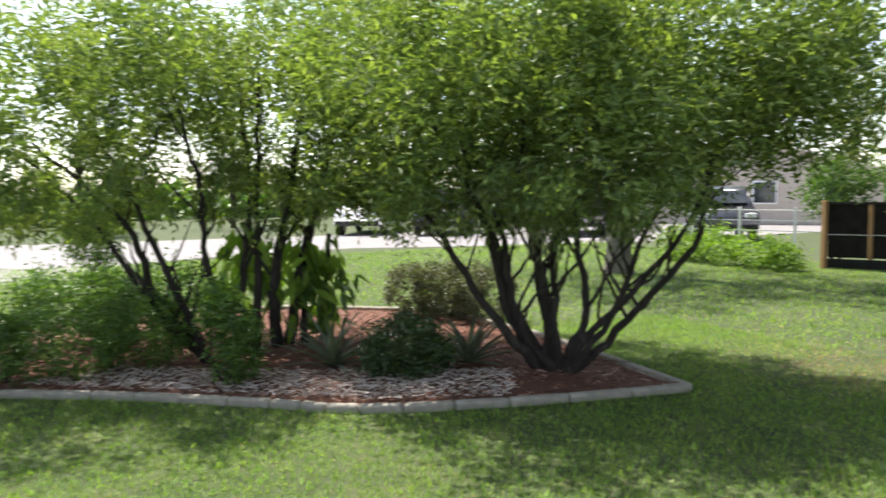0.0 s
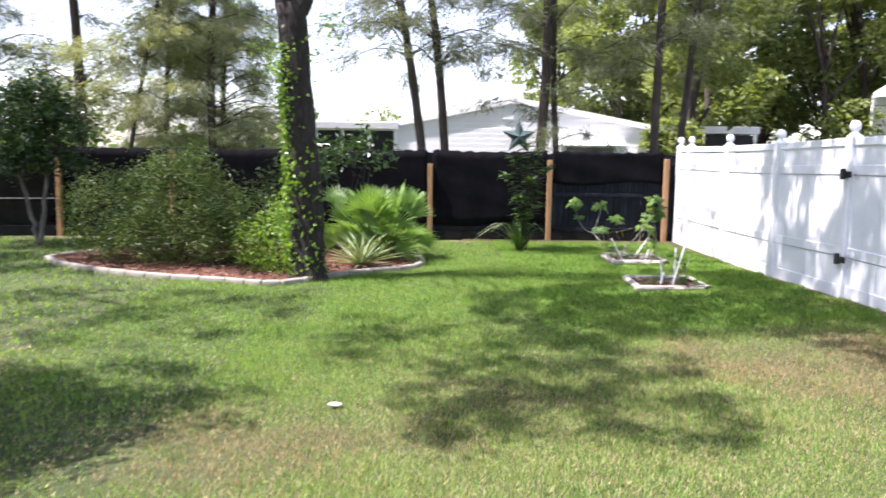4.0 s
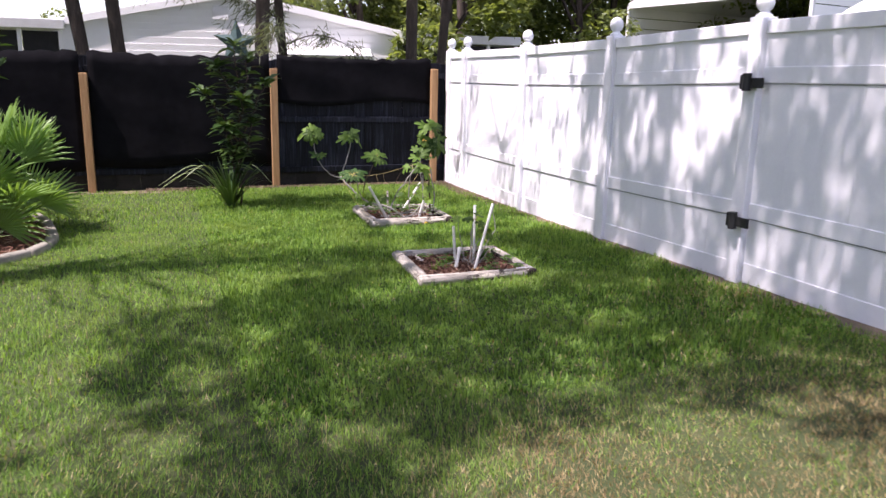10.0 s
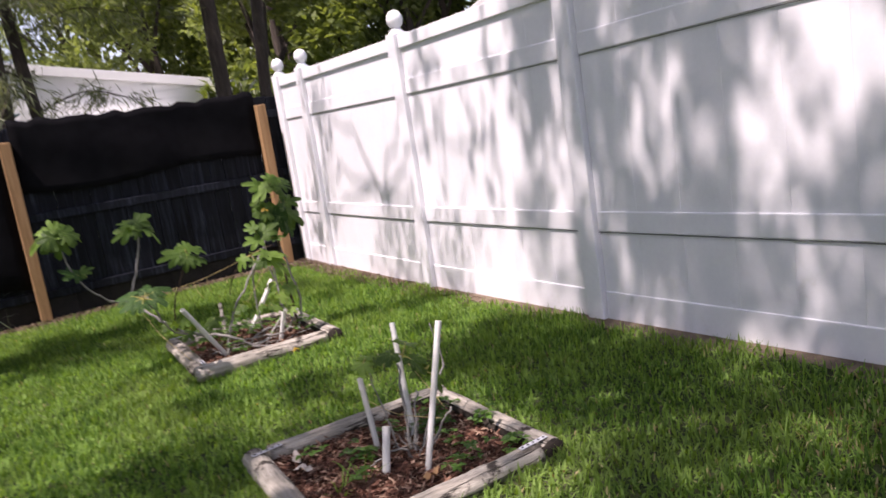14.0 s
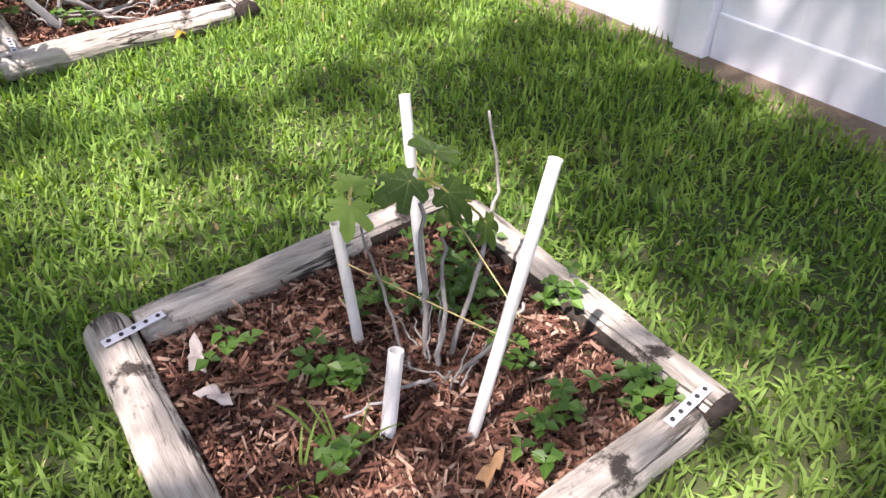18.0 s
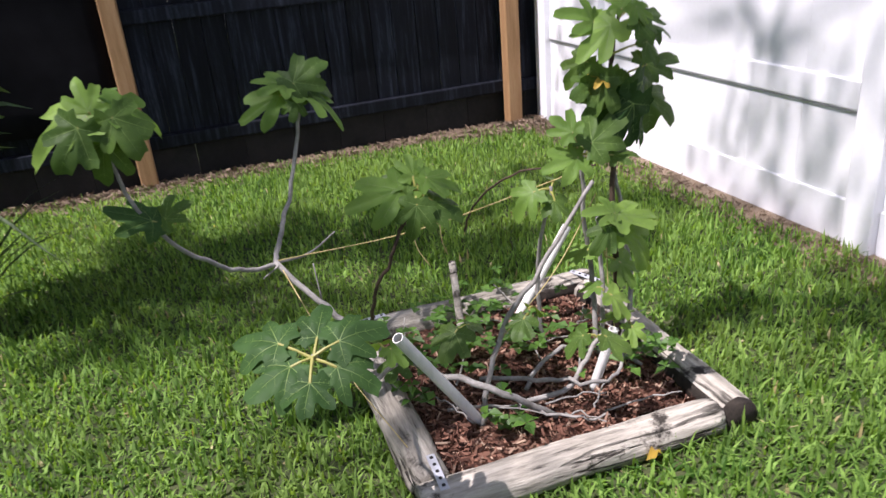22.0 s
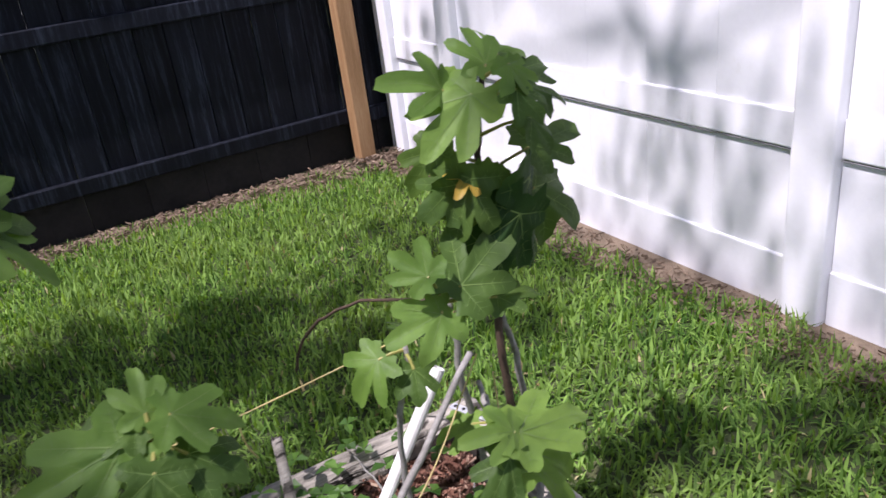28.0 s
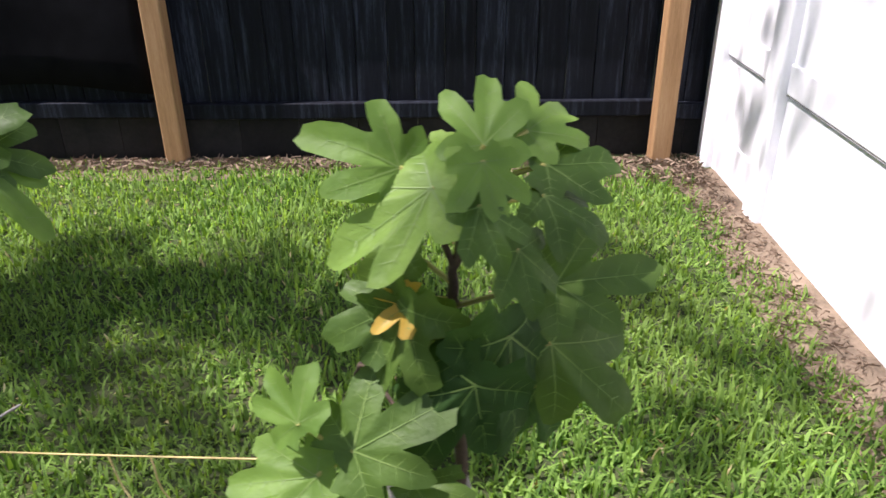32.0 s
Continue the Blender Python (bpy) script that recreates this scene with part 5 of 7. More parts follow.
# young slender tree by the dark fence, with a clump of strap leaves at its foot
sap = thing("young_tree", (10.06, 19.65, 0), "slender young evergreen tree with whorls of long leaves", "tree")
stems = [[(0, 0, -0.03), (0.02, 0.0, 0.9), (0.0, 0.02, 1.85)], [(0.01, 0, 0.7), (0.16, 0.02, 1.05), (0.33, 0.03, 1.42)], [(0.0, 0, 0.75), (-0.16, 0.02, 1.05), (-0.36, 0, 1.32)],
         [(0.01, 0.02, 1.1), (0.12, 0.06, 1.4), (0.15, 0.08, 1.7)], [(0.0, 0.02, 0.5), (-0.08, -0.1, 0.75), (-0.16, -0.12, 0.95)], [(0.01, 0, 0.45), (0.1, -0.08, 0.7), (0.16, -0.1, 0.98)],
         [(0.0, 0, 1.2), (-0.12, 0.05, 1.45), (-0.2, 0.06, 1.62)], [(0.0, 0, 0.3), (-0.06, -0.1, 0.5), (-0.08, -0.14, 0.68)], [(0.0, 0, 0.9), (0.05, -0.14, 1.1), (0.06, -0.2, 1.25)]]
limb_set(None, stems, M_FIGDARK, sap, 0.013, 0.006, 3)
rg = np.random.default_rng(21)
cen, dirs = [], []
for k, s in enumerate(stems):
    p = bent(s, 10)
    for q in p[(7 if k == 0 else 6)::2]:
        a = rg.uniform(0, 6.28)
        for j in range(3):
            cen.append(q)
            dirs.append((math.cos(a + 2.1 * j), math.sin(a + 2.1 * j), rg.uniform(0.1, 0.7)))
    for j in range(11):
        a = j * 2.4 + rg.normal(0, 0.2)
        cen.append(p[-1] - (0, 0, 0.05 * rg.random()))
        dirs.append((math.cos(a), math.sin(a), rg.uniform(0.0, 1.5)))
v, f = lance(cen, dirs, 0.235, 0.074, 22, 0.35)
mesh_ob("leaves", v, f, M_SAPLEAF, sap)


def strap_clump(at, n, L, W, mat, label, seed, name="strap_leaf_clump"):
    t = thing(name, at, label, "plant")
    rg = np.random.default_rng(seed)
    for i in range(n):
        a = rg.uniform(0, 2 * math.pi)
        ll = L * rg.uniform(0.6, 1.25)
        lean = rg.uniform(0.1, 0.75)
        h = np.array([math.cos(a), math.sin(a), 0])
        s = np.array([-math.sin(a), math.cos(a), 0]) * W / 2
        v, f = [], []
        c = h * 0.04 * rg.random()
        for k in range(7):
            e = math.pi / 2 - lean - (k / 6) ** 2 * 1.5 * lean * 1.4
            w = 1 - (k / 6) ** 3
            v += [c - s * w, c + s * w]
            c = c + (h * math.cos(e) + np.array([0, 0, math.sin(e)])) * ll / 6
        for k in range(6):
            f.append((2 * k, 2 * k + 1, 2 * k + 3, 2 * k + 2))
        mesh_ob("leaf", v, f, mat, t)
    return t


clump = strap_clump((9.95, 19.55, 0), 90, 0.62, 0.024, M_LEAFDARK, "clump of dark strap leaves at the young tree's foot", 31)
for k, (ex, ey, ez, hz) in enumerate(((-0.95, -0.1, 0.1, 0.42), (-0.78, -0.2, 0.3, 0.5), (-0.72, 0.0, 0.26, 0.46), (-0.55, -0.3, 0.36, 0.5), (0.45, -0.2, 0.3, 0.5))):
    path = bent([(0, 0, 0.02), (ex * 0.45, ey * 0.45, hz), (ex, ey, ez)], 6)
    side = np.array([ey, -ex, 0]) / math.hypot(ex, ey)
    v, f = [], []
    for i, q in enumerate(path):
        w = 0.013 * (1 - (i / (len(path) - 1)) ** 3) + 0.001
        v += [q - side * w + (0, 0, 0.004), q, q + side * w + (0, 0, 0.004)]
    for i in range(len(path) - 1):
        f += [(3 * i, 3 * i + 1, 3 * i + 4, 3 * i + 3), (3 * i + 1, 3 * i + 2, 3 * i + 5, 3 * i + 4)]
    mesh_ob("leaf", v, f, M_YUCCA, clump)

# ---- large kerbed island ----
tr = thing("multi_stem_tree", (2.75, 9.2, 0), "spreading multi-stemmed tree with dark trunks and fine bright leaves", "tree", "island trees")
gnarled([[(0.1, 0.05, -0.03), (0.45, 0.35, 0.45), (0.9, 0.75, 1.25), (1.15, 0.95, 2.1)], [(0.05, 0.02, -0.03), (0.3, 0.3, 0.55), (0.55, 0.75, 1.4), (0.7, 1.0, 2.4)], [(0, 0, -0.03), (0.05, 0.05, 0.7), (0.0, 0.12, 1.7), (0.2, 0.2, 3.0)], [(-0.05, 0, -0.03), (-0.1, -0.1, 0.7), (-0.15, -0.25, 1.6), (-0.3, -0.3, 2.9)], [(-0.1, -0.05, -0.03), (-0.3, -0.3, 0.6), (-0.45, -0.6, 1.4), (-0.7, -1.0, 2.6)], [(-0.12, -0.05, -0.03), (-0.25, -0.45, 0.5), (-0.6, -0.9, 1.3), (-0.9, -1.5, 2.3)], [(-0.05, 0.05, -0.03), (-0.3, 0.1, 0.8), (-0.8, 0.3, 1.9), (-1.2, 0.5, 3.0)], [(0.0, -0.02, 0.0), (-0.05, -0.2, 0.5), (-0.25, -0.35, 1.3), (-0.2, -0.7, 2.6)]], tr, 0.044, 0.016, 50)
crown("crown", [(0.3, 0.3, 2.75, 1.7, 1.6, 0.95), (-0.9, -1.0, 2.6, 1.6, 1.5, 0.9), (0.9, 0.9, 2.35, 1.2, 1.1, 0.75), (-1.2, 0.6, 2.9, 1.6, 1.5, 1.0), (-0.2, 0.0, 3.7, 2.0, 2.0, 0.9), (0.2, -1.2, 3.1, 1.4, 1.3, 0.9), (1.5, 1.6, 3.2, 1.4, 1.3, 0.9), (1.7, 1.5, 2.75, 1.1, 1.1, 0.75)], 56000, 0.095, 0.033, M_ISLAND, tr, 51, 0.17, 520, 0.3, droop=0.1)
crown("inner_leaves", [(0.3, 0.3, 2.6, 1.6, 1.5, 0.9), (-0.9, -1.0, 2.5, 1.5, 1.4, 0.8), (-1.2, 0.6, 2.8, 1.5, 1.4, 0.9), (1.2, 1.2, 2.8, 1.3, 1.2, 0.8)], 12000, 0.1, 0.04, M_ISLAND, tr, 55, 0.15, 500, 0.05, droop=0.1)
crown("hanging_sprays", [(0.2, 0.1, 1.75, 1.5, 1.4, 0.35), (-0.8, -0.9, 1.75, 1.2, 1.2, 0.4)], 10000, 0.09, 0.03, M_ISLAND, tr, 52, 0.12, 110, 0.1, droop=0.7)
crown("moss", [(-0.1, -0.3, 1.75, 0.6, 0.6, 0.35), (0.3, 0.4, 1.8, 0.4, 0.4, 0.3)], 2200, 0.18, 0.014, M_MOSS, tr, 53, 0.1, 30, 0.1, droop=1.5)

tl = thing("multi_stem_tree", (0.3, 6.7, 0), "leaning multi-stemmed tree with dark trunks and bright foliage", "tree", "island trees")
gnarled([[(0.5, -0.35, -0.03), (0.25, -0.75, 0.6), (-0.1, -1.3, 1.5), (-0.5, -2.0, 2.3)], [(0.55, -0.3, -0.03), (0.5, -0.6, 0.6), (0.2, -1.0, 1.5), (-0.1, -1.4, 2.4)], [(0.1, 0.2, -0.03), (0.0, 0.15, 0.9), (-0.1, 0.2, 1.8), (0.0, 0.1, 3.0)], [(0.0, 0.4, -0.03), (0.05, 0.5, 0.9), (-0.1, 0.6, 1.8), (0.1, 0.9, 3.0)], [(-0.1, 0.6, -0.03), (-0.1, 0.8, 0.9), (-0.3, 1.0, 1.9), (-0.3, 1.4, 2.9)], [(0.1, 0.1, -0.03), (0.3, -0.2, 0.9), (0.4, -0.5, 1.9), (0.6, -0.7, 2.8)]], tl, 0.046, 0.016, 60)
crown("crown", [(-0.3, -1.9, 2.5, 1.4, 1.3, 0.8), (0.2, -0.7, 2.9, 1.5, 1.5, 1.0), (0.2, 0.8, 2.9, 1.6, 1.4, 1.0), (0.5, -1.4, 3.2, 1.4, 1.4, 0.8), (-0.9, 0.2, 3.2, 1.7, 1.7, 1.0), (0.2, -3.0, 2.6, 1.2, 1.1, 0.9), (0.1, 1.9, 2.9, 1.3, 1.2, 1.0), (-0.4, 1.5, 3.5, 1.4, 1.3, 0.9)], 46000, 0.095, 0.033, M_ISLAND, tl, 61, 0.17, 420, 0.3, droop=0.1)
crown("hanging_sprays", [(-0.1, -1.6, 1.75, 1.2, 1.2, 0.4), (0.2, 0.5, 1.8, 1.0, 1.0, 0.4), (0.1, 1.5, 1.95, 0.9, 0.9, 0.45)], 12000, 0.09, 0.03, M_ISLAND, tl, 62, 0.12, 90, 0.1, droop=0.7)
# climbing plant with large hanging leaves
cl = thing("climbing_plant", (0.15, 7.15, 0), "climber with large yellow-green hanging leaves on dark stems", "plant")
limb_set(None, [[(-0.1, -0.2, -0.03), (-0.1, -0.2, 0.7), (-0.15, -0.25, 1.5)], [(0.1, 0.3, -0.03), (0.1, 0.3, 0.7), (0.1, 0.35, 1.4)], [(0, 0.6, -0.03), (0, 0.6, 0.7), (0, 0.65, 1.3)]], M_BARK, cl, 0.05, 0.03, 64)
crown("leaves", [(-0.1, -0.3, 0.95, 0.25, 0.4, 0.6), (0.1, 0.3, 0.85, 0.25, 0.4, 0.65)], 260, 0.3, 0.11, M_LEAF, cl, 65, 0.12, 50, 0.2, 0.2, droop=1.6)
crown("dark_leaves", [(0.05, 0.55, 0.7, 0.3, 0.35, 0.6)], 160, 0.24, 0.08, M_LEAFMID, cl, 66, 0.12, 30, 0.2, 0.2, droop=1.6)
shrub("clipped_hedge", (-0.6, 9.8, 0), [(-0.35, -0.3, 0.4, 0.5, 0.5, 0.42), (0.0, 0.0, 0.42, 0.55, 0.55, 0.42), (0.4, 0.3, 0.4, 0.5, 0.5, 0.42)], 17000, 0.045, 0.026, M_HEDGE, "rounded clipped dark hedge shrub in the island", 111, 0.05, 420, 10, 0.75)
shrub("dark_shrub", (2.2, 7.85, 0), [(0, 0, 0.28, 0.42, 0.44, 0.3)], 6000, 0.05, 0.028, M_LEAFDARK, "low dark green shrub on bark mulch", 112, 0.06, 200, 8, 0.6)
shrub("low_hedge", (0.55, 4.95, 0), [(0.1, -0.8, 0.35, 0.55, 0.6, 0.36), (0.2, 0.0, 0.4, 0.55, 0.6, 0.4), (0.1, 0.7, 0.42, 0.5, 0.5, 0.42), (-0.4, -1.5, 0.38, 0.6, 0.6, 0.38)], 16000, 0.05, 0.028, M_LEAFMID, "low mixed green hedge beside the kerb", 113, 0.06, 480, 14, 0.6)
shrub("young_shrub", (1.82, 6.3, 0), [(0, 0, 0.45, 0.28, 0.28, 0.38), (-0.05, -0.1, 0.75, 0.22, 0.22, 0.3)], 2400, 0.08, 0.024, M_LEAFMID, "upright bright green shrub sprouting by the kerb", 114, 0.06, 80, 8, 0.2)
shrub("leafy_shrub", (-0.9, 6.0, 0), [(0, 0, 0.5, 0.7, 0.9, 0.5), (0.1, -1.0, 0.5, 0.6, 0.7, 0.5)], 8000, 0.07, 0.035, M_LEAFMID, "sunlit leafy shrub behind the island trees", 115, 0.08, 250, 10, 0.5)

# ---- far side of the lawn and the street ----
fo = thing("shade_tree", (-3.9, 15.55, 0), "large shade tree with a pale grey trunk", "tree")
v, f = tube_data(bent([(0, 0, -0.05), (0, 0, 0.3), (0.03, 0, 1.5), (0, 0, 3.2), (0.1, 0, 4.6)], 5), [0.36, 0.27, 0.24, 0.25, 0.2], 14, 0.08, 3)
mesh_ob("trunk", v, f, M_GREYBARK, fo, smooth=True)
limb_set(None, [[(0, 0, 3.3), (0.8, 0.3, 4.3), (2.0, 0.6, 5.2)], [(0, 0, 3.3), (-0.8, -0.5, 4.5), (-2.0, -1.0, 5.4)], [(0, 0, 3.5), (0.2, -0.9, 4.6), (0.6, -2.2, 5.4)]], M_GREYBARK, fo, 0.12, 0.04, 71, "limb")
crown("crown", [(2.0, 0.6, 4.6, 2.0, 1.8, 1.3), (-2.0, -1.0, 5.0, 2.2, 2.0, 1.4), (0.6, -2.2, 4.8, 2.0, 1.8, 1.3), (0, 0.6, 6.2, 2.6, 2.6, 1.5)], 15000, 0.12, 0.06, M_LEAFMID, fo, 72, 0.22, 260, 0.35)
shrub("garden_hedge", (-4.2, 18.75, 0), [(1.9, 0.0, 0.3, 0.35, 0.4, 0.35), (1.1, 0.0, 0.35, 0.7, 0.5, 0.38), (0.0, 0.0, 0.42, 0.8, 0.5, 0.45), (-1.2, 0.0, 0.4, 0.8, 0.5, 0.45)], 4500, 0.11, 0.05, M_LEAF, "low bright yellow-green hedge along the lawn edge", 116, 0.1, 300, 10, 0.5)
shrub("garden_tree", (-2.6, 20.6, 0), [(0, 0, 1.7, 0.9, 0.8, 0.55), (0.3, 0, 2.1, 0.8, 0.8, 0.5)], 3000, 0.12, 0.05, M_LEAFMID, "small leafy tree beside the wire pen", 117, 0.12, 140, 8, 0.3, "tree")
shrub("round_tree", (-8.4, 5.6, 0), [(0, 0, 0.9, 0.7, 0.7, 0.65), (0.1, 0.1, 1.4, 0.6, 0.6, 0.5)], 3500, 0.1, 0.05, M_LEAFMID, "small round tree on the verge", 118, 0.1, 160, 8, 0.4, "tree")
strip("road", [(-22, -30), (-8.6, -30), (-8.6, 0), (-9.3, 4.2), (-12.0, 6.6), (-13.4, 10), (-13.7, 13.2), (-12.4, 16.5), (-11.0, 22), (-11.0, 60), (-20, 60), (-20.6, 16), (-22, 3)], M_ASPHALT, "pale sunlit paved road beyond the lawn", 0.006)


def car(at, turn, paint, label, kind="suv"):
    t = thing("parked_car", at, label, "car", "parked cars", turn=turn)
    prof = [(-2.3, 0.45), (-2.35, 0.8), (-2.25, 1.0), (-1.9, 1.05), (-1.75, 1.7), (-1.5, 1.8), (0.5, 1.8), (0.75, 1.72), (1.25, 1.12), (2.15, 1.0), (2.35, 0.8), (2.35, 0.45)] if kind == "suv" else [(-2.7, 0.5), (-2.75, 0.9), (-2.7, 1.12), (-0.75, 1.12), (-0.7, 1.75), (-0.5, 1.85), (0.7, 1.85), (1.35, 1.2), (2.4, 1.1), (2.6, 0.85), (2.6, 0.5)]
    bm = bmesh.new()
    rows = []
    for yy, ins in ((-0.92, 0.0), (-0.97, 0.0), (0.97, 0.0), (0.92, 0.0)):
        rows.append([bm.verts.new((x, yy * (0.84 if z > 1.3 else 1.0), z)) for x, z in prof])
    for a, b in zip(rows, rows[1:]):
        for i in range(len(prof) - 1):
            bm.faces.new((a[i], a[i + 1], b[i + 1], b[i]))
        bm.faces.new((a[-1], a[0], b[0], b[-1]))
    bm.faces.new(rows[0])
    bm.faces.new(rows[-1][::-1])
    bmesh.ops.bevel(bm, geom=list(bm.edges), offset=0.03, segments=2, affect="EDGES")
    part("body", bm, paint, t, smooth=True)
    for s in (-1, 1):
        boxed("side_window", (-0.45, s * 0.845, 1.42), (1.7, 0.06, 0.4), M_GLASSDARK, t, 0.03)
        for wx in (-1.45, 1.45):
            v, f = lathe([(0.0, -0.11), (0.3, -0.12), (0.35, -0.08), (0.35, 0.08), (0.3, 0.12), (0.0, 0.11)], 18)
            w = mesh_ob("wheel", v, f, M_TYRE, t, smooth=False)
            w.matrix_basis = pose(wx, s * 0.88, 0.35, 90, 0, 0)
            v, f = lathe([(0.0, -0.125), (0.2, -0.125), (0.2, 0.125), (0.0, 0.125)], 12)
            mesh_ob("rim", v, f, M_STRAP, w)
        boxed("headlight", (2.28, s * 0.7, 0.88), (0.12, 0.35, 0.14), M_CARWHITE, t, 0.02)
        boxed("tail_light", (-2.3, s * 0.78, 0.95), (0.1, 0.18, 0.25), M_PEACHROOF, t, 0.02)
    boxed("windscreen", (1.0, 0, 1.45), (0.06, 1.5, 0.55), M_GLASSDARK, t, 0.01, turn=Matrix.Rotation(-0.7, 3, "Y"))
    boxed("rear_window", (-1.84, 0, 1.4), (0.06, 1.4, 0.4), M_GLASSDARK, t, 0.01, turn=Matrix.Rotation(0.23, 3, "Y"))
    boxed("bumper", (2.38, 0, 0.5), (0.12, 1.8, 0.2), M_CARBLACK, t, 0.03)
    return t


car((-21.6, 17.0, 0), -35, M_CARWHITE, "white utility vehicle parked beyond the road")
car((-19.4, 19.4, 0), -35, M_CARBLACK, "black utility vehicle parked beyond the road")
car((-15.8, 23.6, 0), -40, M_CARBLACK, "black pickup truck parked by the road", "pickup")
car((-10.6, 25.6, 0), -40, M_CARBLACK, "dark car parked in front of the tan house")


def gable_house(name, at, turn, w, d, eave, peak, wall, roof, label, windows):
    t = thing(name, at, label, "house", turn=turn)
    bm = bmesh.new()
    v = [bm.verts.new(p) for p in ((-w / 2, 0, -0.1), (w / 2, 0, -0.1), (w / 2, 0, eave), (0, 0, peak), (-w / 2, 0, eave), (-w / 2, d, -0.1), (w / 2, d, -0.1), (w / 2, d, eave), (0, d, peak), (-w / 2, d, eave))]
    for q in ((0, 1, 2, 3, 4), (6, 5, 9, 8, 7), (1, 6, 7, 2), (5, 0, 4, 9)):
        bm.faces.new([v[i] for i in q])
    part("wall", bm, wall, t)
    a = math.atan2(peak - eave, w / 2)
    L = math.hypot(w / 2, peak - eave) + 0.3
    for s in (-1, 1):
        c = Vector((s * (w / 4 + 0.1), d / 2, (eave + peak) / 2 + 0.06))
        r = boxed("roof", c, (L, d + 0.16, 0.1), roof, t, 0.01, turn=Matrix.Rotation(s * a, 3, "Y"))
        boxed("fascia", (c.x, -0.09, c.z - 0.02), (L, 0.04, 0.16), wall, t, 0.005, turn=Matrix.Rotation(s * a, 3, "Y"))
    return t


home = gable_house("neighbour_house", (10.75, 29.0, 0), -9, 7.6, 14, 2.45, 3.2, M_SIDING, M_ROOFMETAL, "white lap-sided manufactured home with a low gable roof", None)
for i in range(20):
    z = 0.12 + i * 0.15
    half = 3.78 if z < 2.45 else 3.78 * (3.2 - z) / 0.75
    if half > 0.2:
        boxed("siding_board", (0, -0.012, z), (2 * half, 0.02, 0.148), M_SIDING, home, 0.004, turn=Matrix.Rotation(0.06, 3, "X"))
boxed("vent", (-0.2, -0.04, 2.85), (0.35, 0.03, 0.3), M_ROOFMETAL, home, 0.005)
boxed("awning", (2.2, -0.35, 2.05), (1.9, 0.75, 0.04), M_ROOFMETAL, home, 0.006, turn=Matrix.Rotation(0.25, 3, "X"))
wd = boxed("window", (2.2, -0.03, 1.5), (1.5, 0.05, 0.95), M_ROOFMETAL, home, 0.006)
boxed("pane", (2.2, -0.06, 1.5), (1.36, 0.02, 0.82), M_GLASSDARK, wd, 0.003)
porch = thing("screen_porch", (5.6, 30.2, 0), "white-roofed screened porch beside the neighbour's home", "porch")
boxed("roof", (0, 1.0, 2.5), (3.4, 3.6, 0.22), M_ROOFMETAL, porch, 0.02)
for i in range(5):
    boxed("post", (-1.6 + 0.8 * i, -0.7, 1.2), (0.08, 0.08, 2.4), M_SIDING, porch, 0.005)
    if i < 4:
        boxed("screen", (-1.2 + 0.8 * i, -0.66, 1.2), (0.7, 0.02, 2.3), M_SCREEN, porch, 0.003)
copy_thing(porch, pose(16.6, 30.5, 0))

# metal star on the house wall
star = thing("barn_star", (10.85, 28.75, 2.2), "weathered teal metal barn star on the house wall", "star")
bm = bmesh.new()
ctr = bm.verts.new((0, -0.12, 0))
ring = []
for i in range(10):
    a = math.pi / 2 + i * math.pi / 5
    r = 0.52 if i % 2 == 0 else 0.22
    ring.append(bm.verts.new((r * math.cos(a), 0, r * math.sin(a))))
for i in range(10):
    bm.faces.new((ctr, ring[i], ring[(i + 1) % 10]))
bm.faces.new(ring)
part("star_face", bm, M_STAR, star)

# open metal carport and covered boat beyond the white fence
cp = thing("metal_carport", (23.25, 28.45, 0), "white ribbed metal carport with a dark open front", "carport", turn=-78)
W, D, EV, PK = 6.1, 8.0, 3.72, 4.9
for s in (-1, 1):
    a = math.atan2(PK - EV, W / 2)
    L = math.hypot(W / 2, PK - EV) + 0.1
    c = Vector((s * W / 4, D / 2, (EV + PK) / 2))
    boxed("roof", c, (L, D, 0.05), M_ROOFMETAL, cp, 0.006, turn=Matrix.Rotation(s * a, 3, "Y"))
    for i in range(12):
        boxed("side_panel", (s * W / 2, D / 2, 0.16 + i * 0.31), (0.04, D, 0.29), M_SIDING, cp, 0.01)
    boxed("leg", (s * (W / 2 - 0.02), 0.03, EV / 2), (0.09, 0.09, EV), M_ROOFMETAL, cp, 0.006)
bm = bmesh.new()
vs = [bm.verts.new(p) for p in ((-W / 2, 0, EV - 0.05), (W / 2, 0, EV - 0.05), (W / 2, 0, EV + 0.1), (0, 0, PK + 0.05), (-W / 2, 0, EV + 0.1))]
bm.faces.new(vs)
ex = bmesh.ops.extrude_face_region(bm, geom=list(bm.faces))
bmesh.ops.translate(bm, vec=(0, 0.06, 0), verts=[g for g in ex["geom"] if isinstance(g, bmesh.types.BMVert)])
bmesh.ops.recalc_face_normals(bm, faces=bm.faces)
part("gable", bm, M_ROOFMETAL, cp)
boxed("rear_wall", (0, D, EV / 2), (W, 0.04, EV), M_SIDING, cp, 0.005)
bm = bmesh.new()
bm.faces.new([bm.verts.new(p) for p in ((-W / 2, D - 0.03, EV - 0.02), (W / 2, D - 0.03, EV - 0.02), (0, D - 0.03, PK - 0.03))])
ex = bmesh.ops.extrude_face_region(bm, geom=list(bm.faces))
bmesh.ops.translate(bm, vec=(0, 0.05, 0), verts=[g for g in ex["geom"] if isinstance(g, bmesh.types.BMVert)])
bmesh.ops.recalc_face_normals(bm, faces=bm.faces)
part("rear_gable", bm, M_SIDING, cp)
bt = thing("covered_boat", (22.0, 21.2, 0), "bulky object under a pale cream cover", "cover")
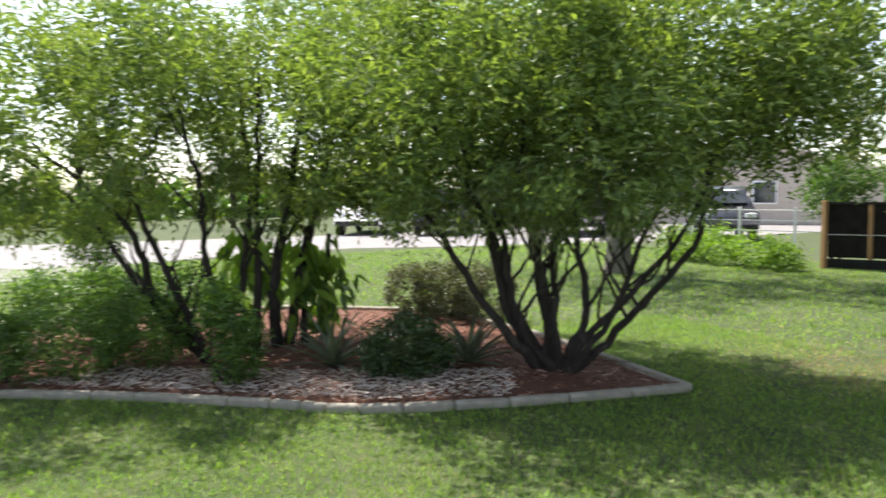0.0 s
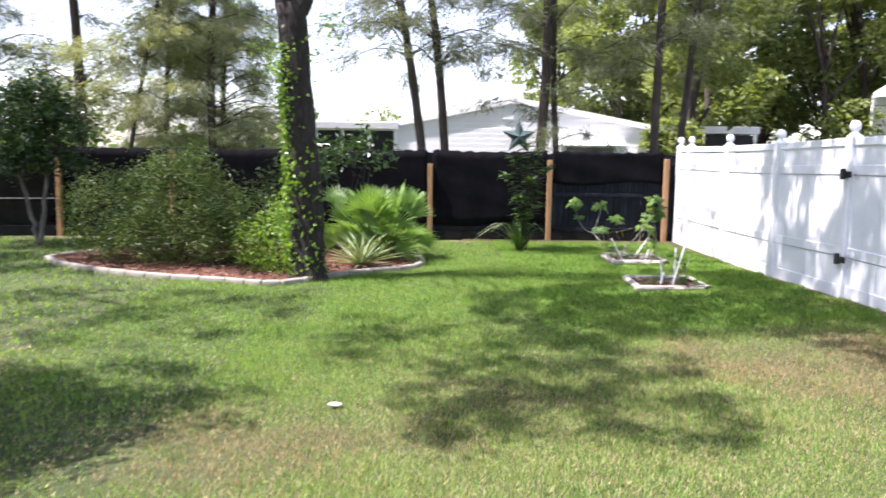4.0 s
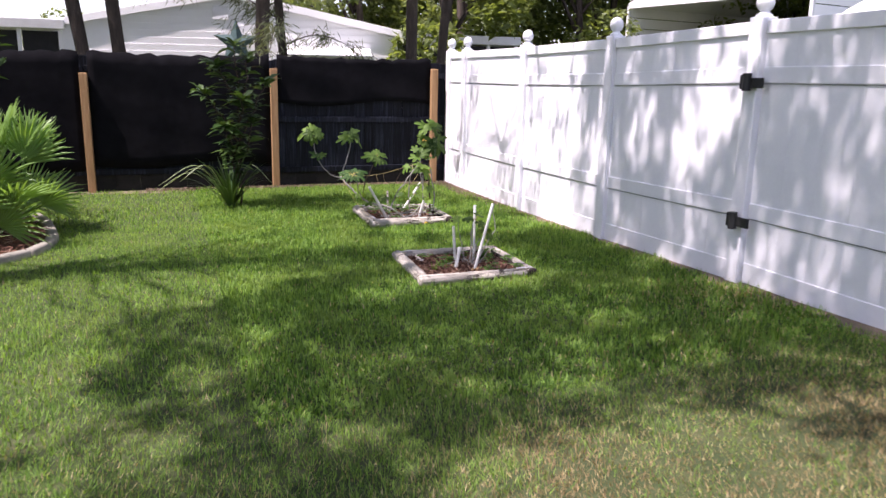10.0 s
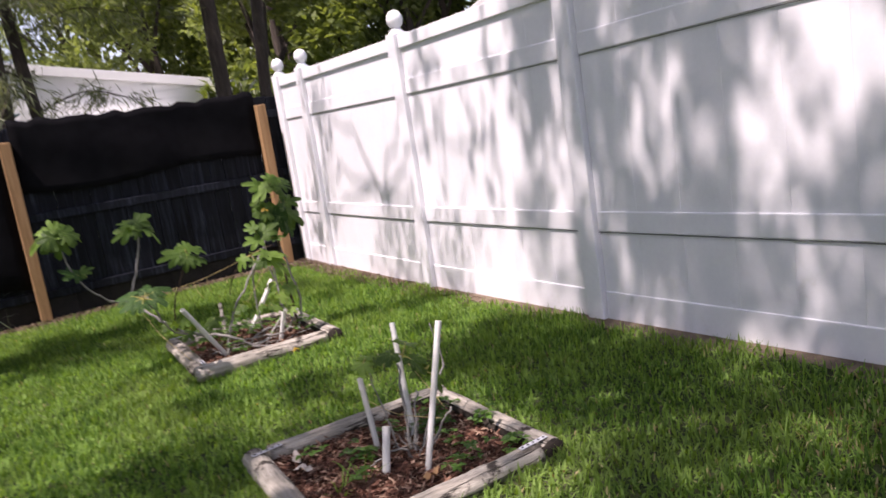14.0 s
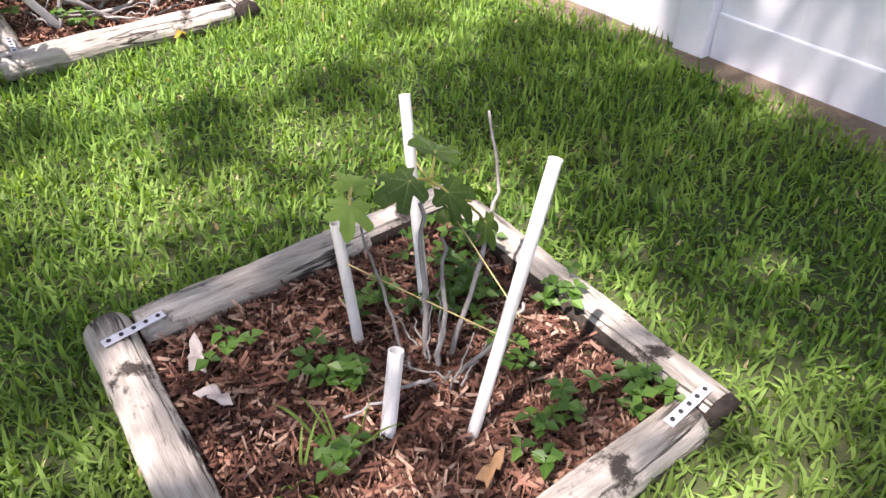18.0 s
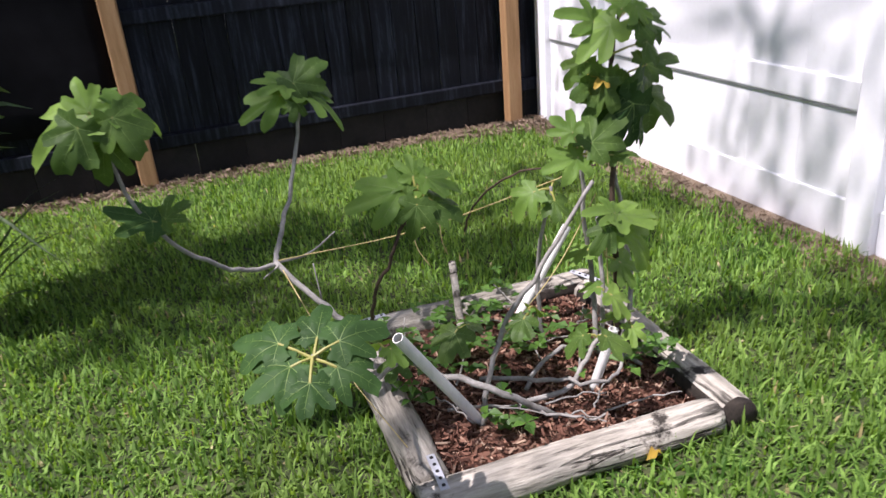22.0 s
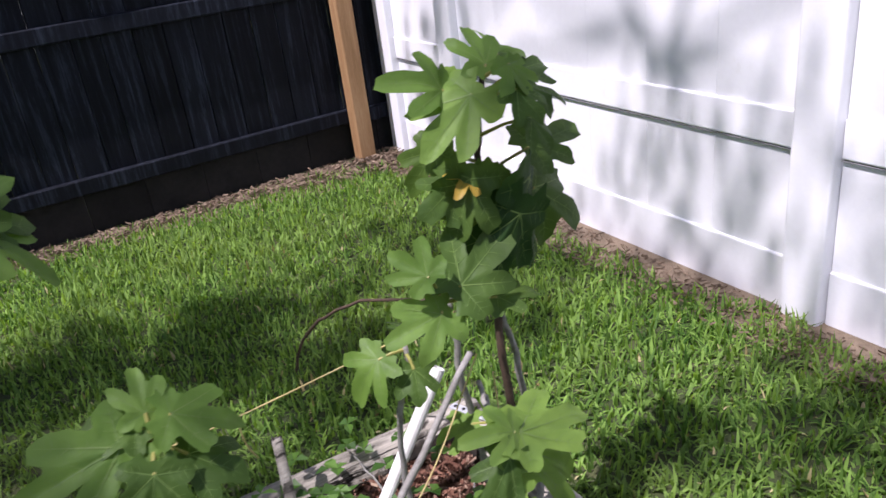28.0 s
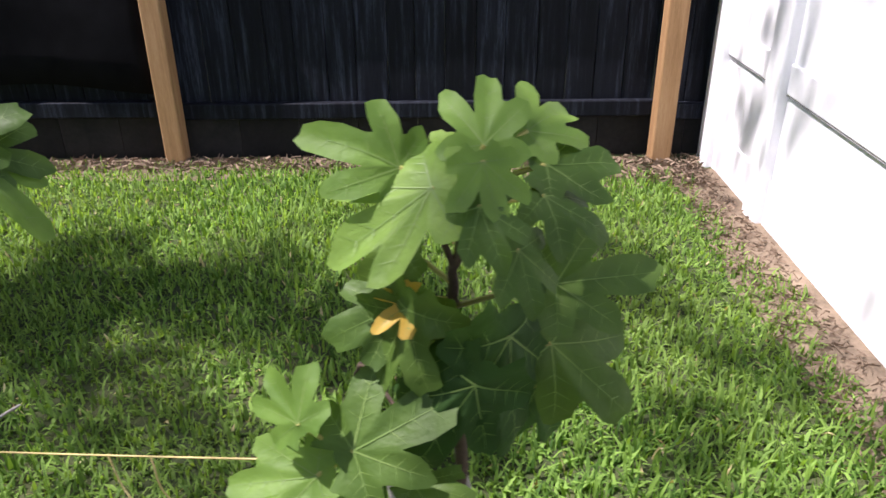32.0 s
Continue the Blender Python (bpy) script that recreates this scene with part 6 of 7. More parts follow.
bm = bmesh.new()
bmesh.ops.create_icosphere(bm, subdivisions=4, radius=1)
for vv in bm.verts:
    nz = noise.noise(vv.co * 2.2) * 0.1
    vv.co = Vector((vv.co.x * 1.9, vv.co.y * 1.5, max(-0.1, 1.5 + vv.co.z * 1.75 + nz)))
part("cover", bm, M_TARP, bt, smooth=True)
boxed("trailer", (0, 0, 0.3), (3.0, 1.6, 0.6), M_BLACKIRON, bt, 0.05)

# tan house across the street
th = gable_house("street_house", (-17, 34.5, 0), 40, 11, 9, 2.4, 3.9, M_PEACH, M_PEACHROOF, "tan single-storey house with a salmon shingle roof", None)
for wx in (-3.2, 0.6, 3.6):
    w = boxed("window", (wx, -0.03, 1.5), (1.1, 0.06, 1.1), M_SIDING, th, 0.006)
    boxed("pane", (wx, -0.07, 1.5), (0.95, 0.02, 0.95), M_GLASSDARK, w, 0.003)
rf = thing("rail_fence", (-6.9, 23.6, 0), "low white rail fence near the tan house", "fence", turn=20)
for i in range(4):
    boxed("post", (-2.4 + 1.6 * i, 0, 0.6), (0.07, 0.07, 1.2), M_PVC, rf, 0.006)
for z in (0.5, 0.8, 1.1):
    boxed("rail", (0, 0, z), (4.9, 0.03, 0.03), M_PVC, rf, 0.006)


# ---- far trees ----
def far_tree(x, y, h, r, mat, seed, n=2600, size=0.32):
    t = thing("background_tree", (x, y, 0), "leafy green tree beyond the neighbouring plots", "tree", "background trees")
    rg = np.random.default_rng(seed)
    v, f = tube_data(bent([(0, 0, -0.05), (rg.normal(0, 0.2), rg.normal(0, 0.2), h * 0.4), (rg.normal(0, 0.4), rg.normal(0, 0.4), h * 0.8)], 4), [0.15, 0.11, 0.04], 8, 0.06, seed)
    mesh_ob("trunk", v, f, M_PINEBARK, t, smooth=True)
    blobs = []
    for i in range(20):
        a, u = rg.uniform(0, 2 * math.pi), rg.uniform(0.22, 1.0)
        q = np.array([math.cos(a), math.sin(a), 0]) * r * rg.uniform(0.3, 1.0) * (1.15 - 0.5 * u) + np.array([0, 0, h * u])
        b = rg.uniform(0.24, 0.42) * r
        blobs.append((*q, b, b, b * 0.75))
        if i % 3 == 0:
            v, f = tube_data(bent([(0, 0, h * u * 0.6), q * 0.6 + np.array([0, 0, h * u * 0.3]), q], 3), [0.07, 0.02], 5)
            mesh_ob("limb", v, f, M_PINEBARK, t, smooth=True)
    crown("crown", blobs, n, size, size * 0.55, mat, t, seed, 0, 0, 0.72, 0.6)
    return t


rg = np.random.default_rng(404)
spots = [(15, 35, 8), (18, 33, 12), (21, 36, 12), (24, 35, 11), (27, 38, 12), (31, 36, 11), (29, 31, 10), (33, 29, 10), (17, 40, 9.5), (23, 41, 13), (13.5, 38, 7.5), (19.5, 38, 13), (26, 33, 11), (15, 43, 9), (19, 45, 14), (23.5, 46, 14), (28, 44, 13), (32, 43, 13), (30, 34, 11), (25, 37.5, 12), (17, 36.5, 8.5), (22, 33.5, 10), (35, 41, 12), (11, 48, 4), (4.5, 47, 3.4), (0, 46, 3.6), (-9, 42, 5), (-20, 38, 9), (-26, 30, 9), (-28, 22, 9), (-30, 13, 9), (-29, 6, 9), (-30, -2, 9), (-17, 42, 9), (-24, 26, 8), (16, 29, 9)]
for i, (fx_, fy_, fh) in enumerate(spots):
    far_tree(fx_, fy_, fh, rg.uniform(2.2, 3.2), M_WOODLEAF, 500 + i, 7000 if fx_ > 12 else 2500, 0.24)
rg = np.random.default_rng(88)
n = 26000
a = rg.uniform(0, 2 * math.pi, n)
R = rg.uniform(46, 60, n)
hh = np.abs(rg.normal(0, 1, n)) * 1.0 + 1.0 * np.sin(a * 9) * np.sin(a * 23 + 1) * rg.random(n)
pv = np.stack([3 + np.cos(a) * R, 14 + np.sin(a) * R, np.maximum(hh, 0.1)], 1)
v, f = leaf_mesh(pv, 0.3, 1.1, 0.7, 89)
tagged(mesh_ob("far_woods", v, f, M_LEAFMID), "distant belt of green woods round the plots", "woods", kind="stuff")
st = thing("garden_stone", (7.83, 11.1, 0.03), "small pale stone lying in the lawn", "stone")
bm = bmesh.new()
bmesh.ops.create_icosphere(bm, subdivisions=2, radius=0.055)
for vv in bm.verts:
    vv.co = Vector((vv.co.x * 0.95, vv.co.y * 0.5, vv.co.z * 0.3)) * (1 + 0.2 * noise.noise(vv.co * 20))
part("stone", bm, M_STONE, st, smooth=True)


# ---- fig trees ----
LOBES = [(0.0, 1.0, 0.36), (0.83, 0.88, 0.33), (-0.83, 0.86, 0.33), (1.7, 0.62, 0.42), (-1.7, 0.63, 0.42)]


def fig_leaf_mesh(name, seed, blade, vein=None, sinus=0.44, finger=1.0):
    """A lobed leaf of length 1 along +x from its stalk's end, domed and wavy, with raised pale veins."""
    rg = np.random.default_rng(seed)
    lobes = [(a + rg.normal(0, 0.05), L * rg.uniform(0.9, 1.08), w * finger * rg.uniform(1.0, 1.22)) for a, L, w in LOBES]
    m, rings = 60, 5
    v, f, mi = [(0.0, 0.0, 0.0)], [], []
    ph = rg.uniform(0, 6, 3)
    bend = rg.uniform(-0.4, 1.3, 5)

    def height(x, y):
        r = math.hypot(x, y)
        th = math.atan2(y, x)
        i = min(range(5), key=lambda q: abs(th - lobes[q][0]))
        off = max(0.0, abs(th - lobes[i][0]) - 0.06)
        fold = 0.26 * r * math.sin(min(off, 0.7)) * min(1.0, r / 0.35)
        curl = 0.28 * bend[i] * max(0.0, r - 0.3) ** 2
        return 0.09 * math.sin(4.2 * x + ph[0]) * r + 0.09 * math.sin(5.2 * y + ph[1]) * r + 0.02 * math.sin(13 * th + ph[2]) * r * r - 0.2 * r * r + fold - curl
    for k in range(1, rings + 1):
        for j in range(m):
            th = -math.pi + 2 * math.pi * (j + 0.5) / m
            R = max([sinus] + [L * math.exp(-(abs(th - a) / w) ** 3.0 * 0.8) for a, L, w in lobes])
            if abs(th) > 2.6:
                R *= 0.5
            R *= 1 + (0.035 * math.sin(j * 2.1 + ph[2]) + 0.035 * math.sin(j * 1.13 + ph[1])) * (1 if R > sinus * 1.05 else 0.4)
            r = R * (k / rings) ** 0.9
            x, y = r * math.cos(th), r * math.sin(th)
            v.append((x, y, height(x, y)))
    for j in range(m):
        f.append((0, 1 + j, 1 + (j + 1) % m))
    for k in range(rings - 1):
        for j in range(m):
            a, b = 1 + k * m + j, 1 + k * m + (j + 1) % m
            f.append((a, a + m, b + m, b))
    mi = [0] * len(f)
    for a, L, w in lobes:
        d, s = (math.cos(a), math.sin(a)), (-math.sin(a), math.cos(a))
        o = len(v)
        n = 6
        for k in range(n + 1):
            u = L * 0.93 * k / n
            ww = 0.008 * (1 - k / n) + 0.0012
            for q in (-1, 1):
                x, y = d[0] * u + s[0] * ww * q, d[1] * u + s[1] * ww * q
                v.append((x, y, height(x, y) + 0.009))
        for k in range(n):
            f.append((o + 2 * k, o + 2 * k + 2, o + 2 * k + 3, o + 2 * k + 1))
            mi.append(1)
        for u0 in (0.35, 0.55, 0.72):
            for q in (-1, 1):
                bx, by = d[0] * L * u0, d[1] * L * u0
                ex, ey = bx + (d[0] * 0.6 + s[0] * q) * w * 0.42 * L, by + (d[1] * 0.6 + s[1] * q) * w * 0.42 * L
                px, py = (ey - by), -(ex - bx)
                pn = math.hypot(px, py) + 1e-9
                px, py = px / pn * 0.004, py / pn * 0.004
                o = len(v)
                for (x, y) in ((bx + px, by + py), (bx - px, by - py), (ex, ey)):
                    v.append((x, y, height(x, y) + 0.008))
                f.append((o, o + 1, o + 2))
                mi.append(1)
    me = bpy.data.meshes.new(name)
    me.from_pydata(v, [], f)
    me.materials.append(blade)
    me.materials.append(vein or M_FIGVEIN)
    me.polygons.foreach_set("material_index", np.array(mi, dtype=np.int32))
    me.polygons.foreach_set("use_smooth", np.ones(len(f), dtype=bool))
    return me


FIG_DARK = [fig_leaf_mesh("fig_leaf", 700 + i, M_FIG, None, 0.42, 1.12) for i in range(5)]
FIG_PALE = [fig_leaf_mesh("fig_leaf", 720 + i, M_FIGLIGHT, None, 0.4, 1.06) for i in range(4)]
FIG_DEEP = [fig_leaf_mesh("fig_leaf", 730 + i, M_FIGDEEP, M_FIGVEIN, 0.47, 1.12) for i in range(4)]
FIG_OLD = [fig_leaf_mesh("fig_leaf", 740, M_YELLOWLEAF)]


def stalk_mesh():
    v, f = tube_data([(0, 0, 0), (0.5, 0, 0.03), (1, 0, 0)], [0.03, 0.022, 0.022], 6)
    me = bpy.data.meshes.new("petiole")
    me.from_pydata([tuple(q) for q in v], [], f)
    me.materials.append(M_PETIOLE)
    return me


STALK = stalk_mesh()


def frame_of(d, nrm):
    x = Vector(d).normalized()
    z = Vector(nrm)
    z = (z - x * z.dot(x)).normalized()
    y = z.cross(x)
    return Matrix((x, y, z)).transposed().to_4x4()


def fig_leaf(parent, at, d, nrm, size, stalk, kind, rg, droop=0.4):
    """A leaf on its stalk: at is where the stalk leaves the stem, d its way."""
    at, d = Vector(at), Vector(d).normalized()
    pool = {"dark": FIG_DARK, "pale": FIG_PALE, "old": FIG_OLD, "deep": FIG_DEEP}[kind]
    lf = new("leaf", pool[int(rg.integers(0, len(pool)))])
    lf.parent = parent
    e = at + d * stalk
    dd = d + Vector((0, 0, -droop)) + Vector(rg.normal(0, 0.1, 3))
    lf.matrix_basis = Matrix.Translation(e) @ frame_of(dd, nrm) @ Matrix.Diagonal((size, size * rg.uniform(0.9, 1.1), size, 1))
    st = new("petiole", STALK)
    st.parent = lf
    st.matrix_parent_inverse = lf.matrix_basis.inverted()
    st.matrix_basis = Matrix.Translation(at) @ frame_of(d, nrm) @ Matrix.Diagonal((stalk, 0.13, 0.13, 1))
    return lf


def cluster(parent, at, axis, n, size, seed, kinds=("pale",), el=(0.0, 0.6), stalk=0.07, droop=0.4, turn=0.0):
    rg = np.random.default_rng(seed)
    ax = Vector(axis).normalized()
    side = ax.orthogonal().normalized()
    for i in range(n):
        a = turn + i * 2 * math.pi / n + rg.normal(0, 0.18)
        e = rg.uniform(*el)
        out = Matrix.Rotation(a, 3, ax) @ side
        d = out * math.cos(e) + ax * math.sin(e)
        fig_leaf(parent, Vector(at) - ax * 0.02 * rg.random(), d, ax * 0.9 + out * 0.25, size * rg.uniform(0.72, 1.15), stalk * rg.uniform(0.7, 1.3), kinds[int(rg.integers(0, len(kinds)))], rg, droop)


fig = thing("fig_tree", (0, 0, 0), "young fig tree with pale branches and large lobed leaves", "fig tree", "fig trees")
rg = np.random.default_rng(66)
# low branch that leaves the bed over its left timber and forks
tube_ob("branch", [(11.648, 18.115, 0.042), (11.474, 18.140, 0.171), (11.304, 18.327, 0.202), (11.170, 18.480, 0.300), (11.040, 18.582, 0.457)], [0.0092, 0.0092, 0.0080], M_FIGBARK, fig, 8, 6, 0.004)
tube_ob("branch", [(11.040, 18.582, 0.447), (11.078, 18.640, 0.516), (11.126, 18.704, 0.603), (11.189, 18.750, 0.784), (11.190, 18.760, 0.873)], [0.0080, 0.0063, 0.0045], M_FIGBARK, fig, 8, 6, 0.002)
tube_ob("branch", [(11.040, 18.582, 0.447), (10.989, 18.552, 0.457), (10.905, 18.517, 0.497), (10.806, 18.452, 0.605), (10.743, 18.401, 0.726), (10.714, 18.372, 0.862), (10.709, 18.366, 0.962)], [0.0071, 0.0055, 0.0040], M_FIGBARK, fig, 8, 5, 0.002)
tube_ob("twig", [(11.050, 18.592, 0.447), (11.145, 18.641, 0.434), (11.233, 18.672, 0.471)], [0.0045, 0.0023], M_FIGBARK, fig, 6, 5)
tube_ob("twig", [(11.050, 18.572, 0.447), (11.000, 18.572, 0.417)], [0.0034, 0.0017], M_FIGBARK, fig, 6, 4)
tube_ob("twig", [(11.140, 18.509, 0.341), (11.134, 18.523, 0.452)], [0.0029, 0.0017], M_FIGBARK, fig, 6, 4)
# middle branch
tube_ob("branch", [(11.235, 18.380, 0.230), (11.243, 18.328, 0.391), (11.283, 18.277, 0.520), (11.319, 18.269, 0.598), (11.356, 18.234, 0.701)], [0.0057, 0.0045, 0.0045], M_FIGDARK, fig, 8, 6, 0.003)
# stub towards the walk with very large dark leaves
tube_ob("branch", [(11.274, 18.297, 0.213), (11.165, 18.122, 0.296), (11.060, 17.919, 0.479), (11.007, 17.830, 0.574)], [0.0063, 0.0051, 0.0040], M_FIGBARK, fig, 8, 6, 0.003)
# upright stems
tube_ob("stem", [(12.010, 18.380, 0.000), (11.975, 18.350, 0.383), (11.958, 18.359, 0.777), (11.960, 18.355, 0.880), (11.981, 18.353, 1.022)], [0.0092, 0.0074, 0.0045], M_FIGDARK, fig, 8, 7, 0.003)
tube_ob("stem", [(11.912, 18.330, 0.003), (11.917, 18.387, 0.302), (11.874, 18.368, 0.596), (11.891, 18.362, 0.705)], [0.0086, 0.0069, 0.0045], M_FIGBARK, fig, 8, 6, 0.003)
tube_ob("stem", [(11.971, 18.310, 0.001), (12.048, 18.375, 0.235), (11.987, 18.362, 0.531), (11.957, 18.357, 0.687)], [0.0080, 0.0069, 0.0051], M_FIGBARK, fig, 8, 6, 0.003)
tube_ob("stem", [(11.785, 18.438, 0.028), (11.778, 18.461, 0.277), (11.788, 18.380, 0.584)], [0.0074, 0.0051], M_FIGBARK, fig, 8, 6, 0.003)
tube_ob("twig", [(11.961, 18.356, 0.812), (11.995, 18.346, 0.836), (12.030, 18.336, 0.851)], [0.0051, 0.0034], M_FIGDARK, fig, 6, 4)
tube_ob("twig", [(11.960, 18.355, 0.900), (11.945, 18.356, 0.947), (11.942, 18.353, 0.993)], [0.0045, 0.0029], M_FIGDARK, fig, 6, 4)
tube_ob("branch", [(11.876, 18.295, 0.517), (11.820, 18.156, 0.527), (11.771, 18.048, 0.592)], [0.0050, 0.0038, 0.0025], M_FIGBARK, fig, 7, 5, 0.003)
# arching grey twig and sprawling pale branches on the mulch
tube_ob("branch", [(11.740, 18.950, 0.260), (11.772, 18.891, 0.384), (11.827, 18.660, 0.543), (11.930, 18.383, 0.619)], [0.0038, 0.0038, 0.0029], M_FIGDARK, fig, 7, 6, 0.002)
tube_ob("branch", [(11.459, 18.169, 0.042), (11.537, 18.223, 0.240), (11.662, 18.215, 0.438), (11.819, 18.210, 0.644)], [0.0080, 0.0069, 0.0051], M_FIGBARK, fig, 8, 6, 0.004)
tube_ob("branch", [(11.576, 18.186, 0.055), (11.728, 18.176, 0.082), (11.863, 18.248, 0.209), (11.879, 18.283, 0.492)], [0.0080, 0.0069, 0.0057], M_FIGBARK, fig, 8, 6, 0.005)
tube_ob("branch", [(11.523, 18.338, 0.067), (11.675, 18.209, 0.095), (11.821, 18.123, 0.106), (11.939, 18.238, 0.162)], [0.0074, 0.0057, 0.0045], M_FIGBARK, fig, 8, 6, 0.005)
tube_ob("branch", [(11.389, 18.249, 0.061), (11.546, 18.165, 0.076), (11.686, 18.054, 0.064), (11.766, 18.044, 0.054)], [0.0051, 0.0034], M_FIGBARK, fig, 7, 6, 0.004)
tube_ob("branch", [(11.624, 18.245, 0.056), (11.735, 18.310, 0.100), (11.895, 18.333, 0.084), (11.969, 18.198, 0.061)], [0.0069, 0.0057], M_FIGBARK, fig, 8, 6, 0.004)
for i in range(16):
    a = rg.uniform(0, 2 * math.pi)
    p = np.array([rg.uniform(11.35, 11.95), rg.uniform(18.02, 18.6), 0.055])
    d = np.array([math.cos(a), math.sin(a), rg.uniform(0.0, 0.5)]) * rg.uniform(0.1, 0.3)
    tube_ob("twig", [p, p + d * 0.5 + (0, 0, 0.01), p + d], [0.0034, 0.0017], M_FIGBARK, fig, 5, 4, 0.003, 0.05, 300 + i)
# leaves

def leaf_between(parent, hub, base, tip, kind, rg, face=(0.0, -0.6, 0.8)):
    """A leaf blade from the end of its stalk to its tip, the stalk springing from hub."""
    hub, base, tip = Vector(hub), Vector(base), Vector(tip)
    pool = {"dark": FIG_DARK, "pale": FIG_PALE, "deep": FIG_DEEP}[kind]
    lf = new("leaf", pool[int(rg.integers(0, len(pool)))])
    lf.parent = parent
    size = max((tip - base).length, 0.06)
    nrm = Vector(face) + Vector(rg.normal(0, 0.18, 3))
    lf.matrix_basis = Matrix.Translation(base) @ frame_of(tip - base, nrm) @ Matrix.Diagonal((size, min(size, 0.115) * rg.uniform(0.78, 0.94), size, 1))
    st = new("petiole", STALK)
    st.parent = lf
    st.matrix_parent_inverse = lf.matrix_basis.inverted()
    st.matrix_basis = Matrix.Translation(hub) @ frame_of(base - hub, (0.1, -0.2, 1)) @ Matrix.Diagonal(((base - hub).length, 0.12, 0.12, 1))


# upright stem: each leaf as (end of stalk, tip, kind)
for base, tip, kind in (
        ((11.990, 18.353, 1.035), (11.995, 18.399, 1.106), "pale"),
        ((12.034, 18.382, 1.039), (12.098, 18.434, 1.063), "pale"),
        ((11.907, 18.355, 1.011), (11.834, 18.341, 1.062), "pale"),
        ((11.986, 18.283, 1.043), (11.994, 18.255, 1.011), "pale"),
        ((11.939, 18.324, 1.002), (11.821, 18.307, 0.945), "pale"),
        ((11.983, 18.265, 1.008), (12.008, 18.229, 0.958), "dark"),
        ((12.050, 18.353, 1.014), (12.133, 18.385, 1.006), "dark"),
        ((12.047, 18.324, 0.993), (12.108, 18.305, 0.956), "dark"),
        ((12.068, 18.351, 0.881), (12.175, 18.352, 0.903), "dark"),
        ((12.021, 18.286, 0.954), (12.040, 18.258, 0.893), "dark"),
        ((11.901, 18.338, 0.862), (11.828, 18.318, 0.838), "dark"),
        ((11.912, 18.309, 0.877), (11.875, 18.313, 0.763), "dark"),
        ((11.913, 18.318, 0.867), (11.927, 18.323, 0.760), "dark"),
        ((12.067, 18.354, 0.804), (12.158, 18.342, 0.713), "dark"),
        ((12.016, 18.297, 0.852), (12.035, 18.311, 0.683), "deep"),
        ((11.982, 18.281, 0.803), (11.911, 18.288, 0.667), "deep"),
        ((11.899, 18.389, 0.909), (11.838, 18.396, 0.846), "dark"),
        ((11.958, 18.383, 1.019), (11.933, 18.353, 1.003), "pale"),
        ((12.058, 18.380, 0.728), (12.087, 18.386, 0.632), "deep")):
    z = base[2] - 0.03
    leaf_between(fig, (float(np.interp(z, [0.746, 0.880, 1.022], [11.957, 11.960, 11.981])), float(np.interp(z, [0.746, 1.022], [18.357, 18.353])), min(z, 1.017)), base, tip, kind, rg)
# tufts at the branch ends: where the stalks meet, then each leaf
for hub, leaves in (
        ((11.832, 18.304, 0.688), (
            ((11.797, 18.274, 0.760), (11.759, 18.313, 0.808), "pale"),
            ((11.853, 18.274, 0.723), (11.950, 18.267, 0.793), "dark"),
            ((11.811, 18.273, 0.688), (11.707, 18.250, 0.691), "pale"),
            ((11.916, 18.270, 0.679), (11.980, 18.248, 0.677), "dark"))),
        ((10.711, 18.368, 0.942), (
            ((10.698, 18.366, 0.972), (10.678, 18.397, 1.046), "pale"),
            ((10.690, 18.366, 0.963), (10.548, 18.370, 0.929), "pale"),
            ((10.673, 18.326, 0.949), (10.616, 18.309, 0.871), "dark"),
            ((10.753, 18.366, 0.970), (10.853, 18.393, 0.922), "pale"),
            ((10.745, 18.326, 0.960), (10.778, 18.299, 0.877), "dark"),
            ((10.713, 18.366, 0.904), (10.684, 18.350, 0.808), "dark"),
            ((10.717, 18.416, 0.980), (10.749, 18.448, 1.009), "dark"),
            ((10.766, 18.395, 0.699), (10.693, 18.377, 0.756), "deep"),
            ((10.795, 18.399, 0.697), (10.857, 18.400, 0.737), "dark"))),
        ((11.190, 18.755, 0.868), (
            ((11.149, 18.750, 0.868), (11.020, 18.718, 0.831), "pale"),
            ((11.170, 18.750, 0.896), (11.081, 18.768, 0.938), "pale"),
            ((11.194, 18.750, 0.898), (11.296, 18.786, 0.944), "dark"),
            ((11.214, 18.750, 0.863), (11.328, 18.714, 0.805), "pale"),
            ((11.186, 18.720, 0.855), (11.167, 18.700, 0.806), "dark"),
            ((11.220, 18.770, 0.880), (11.326, 18.795, 0.850), "dark"))),
        ((11.356, 18.237, 0.696), (
            ((11.319, 18.233, 0.712), (11.182, 18.187, 0.720), "pale"),
            ((11.360, 18.253, 0.734), (11.363, 18.284, 0.792), "pale"),
            ((11.387, 18.233, 0.731), (11.475, 18.212, 0.695), "pale"),
            ((11.344, 18.193, 0.682), (11.314, 18.160, 0.610), "dark"),
            ((11.390, 18.213, 0.677), (11.456, 18.179, 0.628), "dark"),
            ((11.345, 18.254, 0.723), (11.277, 18.277, 0.743), "dark"))),
        ((11.771, 18.048, 0.592), (
            ((11.771, 18.035, 0.625), (11.712, 18.031, 0.657), "pale"),
            ((11.781, 18.035, 0.619), (11.922, 18.044, 0.600), "pale"),
            ((11.783, 18.035, 0.586), (11.929, 18.013, 0.471), "pale"),
            ((11.750, 18.018, 0.602), (11.693, 18.000, 0.555), "dark")))):
    for base, tip, kind in leaves:
        low = base[2] < hub[2] - 0.15
        leaf_between(fig, (base[0] + 0.02, base[1] + 0.01, base[2] - 0.02) if low else hub, base, tip, kind, rg)
fig_leaf(fig, (11.955, 18.355, 0.860), (-0.6, -0.5, 0.3), (0, -0.6, 0.8), 0.05, 0.05, "old", rg, 0.6)
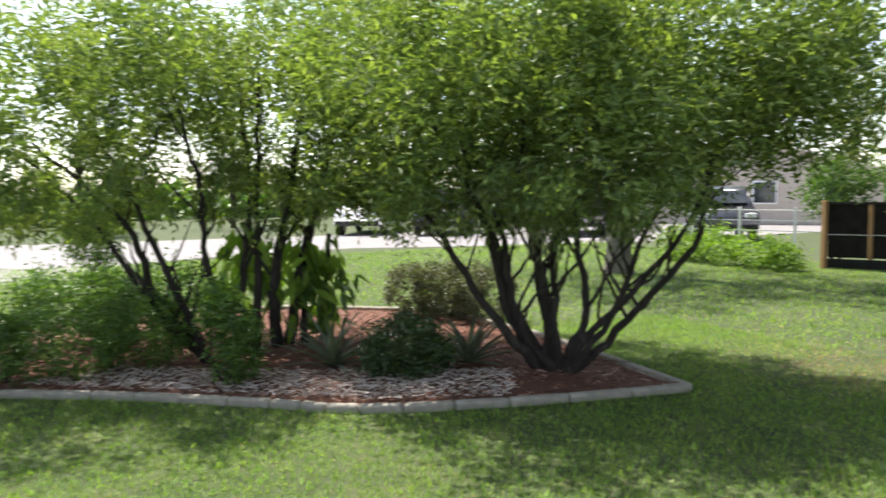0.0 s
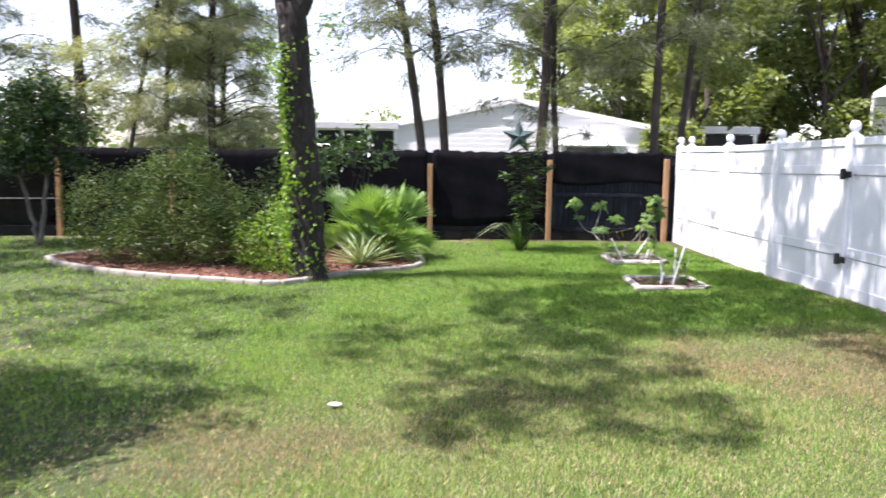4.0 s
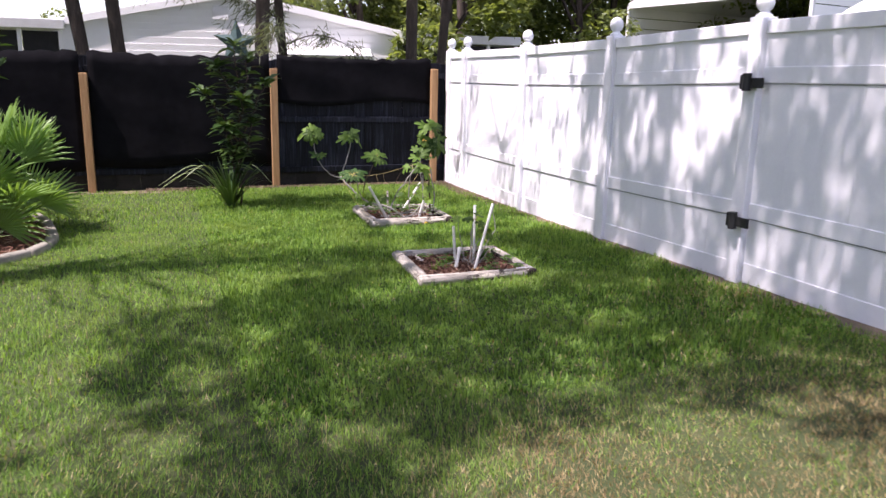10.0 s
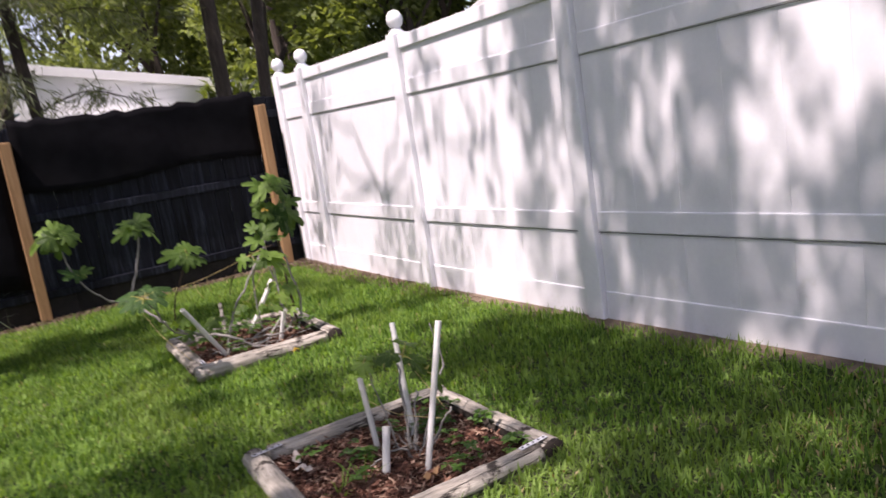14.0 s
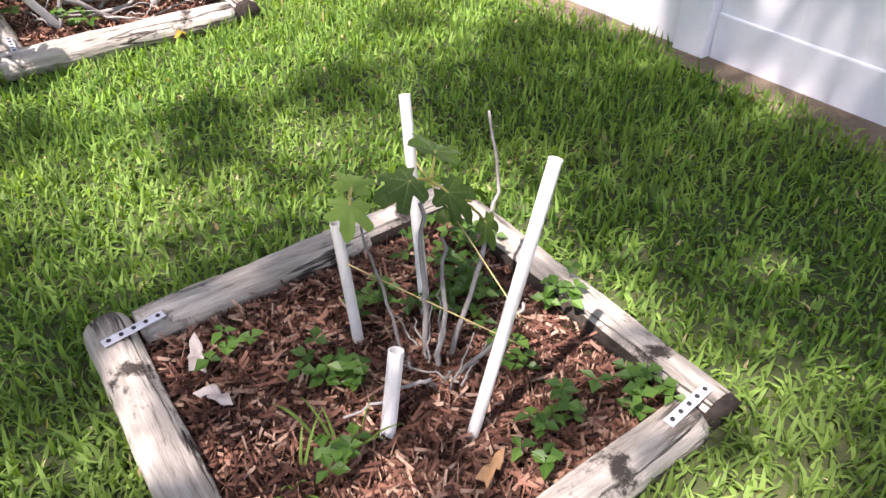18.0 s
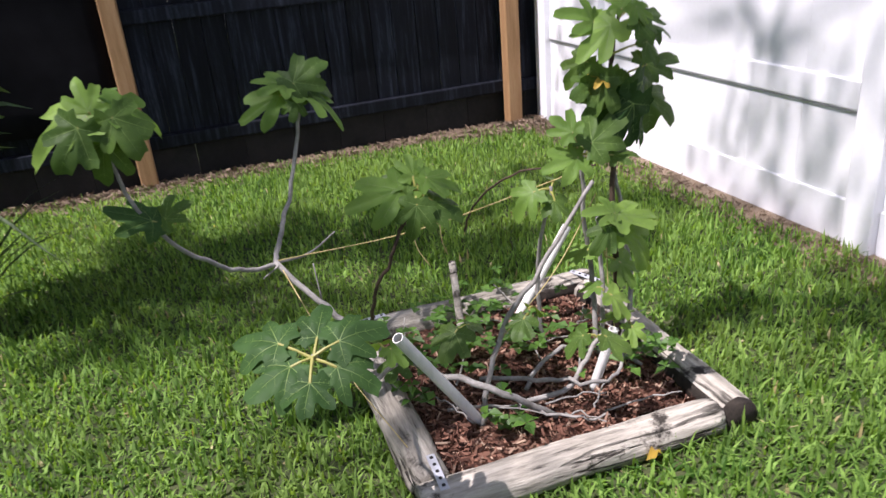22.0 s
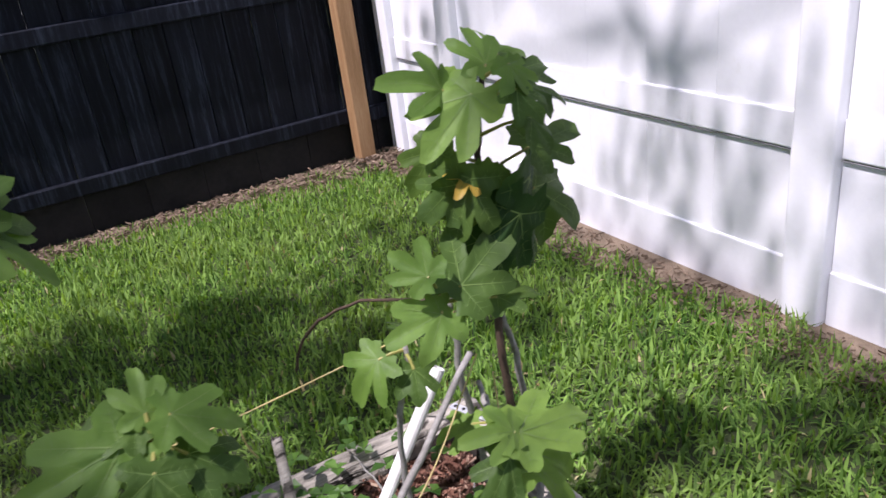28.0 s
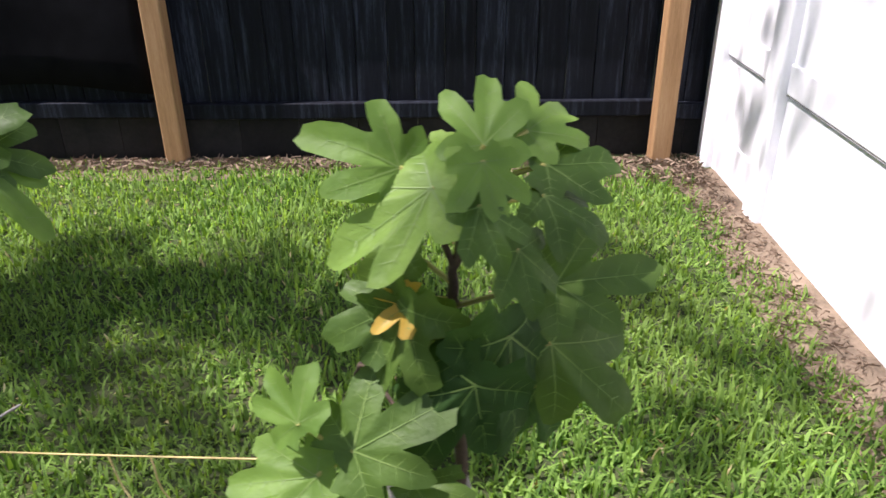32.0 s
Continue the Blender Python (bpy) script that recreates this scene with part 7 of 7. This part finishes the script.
cluster(fig, (11.007, 17.830, 0.574), (-0.12, -0.5, 0.9), 6, 0.079, 5, ("deep",), (0.0, 0.15), 0.06, 0.02, 0.4)
cluster(fig, (11.788, 18.380, 0.584), (0.0, -0.5, 1), 3, 0.09, 7, ("dark", "pale"), (-0.3, 0.2), 0.05, 0.5)
cluster(fig, (11.931, 18.333, 0.374), (0.0, -0.3, 1), 3, 0.075, 9, ("pale",), (-0.1, 0.3), 0.04, 0.5)
for i, (x, y, z) in enumerate(((11.304, 18.338, 0.232), (11.231, 18.225, 0.327), (11.715, 18.027, 0.324), (11.619, 18.198, 0.338), (11.197, 18.414, 0.286), (11.839, 18.188, 0.344), (11.469, 18.320, 0.271), (11.910, 18.174, 0.234))):
    cluster(fig, (x, y, z), (0, -0.2, 1), 2, 0.075, 30 + i, ("dark", "pale"), (-0.3, 0.4), 0.03, 0.6, i)

# fallen leaves and tufts
def fallen_leaf(at, size, turn, mat, label):
    t = thing("fallen_leaf", at, label, "leaf", "fallen leaves", turn=turn)
    v, f = [(0, 0, 0.004)], []
    for j in range(14):
        a = 2 * math.pi * j / 14
        q = size * (0.55 + 0.45 * math.cos(a * 2.5) ** 2) * (1.25 if abs(math.cos(a)) > 0.7 else 0.7)
        v.append((q * math.cos(a), q * math.sin(a) * 0.7, 0.006 + 0.012 * math.sin(a * 3 + turn)))
    for j in range(14):
        f.append((0, 1 + j, 1 + (j + 1) % 14))
    mesh_ob("blade", v, f, mat, t, smooth=True)
    return t


fallen_leaf((11.505, 15.793, 0.062), 0.035, 20, M_POST, "orange-brown fallen oak leaf on the mulch")
fallen_leaf((11.206, 16.338, 0.062), 0.045, 70, M_PALELITTER, "pale grey fallen leaf on the mulch")
fallen_leaf((11.195, 16.222, 0.062), 0.04, 130, M_PALELITTER, "pale grey curled leaf on the mulch")
fallen_leaf((11.795, 17.880, 0.040), 0.035, 40, M_YELLOWLEAF, "yellow fallen fig leaf beside the timber")
strap_clump((11.325, 15.999, 0.03), 9, 0.13, 0.006, M_GRASS, "small tuft of grass growing in the mulch", 41, "grass_tuft")
strap_clump((11.227, 15.984, 0.03), 7, 0.1, 0.006, M_GRASS, "small tuft of grass growing in the mulch", 42, "grass_tuft")

# twine between the branches
tw = thing("yellow_twine", (0, 0, 0), "thin yellow twine tied between fig branches", "twine")
tube_ob("line", [(11.050, 18.582, 0.457), (11.456, 18.542, 0.476), (11.893, 18.366, 0.623)], [0.0016, 0.0016], M_STRING, tw, 5, 6)
tube_ob("line", [(11.050, 18.582, 0.447), (11.135, 18.334, 0.236), (11.229, 18.099, 0.099)], [0.0016, 0.0016], M_STRING, tw, 5, 6)
tube_ob("loose_end", [(11.430, 18.548, 0.474), (11.442, 18.545, 0.411), (11.470, 18.536, 0.358)], [0.0016, 0.0016], M_STRING, tw, 5, 5)
tube_ob("loose_end", [(11.507, 18.526, 0.487), (11.511, 18.527, 0.427), (11.526, 18.531, 0.384)], [0.0016, 0.0016], M_STRING, tw, 5, 5)
tube_ob("line", [(11.565, 18.271, 0.219), (11.732, 18.260, 0.394), (11.877, 18.292, 0.575)], [0.0015, 0.0015], M_STRING, tw, 5, 6)
tube_ob("line", [(11.919, 18.315, 0.508), (11.909, 18.269, 0.234), (11.899, 18.159, 0.082)], [0.0015, 0.0015], M_STRING, tw, 5, 6)

# small fig regrowing among the stakes of the nearer bed
sf = thing("small_fig", (0, 0, 0), "small fig regrowing with bare twigs and a few leaves", "fig tree", "fig trees")
tube_ob("stem", [(11.58, 16.08, 0.0), (11.6, 16.12, 0.2), (11.62, 16.16, 0.36)], [0.0068, 0.0041], M_FIGBARK, sf, 7, 6, 0.003)
tube_ob("stem", [(11.6, 16.05, 0.0), (11.74, 16.12, 0.2), (11.84, 16.2, 0.3), (11.81, 16.2, 0.47)], [0.0061, 0.0027], M_FIGBARK, sf, 7, 6, 0.003)
tube_ob("stem", [(11.55, 16.1, 0.0), (11.53, 16.16, 0.2), (11.5, 16.2, 0.4)], [0.0041, 0.0020], M_FIGBARK, sf, 6, 6, 0.003)
tube_ob("stem", [(11.56, 16.02, 0.02), (11.5, 16.0, 0.1), (11.36, 16.04, 0.06)], [0.0054, 0.0027], M_FIGBARK, sf, 6, 6, 0.004)
tube_ob("stem", [(11.6, 16.02, 0.02), (11.66, 15.98, 0.12), (11.72, 15.97, 0.2)], [0.0061, 0.0034], M_FIGBARK, sf, 6, 6, 0.004)
tube_ob("stem", [(11.58, 16.05, 0.02), (11.62, 16.08, 0.15), (11.7, 16.2, 0.22)], [0.0068, 0.0034], M_FIGBARK, sf, 6, 6, 0.004)
for i in range(10):
    a = rg.uniform(0, 2 * math.pi)
    p = np.array([11.58 + rg.normal(0, 0.05), 16.05 + rg.normal(0, 0.05), 0.05])
    d = np.array([math.cos(a), math.sin(a), rg.uniform(0.1, 1.0)]) * rg.uniform(0.08, 0.2)
    tube_ob("twig", [p, p + d * 0.5, p + d], [0.0027, 0.0014], M_FIGBARK, sf, 5, 4, 0.003, 0.05, 330 + i)
cluster(sf, (11.66, 16.18, 0.39), (0.1, -0.4, 1), 3, 0.076, 41, ("dark",), (-0.1, 0.3), 0.05, 0.4, 0.3)
cluster(sf, (11.5, 16.2, 0.41), (0, -0.4, 1), 2, 0.06, 42, ("pale",), (0.0, 0.4), 0.03, 0.3)
cluster(sf, (11.76, 16.18, 0.3), (0.1, -0.4, 1), 3, 0.06, 43, ("dark",), (-0.4, 0.2), 0.04, 0.6)


def weeds(poly, n, seed, label, size=0.035, hmax=0.1, pts=None):
    """Low leafy weeds, three leaflets to a stalk."""
    rg = np.random.default_rng(seed)
    if pts is None:
        p = np.array(poly)
        q = rg.uniform(p.min(0), p.max(0), (n * 2, 2))
        q = q[inside(poly, q[:, 0], q[:, 1])][:n]
    else:
        q = np.concatenate([np.array(c) + rg.normal(0, s, (k, 2)) for c, s, k in pts])
    h = rg.uniform(0.3, 1.0, len(q)) * hmax
    c = np.repeat(np.c_[q, 0.035 + h], 3, 0)
    a = np.repeat(rg.uniform(0, 6.28, len(q)), 3) + np.tile([0, 2.1, 4.2], len(q))
    d = np.stack([np.cos(a), np.sin(a), np.full(len(a), 0.15)], 1)
    v, f = leaf_mesh(c, 0.85, size, size * 0.8, seed + 1, jitter=0.15, dirs=d)
    return tagged(mesh_ob("leafy_weeds", v, f, M_WEED), label, "weeds", kind="stuff")


weeds(None, 0, 81, "bright green leafy weeds crowding the fig bed", 0.038, 0.13, [((11.48, 18.07), 0.05, 9), ((11.43, 18.54), 0.08, 17), ((11.73, 18.44), 0.1, 24), ((11.61, 18.46), 0.1, 24), ((11.69, 18.64), 0.08, 14), ((11.33, 18.29), 0.03, 6), ((11.98, 18.14), 0.04, 13), ((11.58, 18.68), 0.06, 14), ((11.83, 18.29), 0.05, 9)])
weeds(None, 0, 83, "scattered bright green weeds in the mulch", 0.032, 0.07, [((11.57, 16.27), 0.03, 9), ((11.72, 16.18), 0.04, 33), ((11.82, 16.31), 0.05, 27), ((11.4, 16.15), 0.04, 16), ((11.26, 16.33), 0.025, 5), ((11.68, 15.83), 0.03, 6), ((11.6, 15.78), 0.03, 7), ((11.85, 15.77), 0.03, 12), ((11.68, 15.95), 0.02, 5), ((11.3, 15.95), 0.03, 7), ((11.88, 16.05), 0.03, 11)])

tn = thing("yellow_twine", (0, 0, 0), "thin yellow twine tied between the plastic stakes", "twine")
tube_ob("line", [(11.70, 16.30, 0.36), (11.70, 16.15, 0.29), (11.655, 15.9, 0.24)], [0.0014, 0.0014], M_STRING, tn, 5, 5)
tube_ob("line", [(11.49, 16.22, 0.24), (11.58, 16.15, 0.17), (11.64, 15.9, 0.2)], [0.0014, 0.0014], M_STRING, tn, 5, 5)
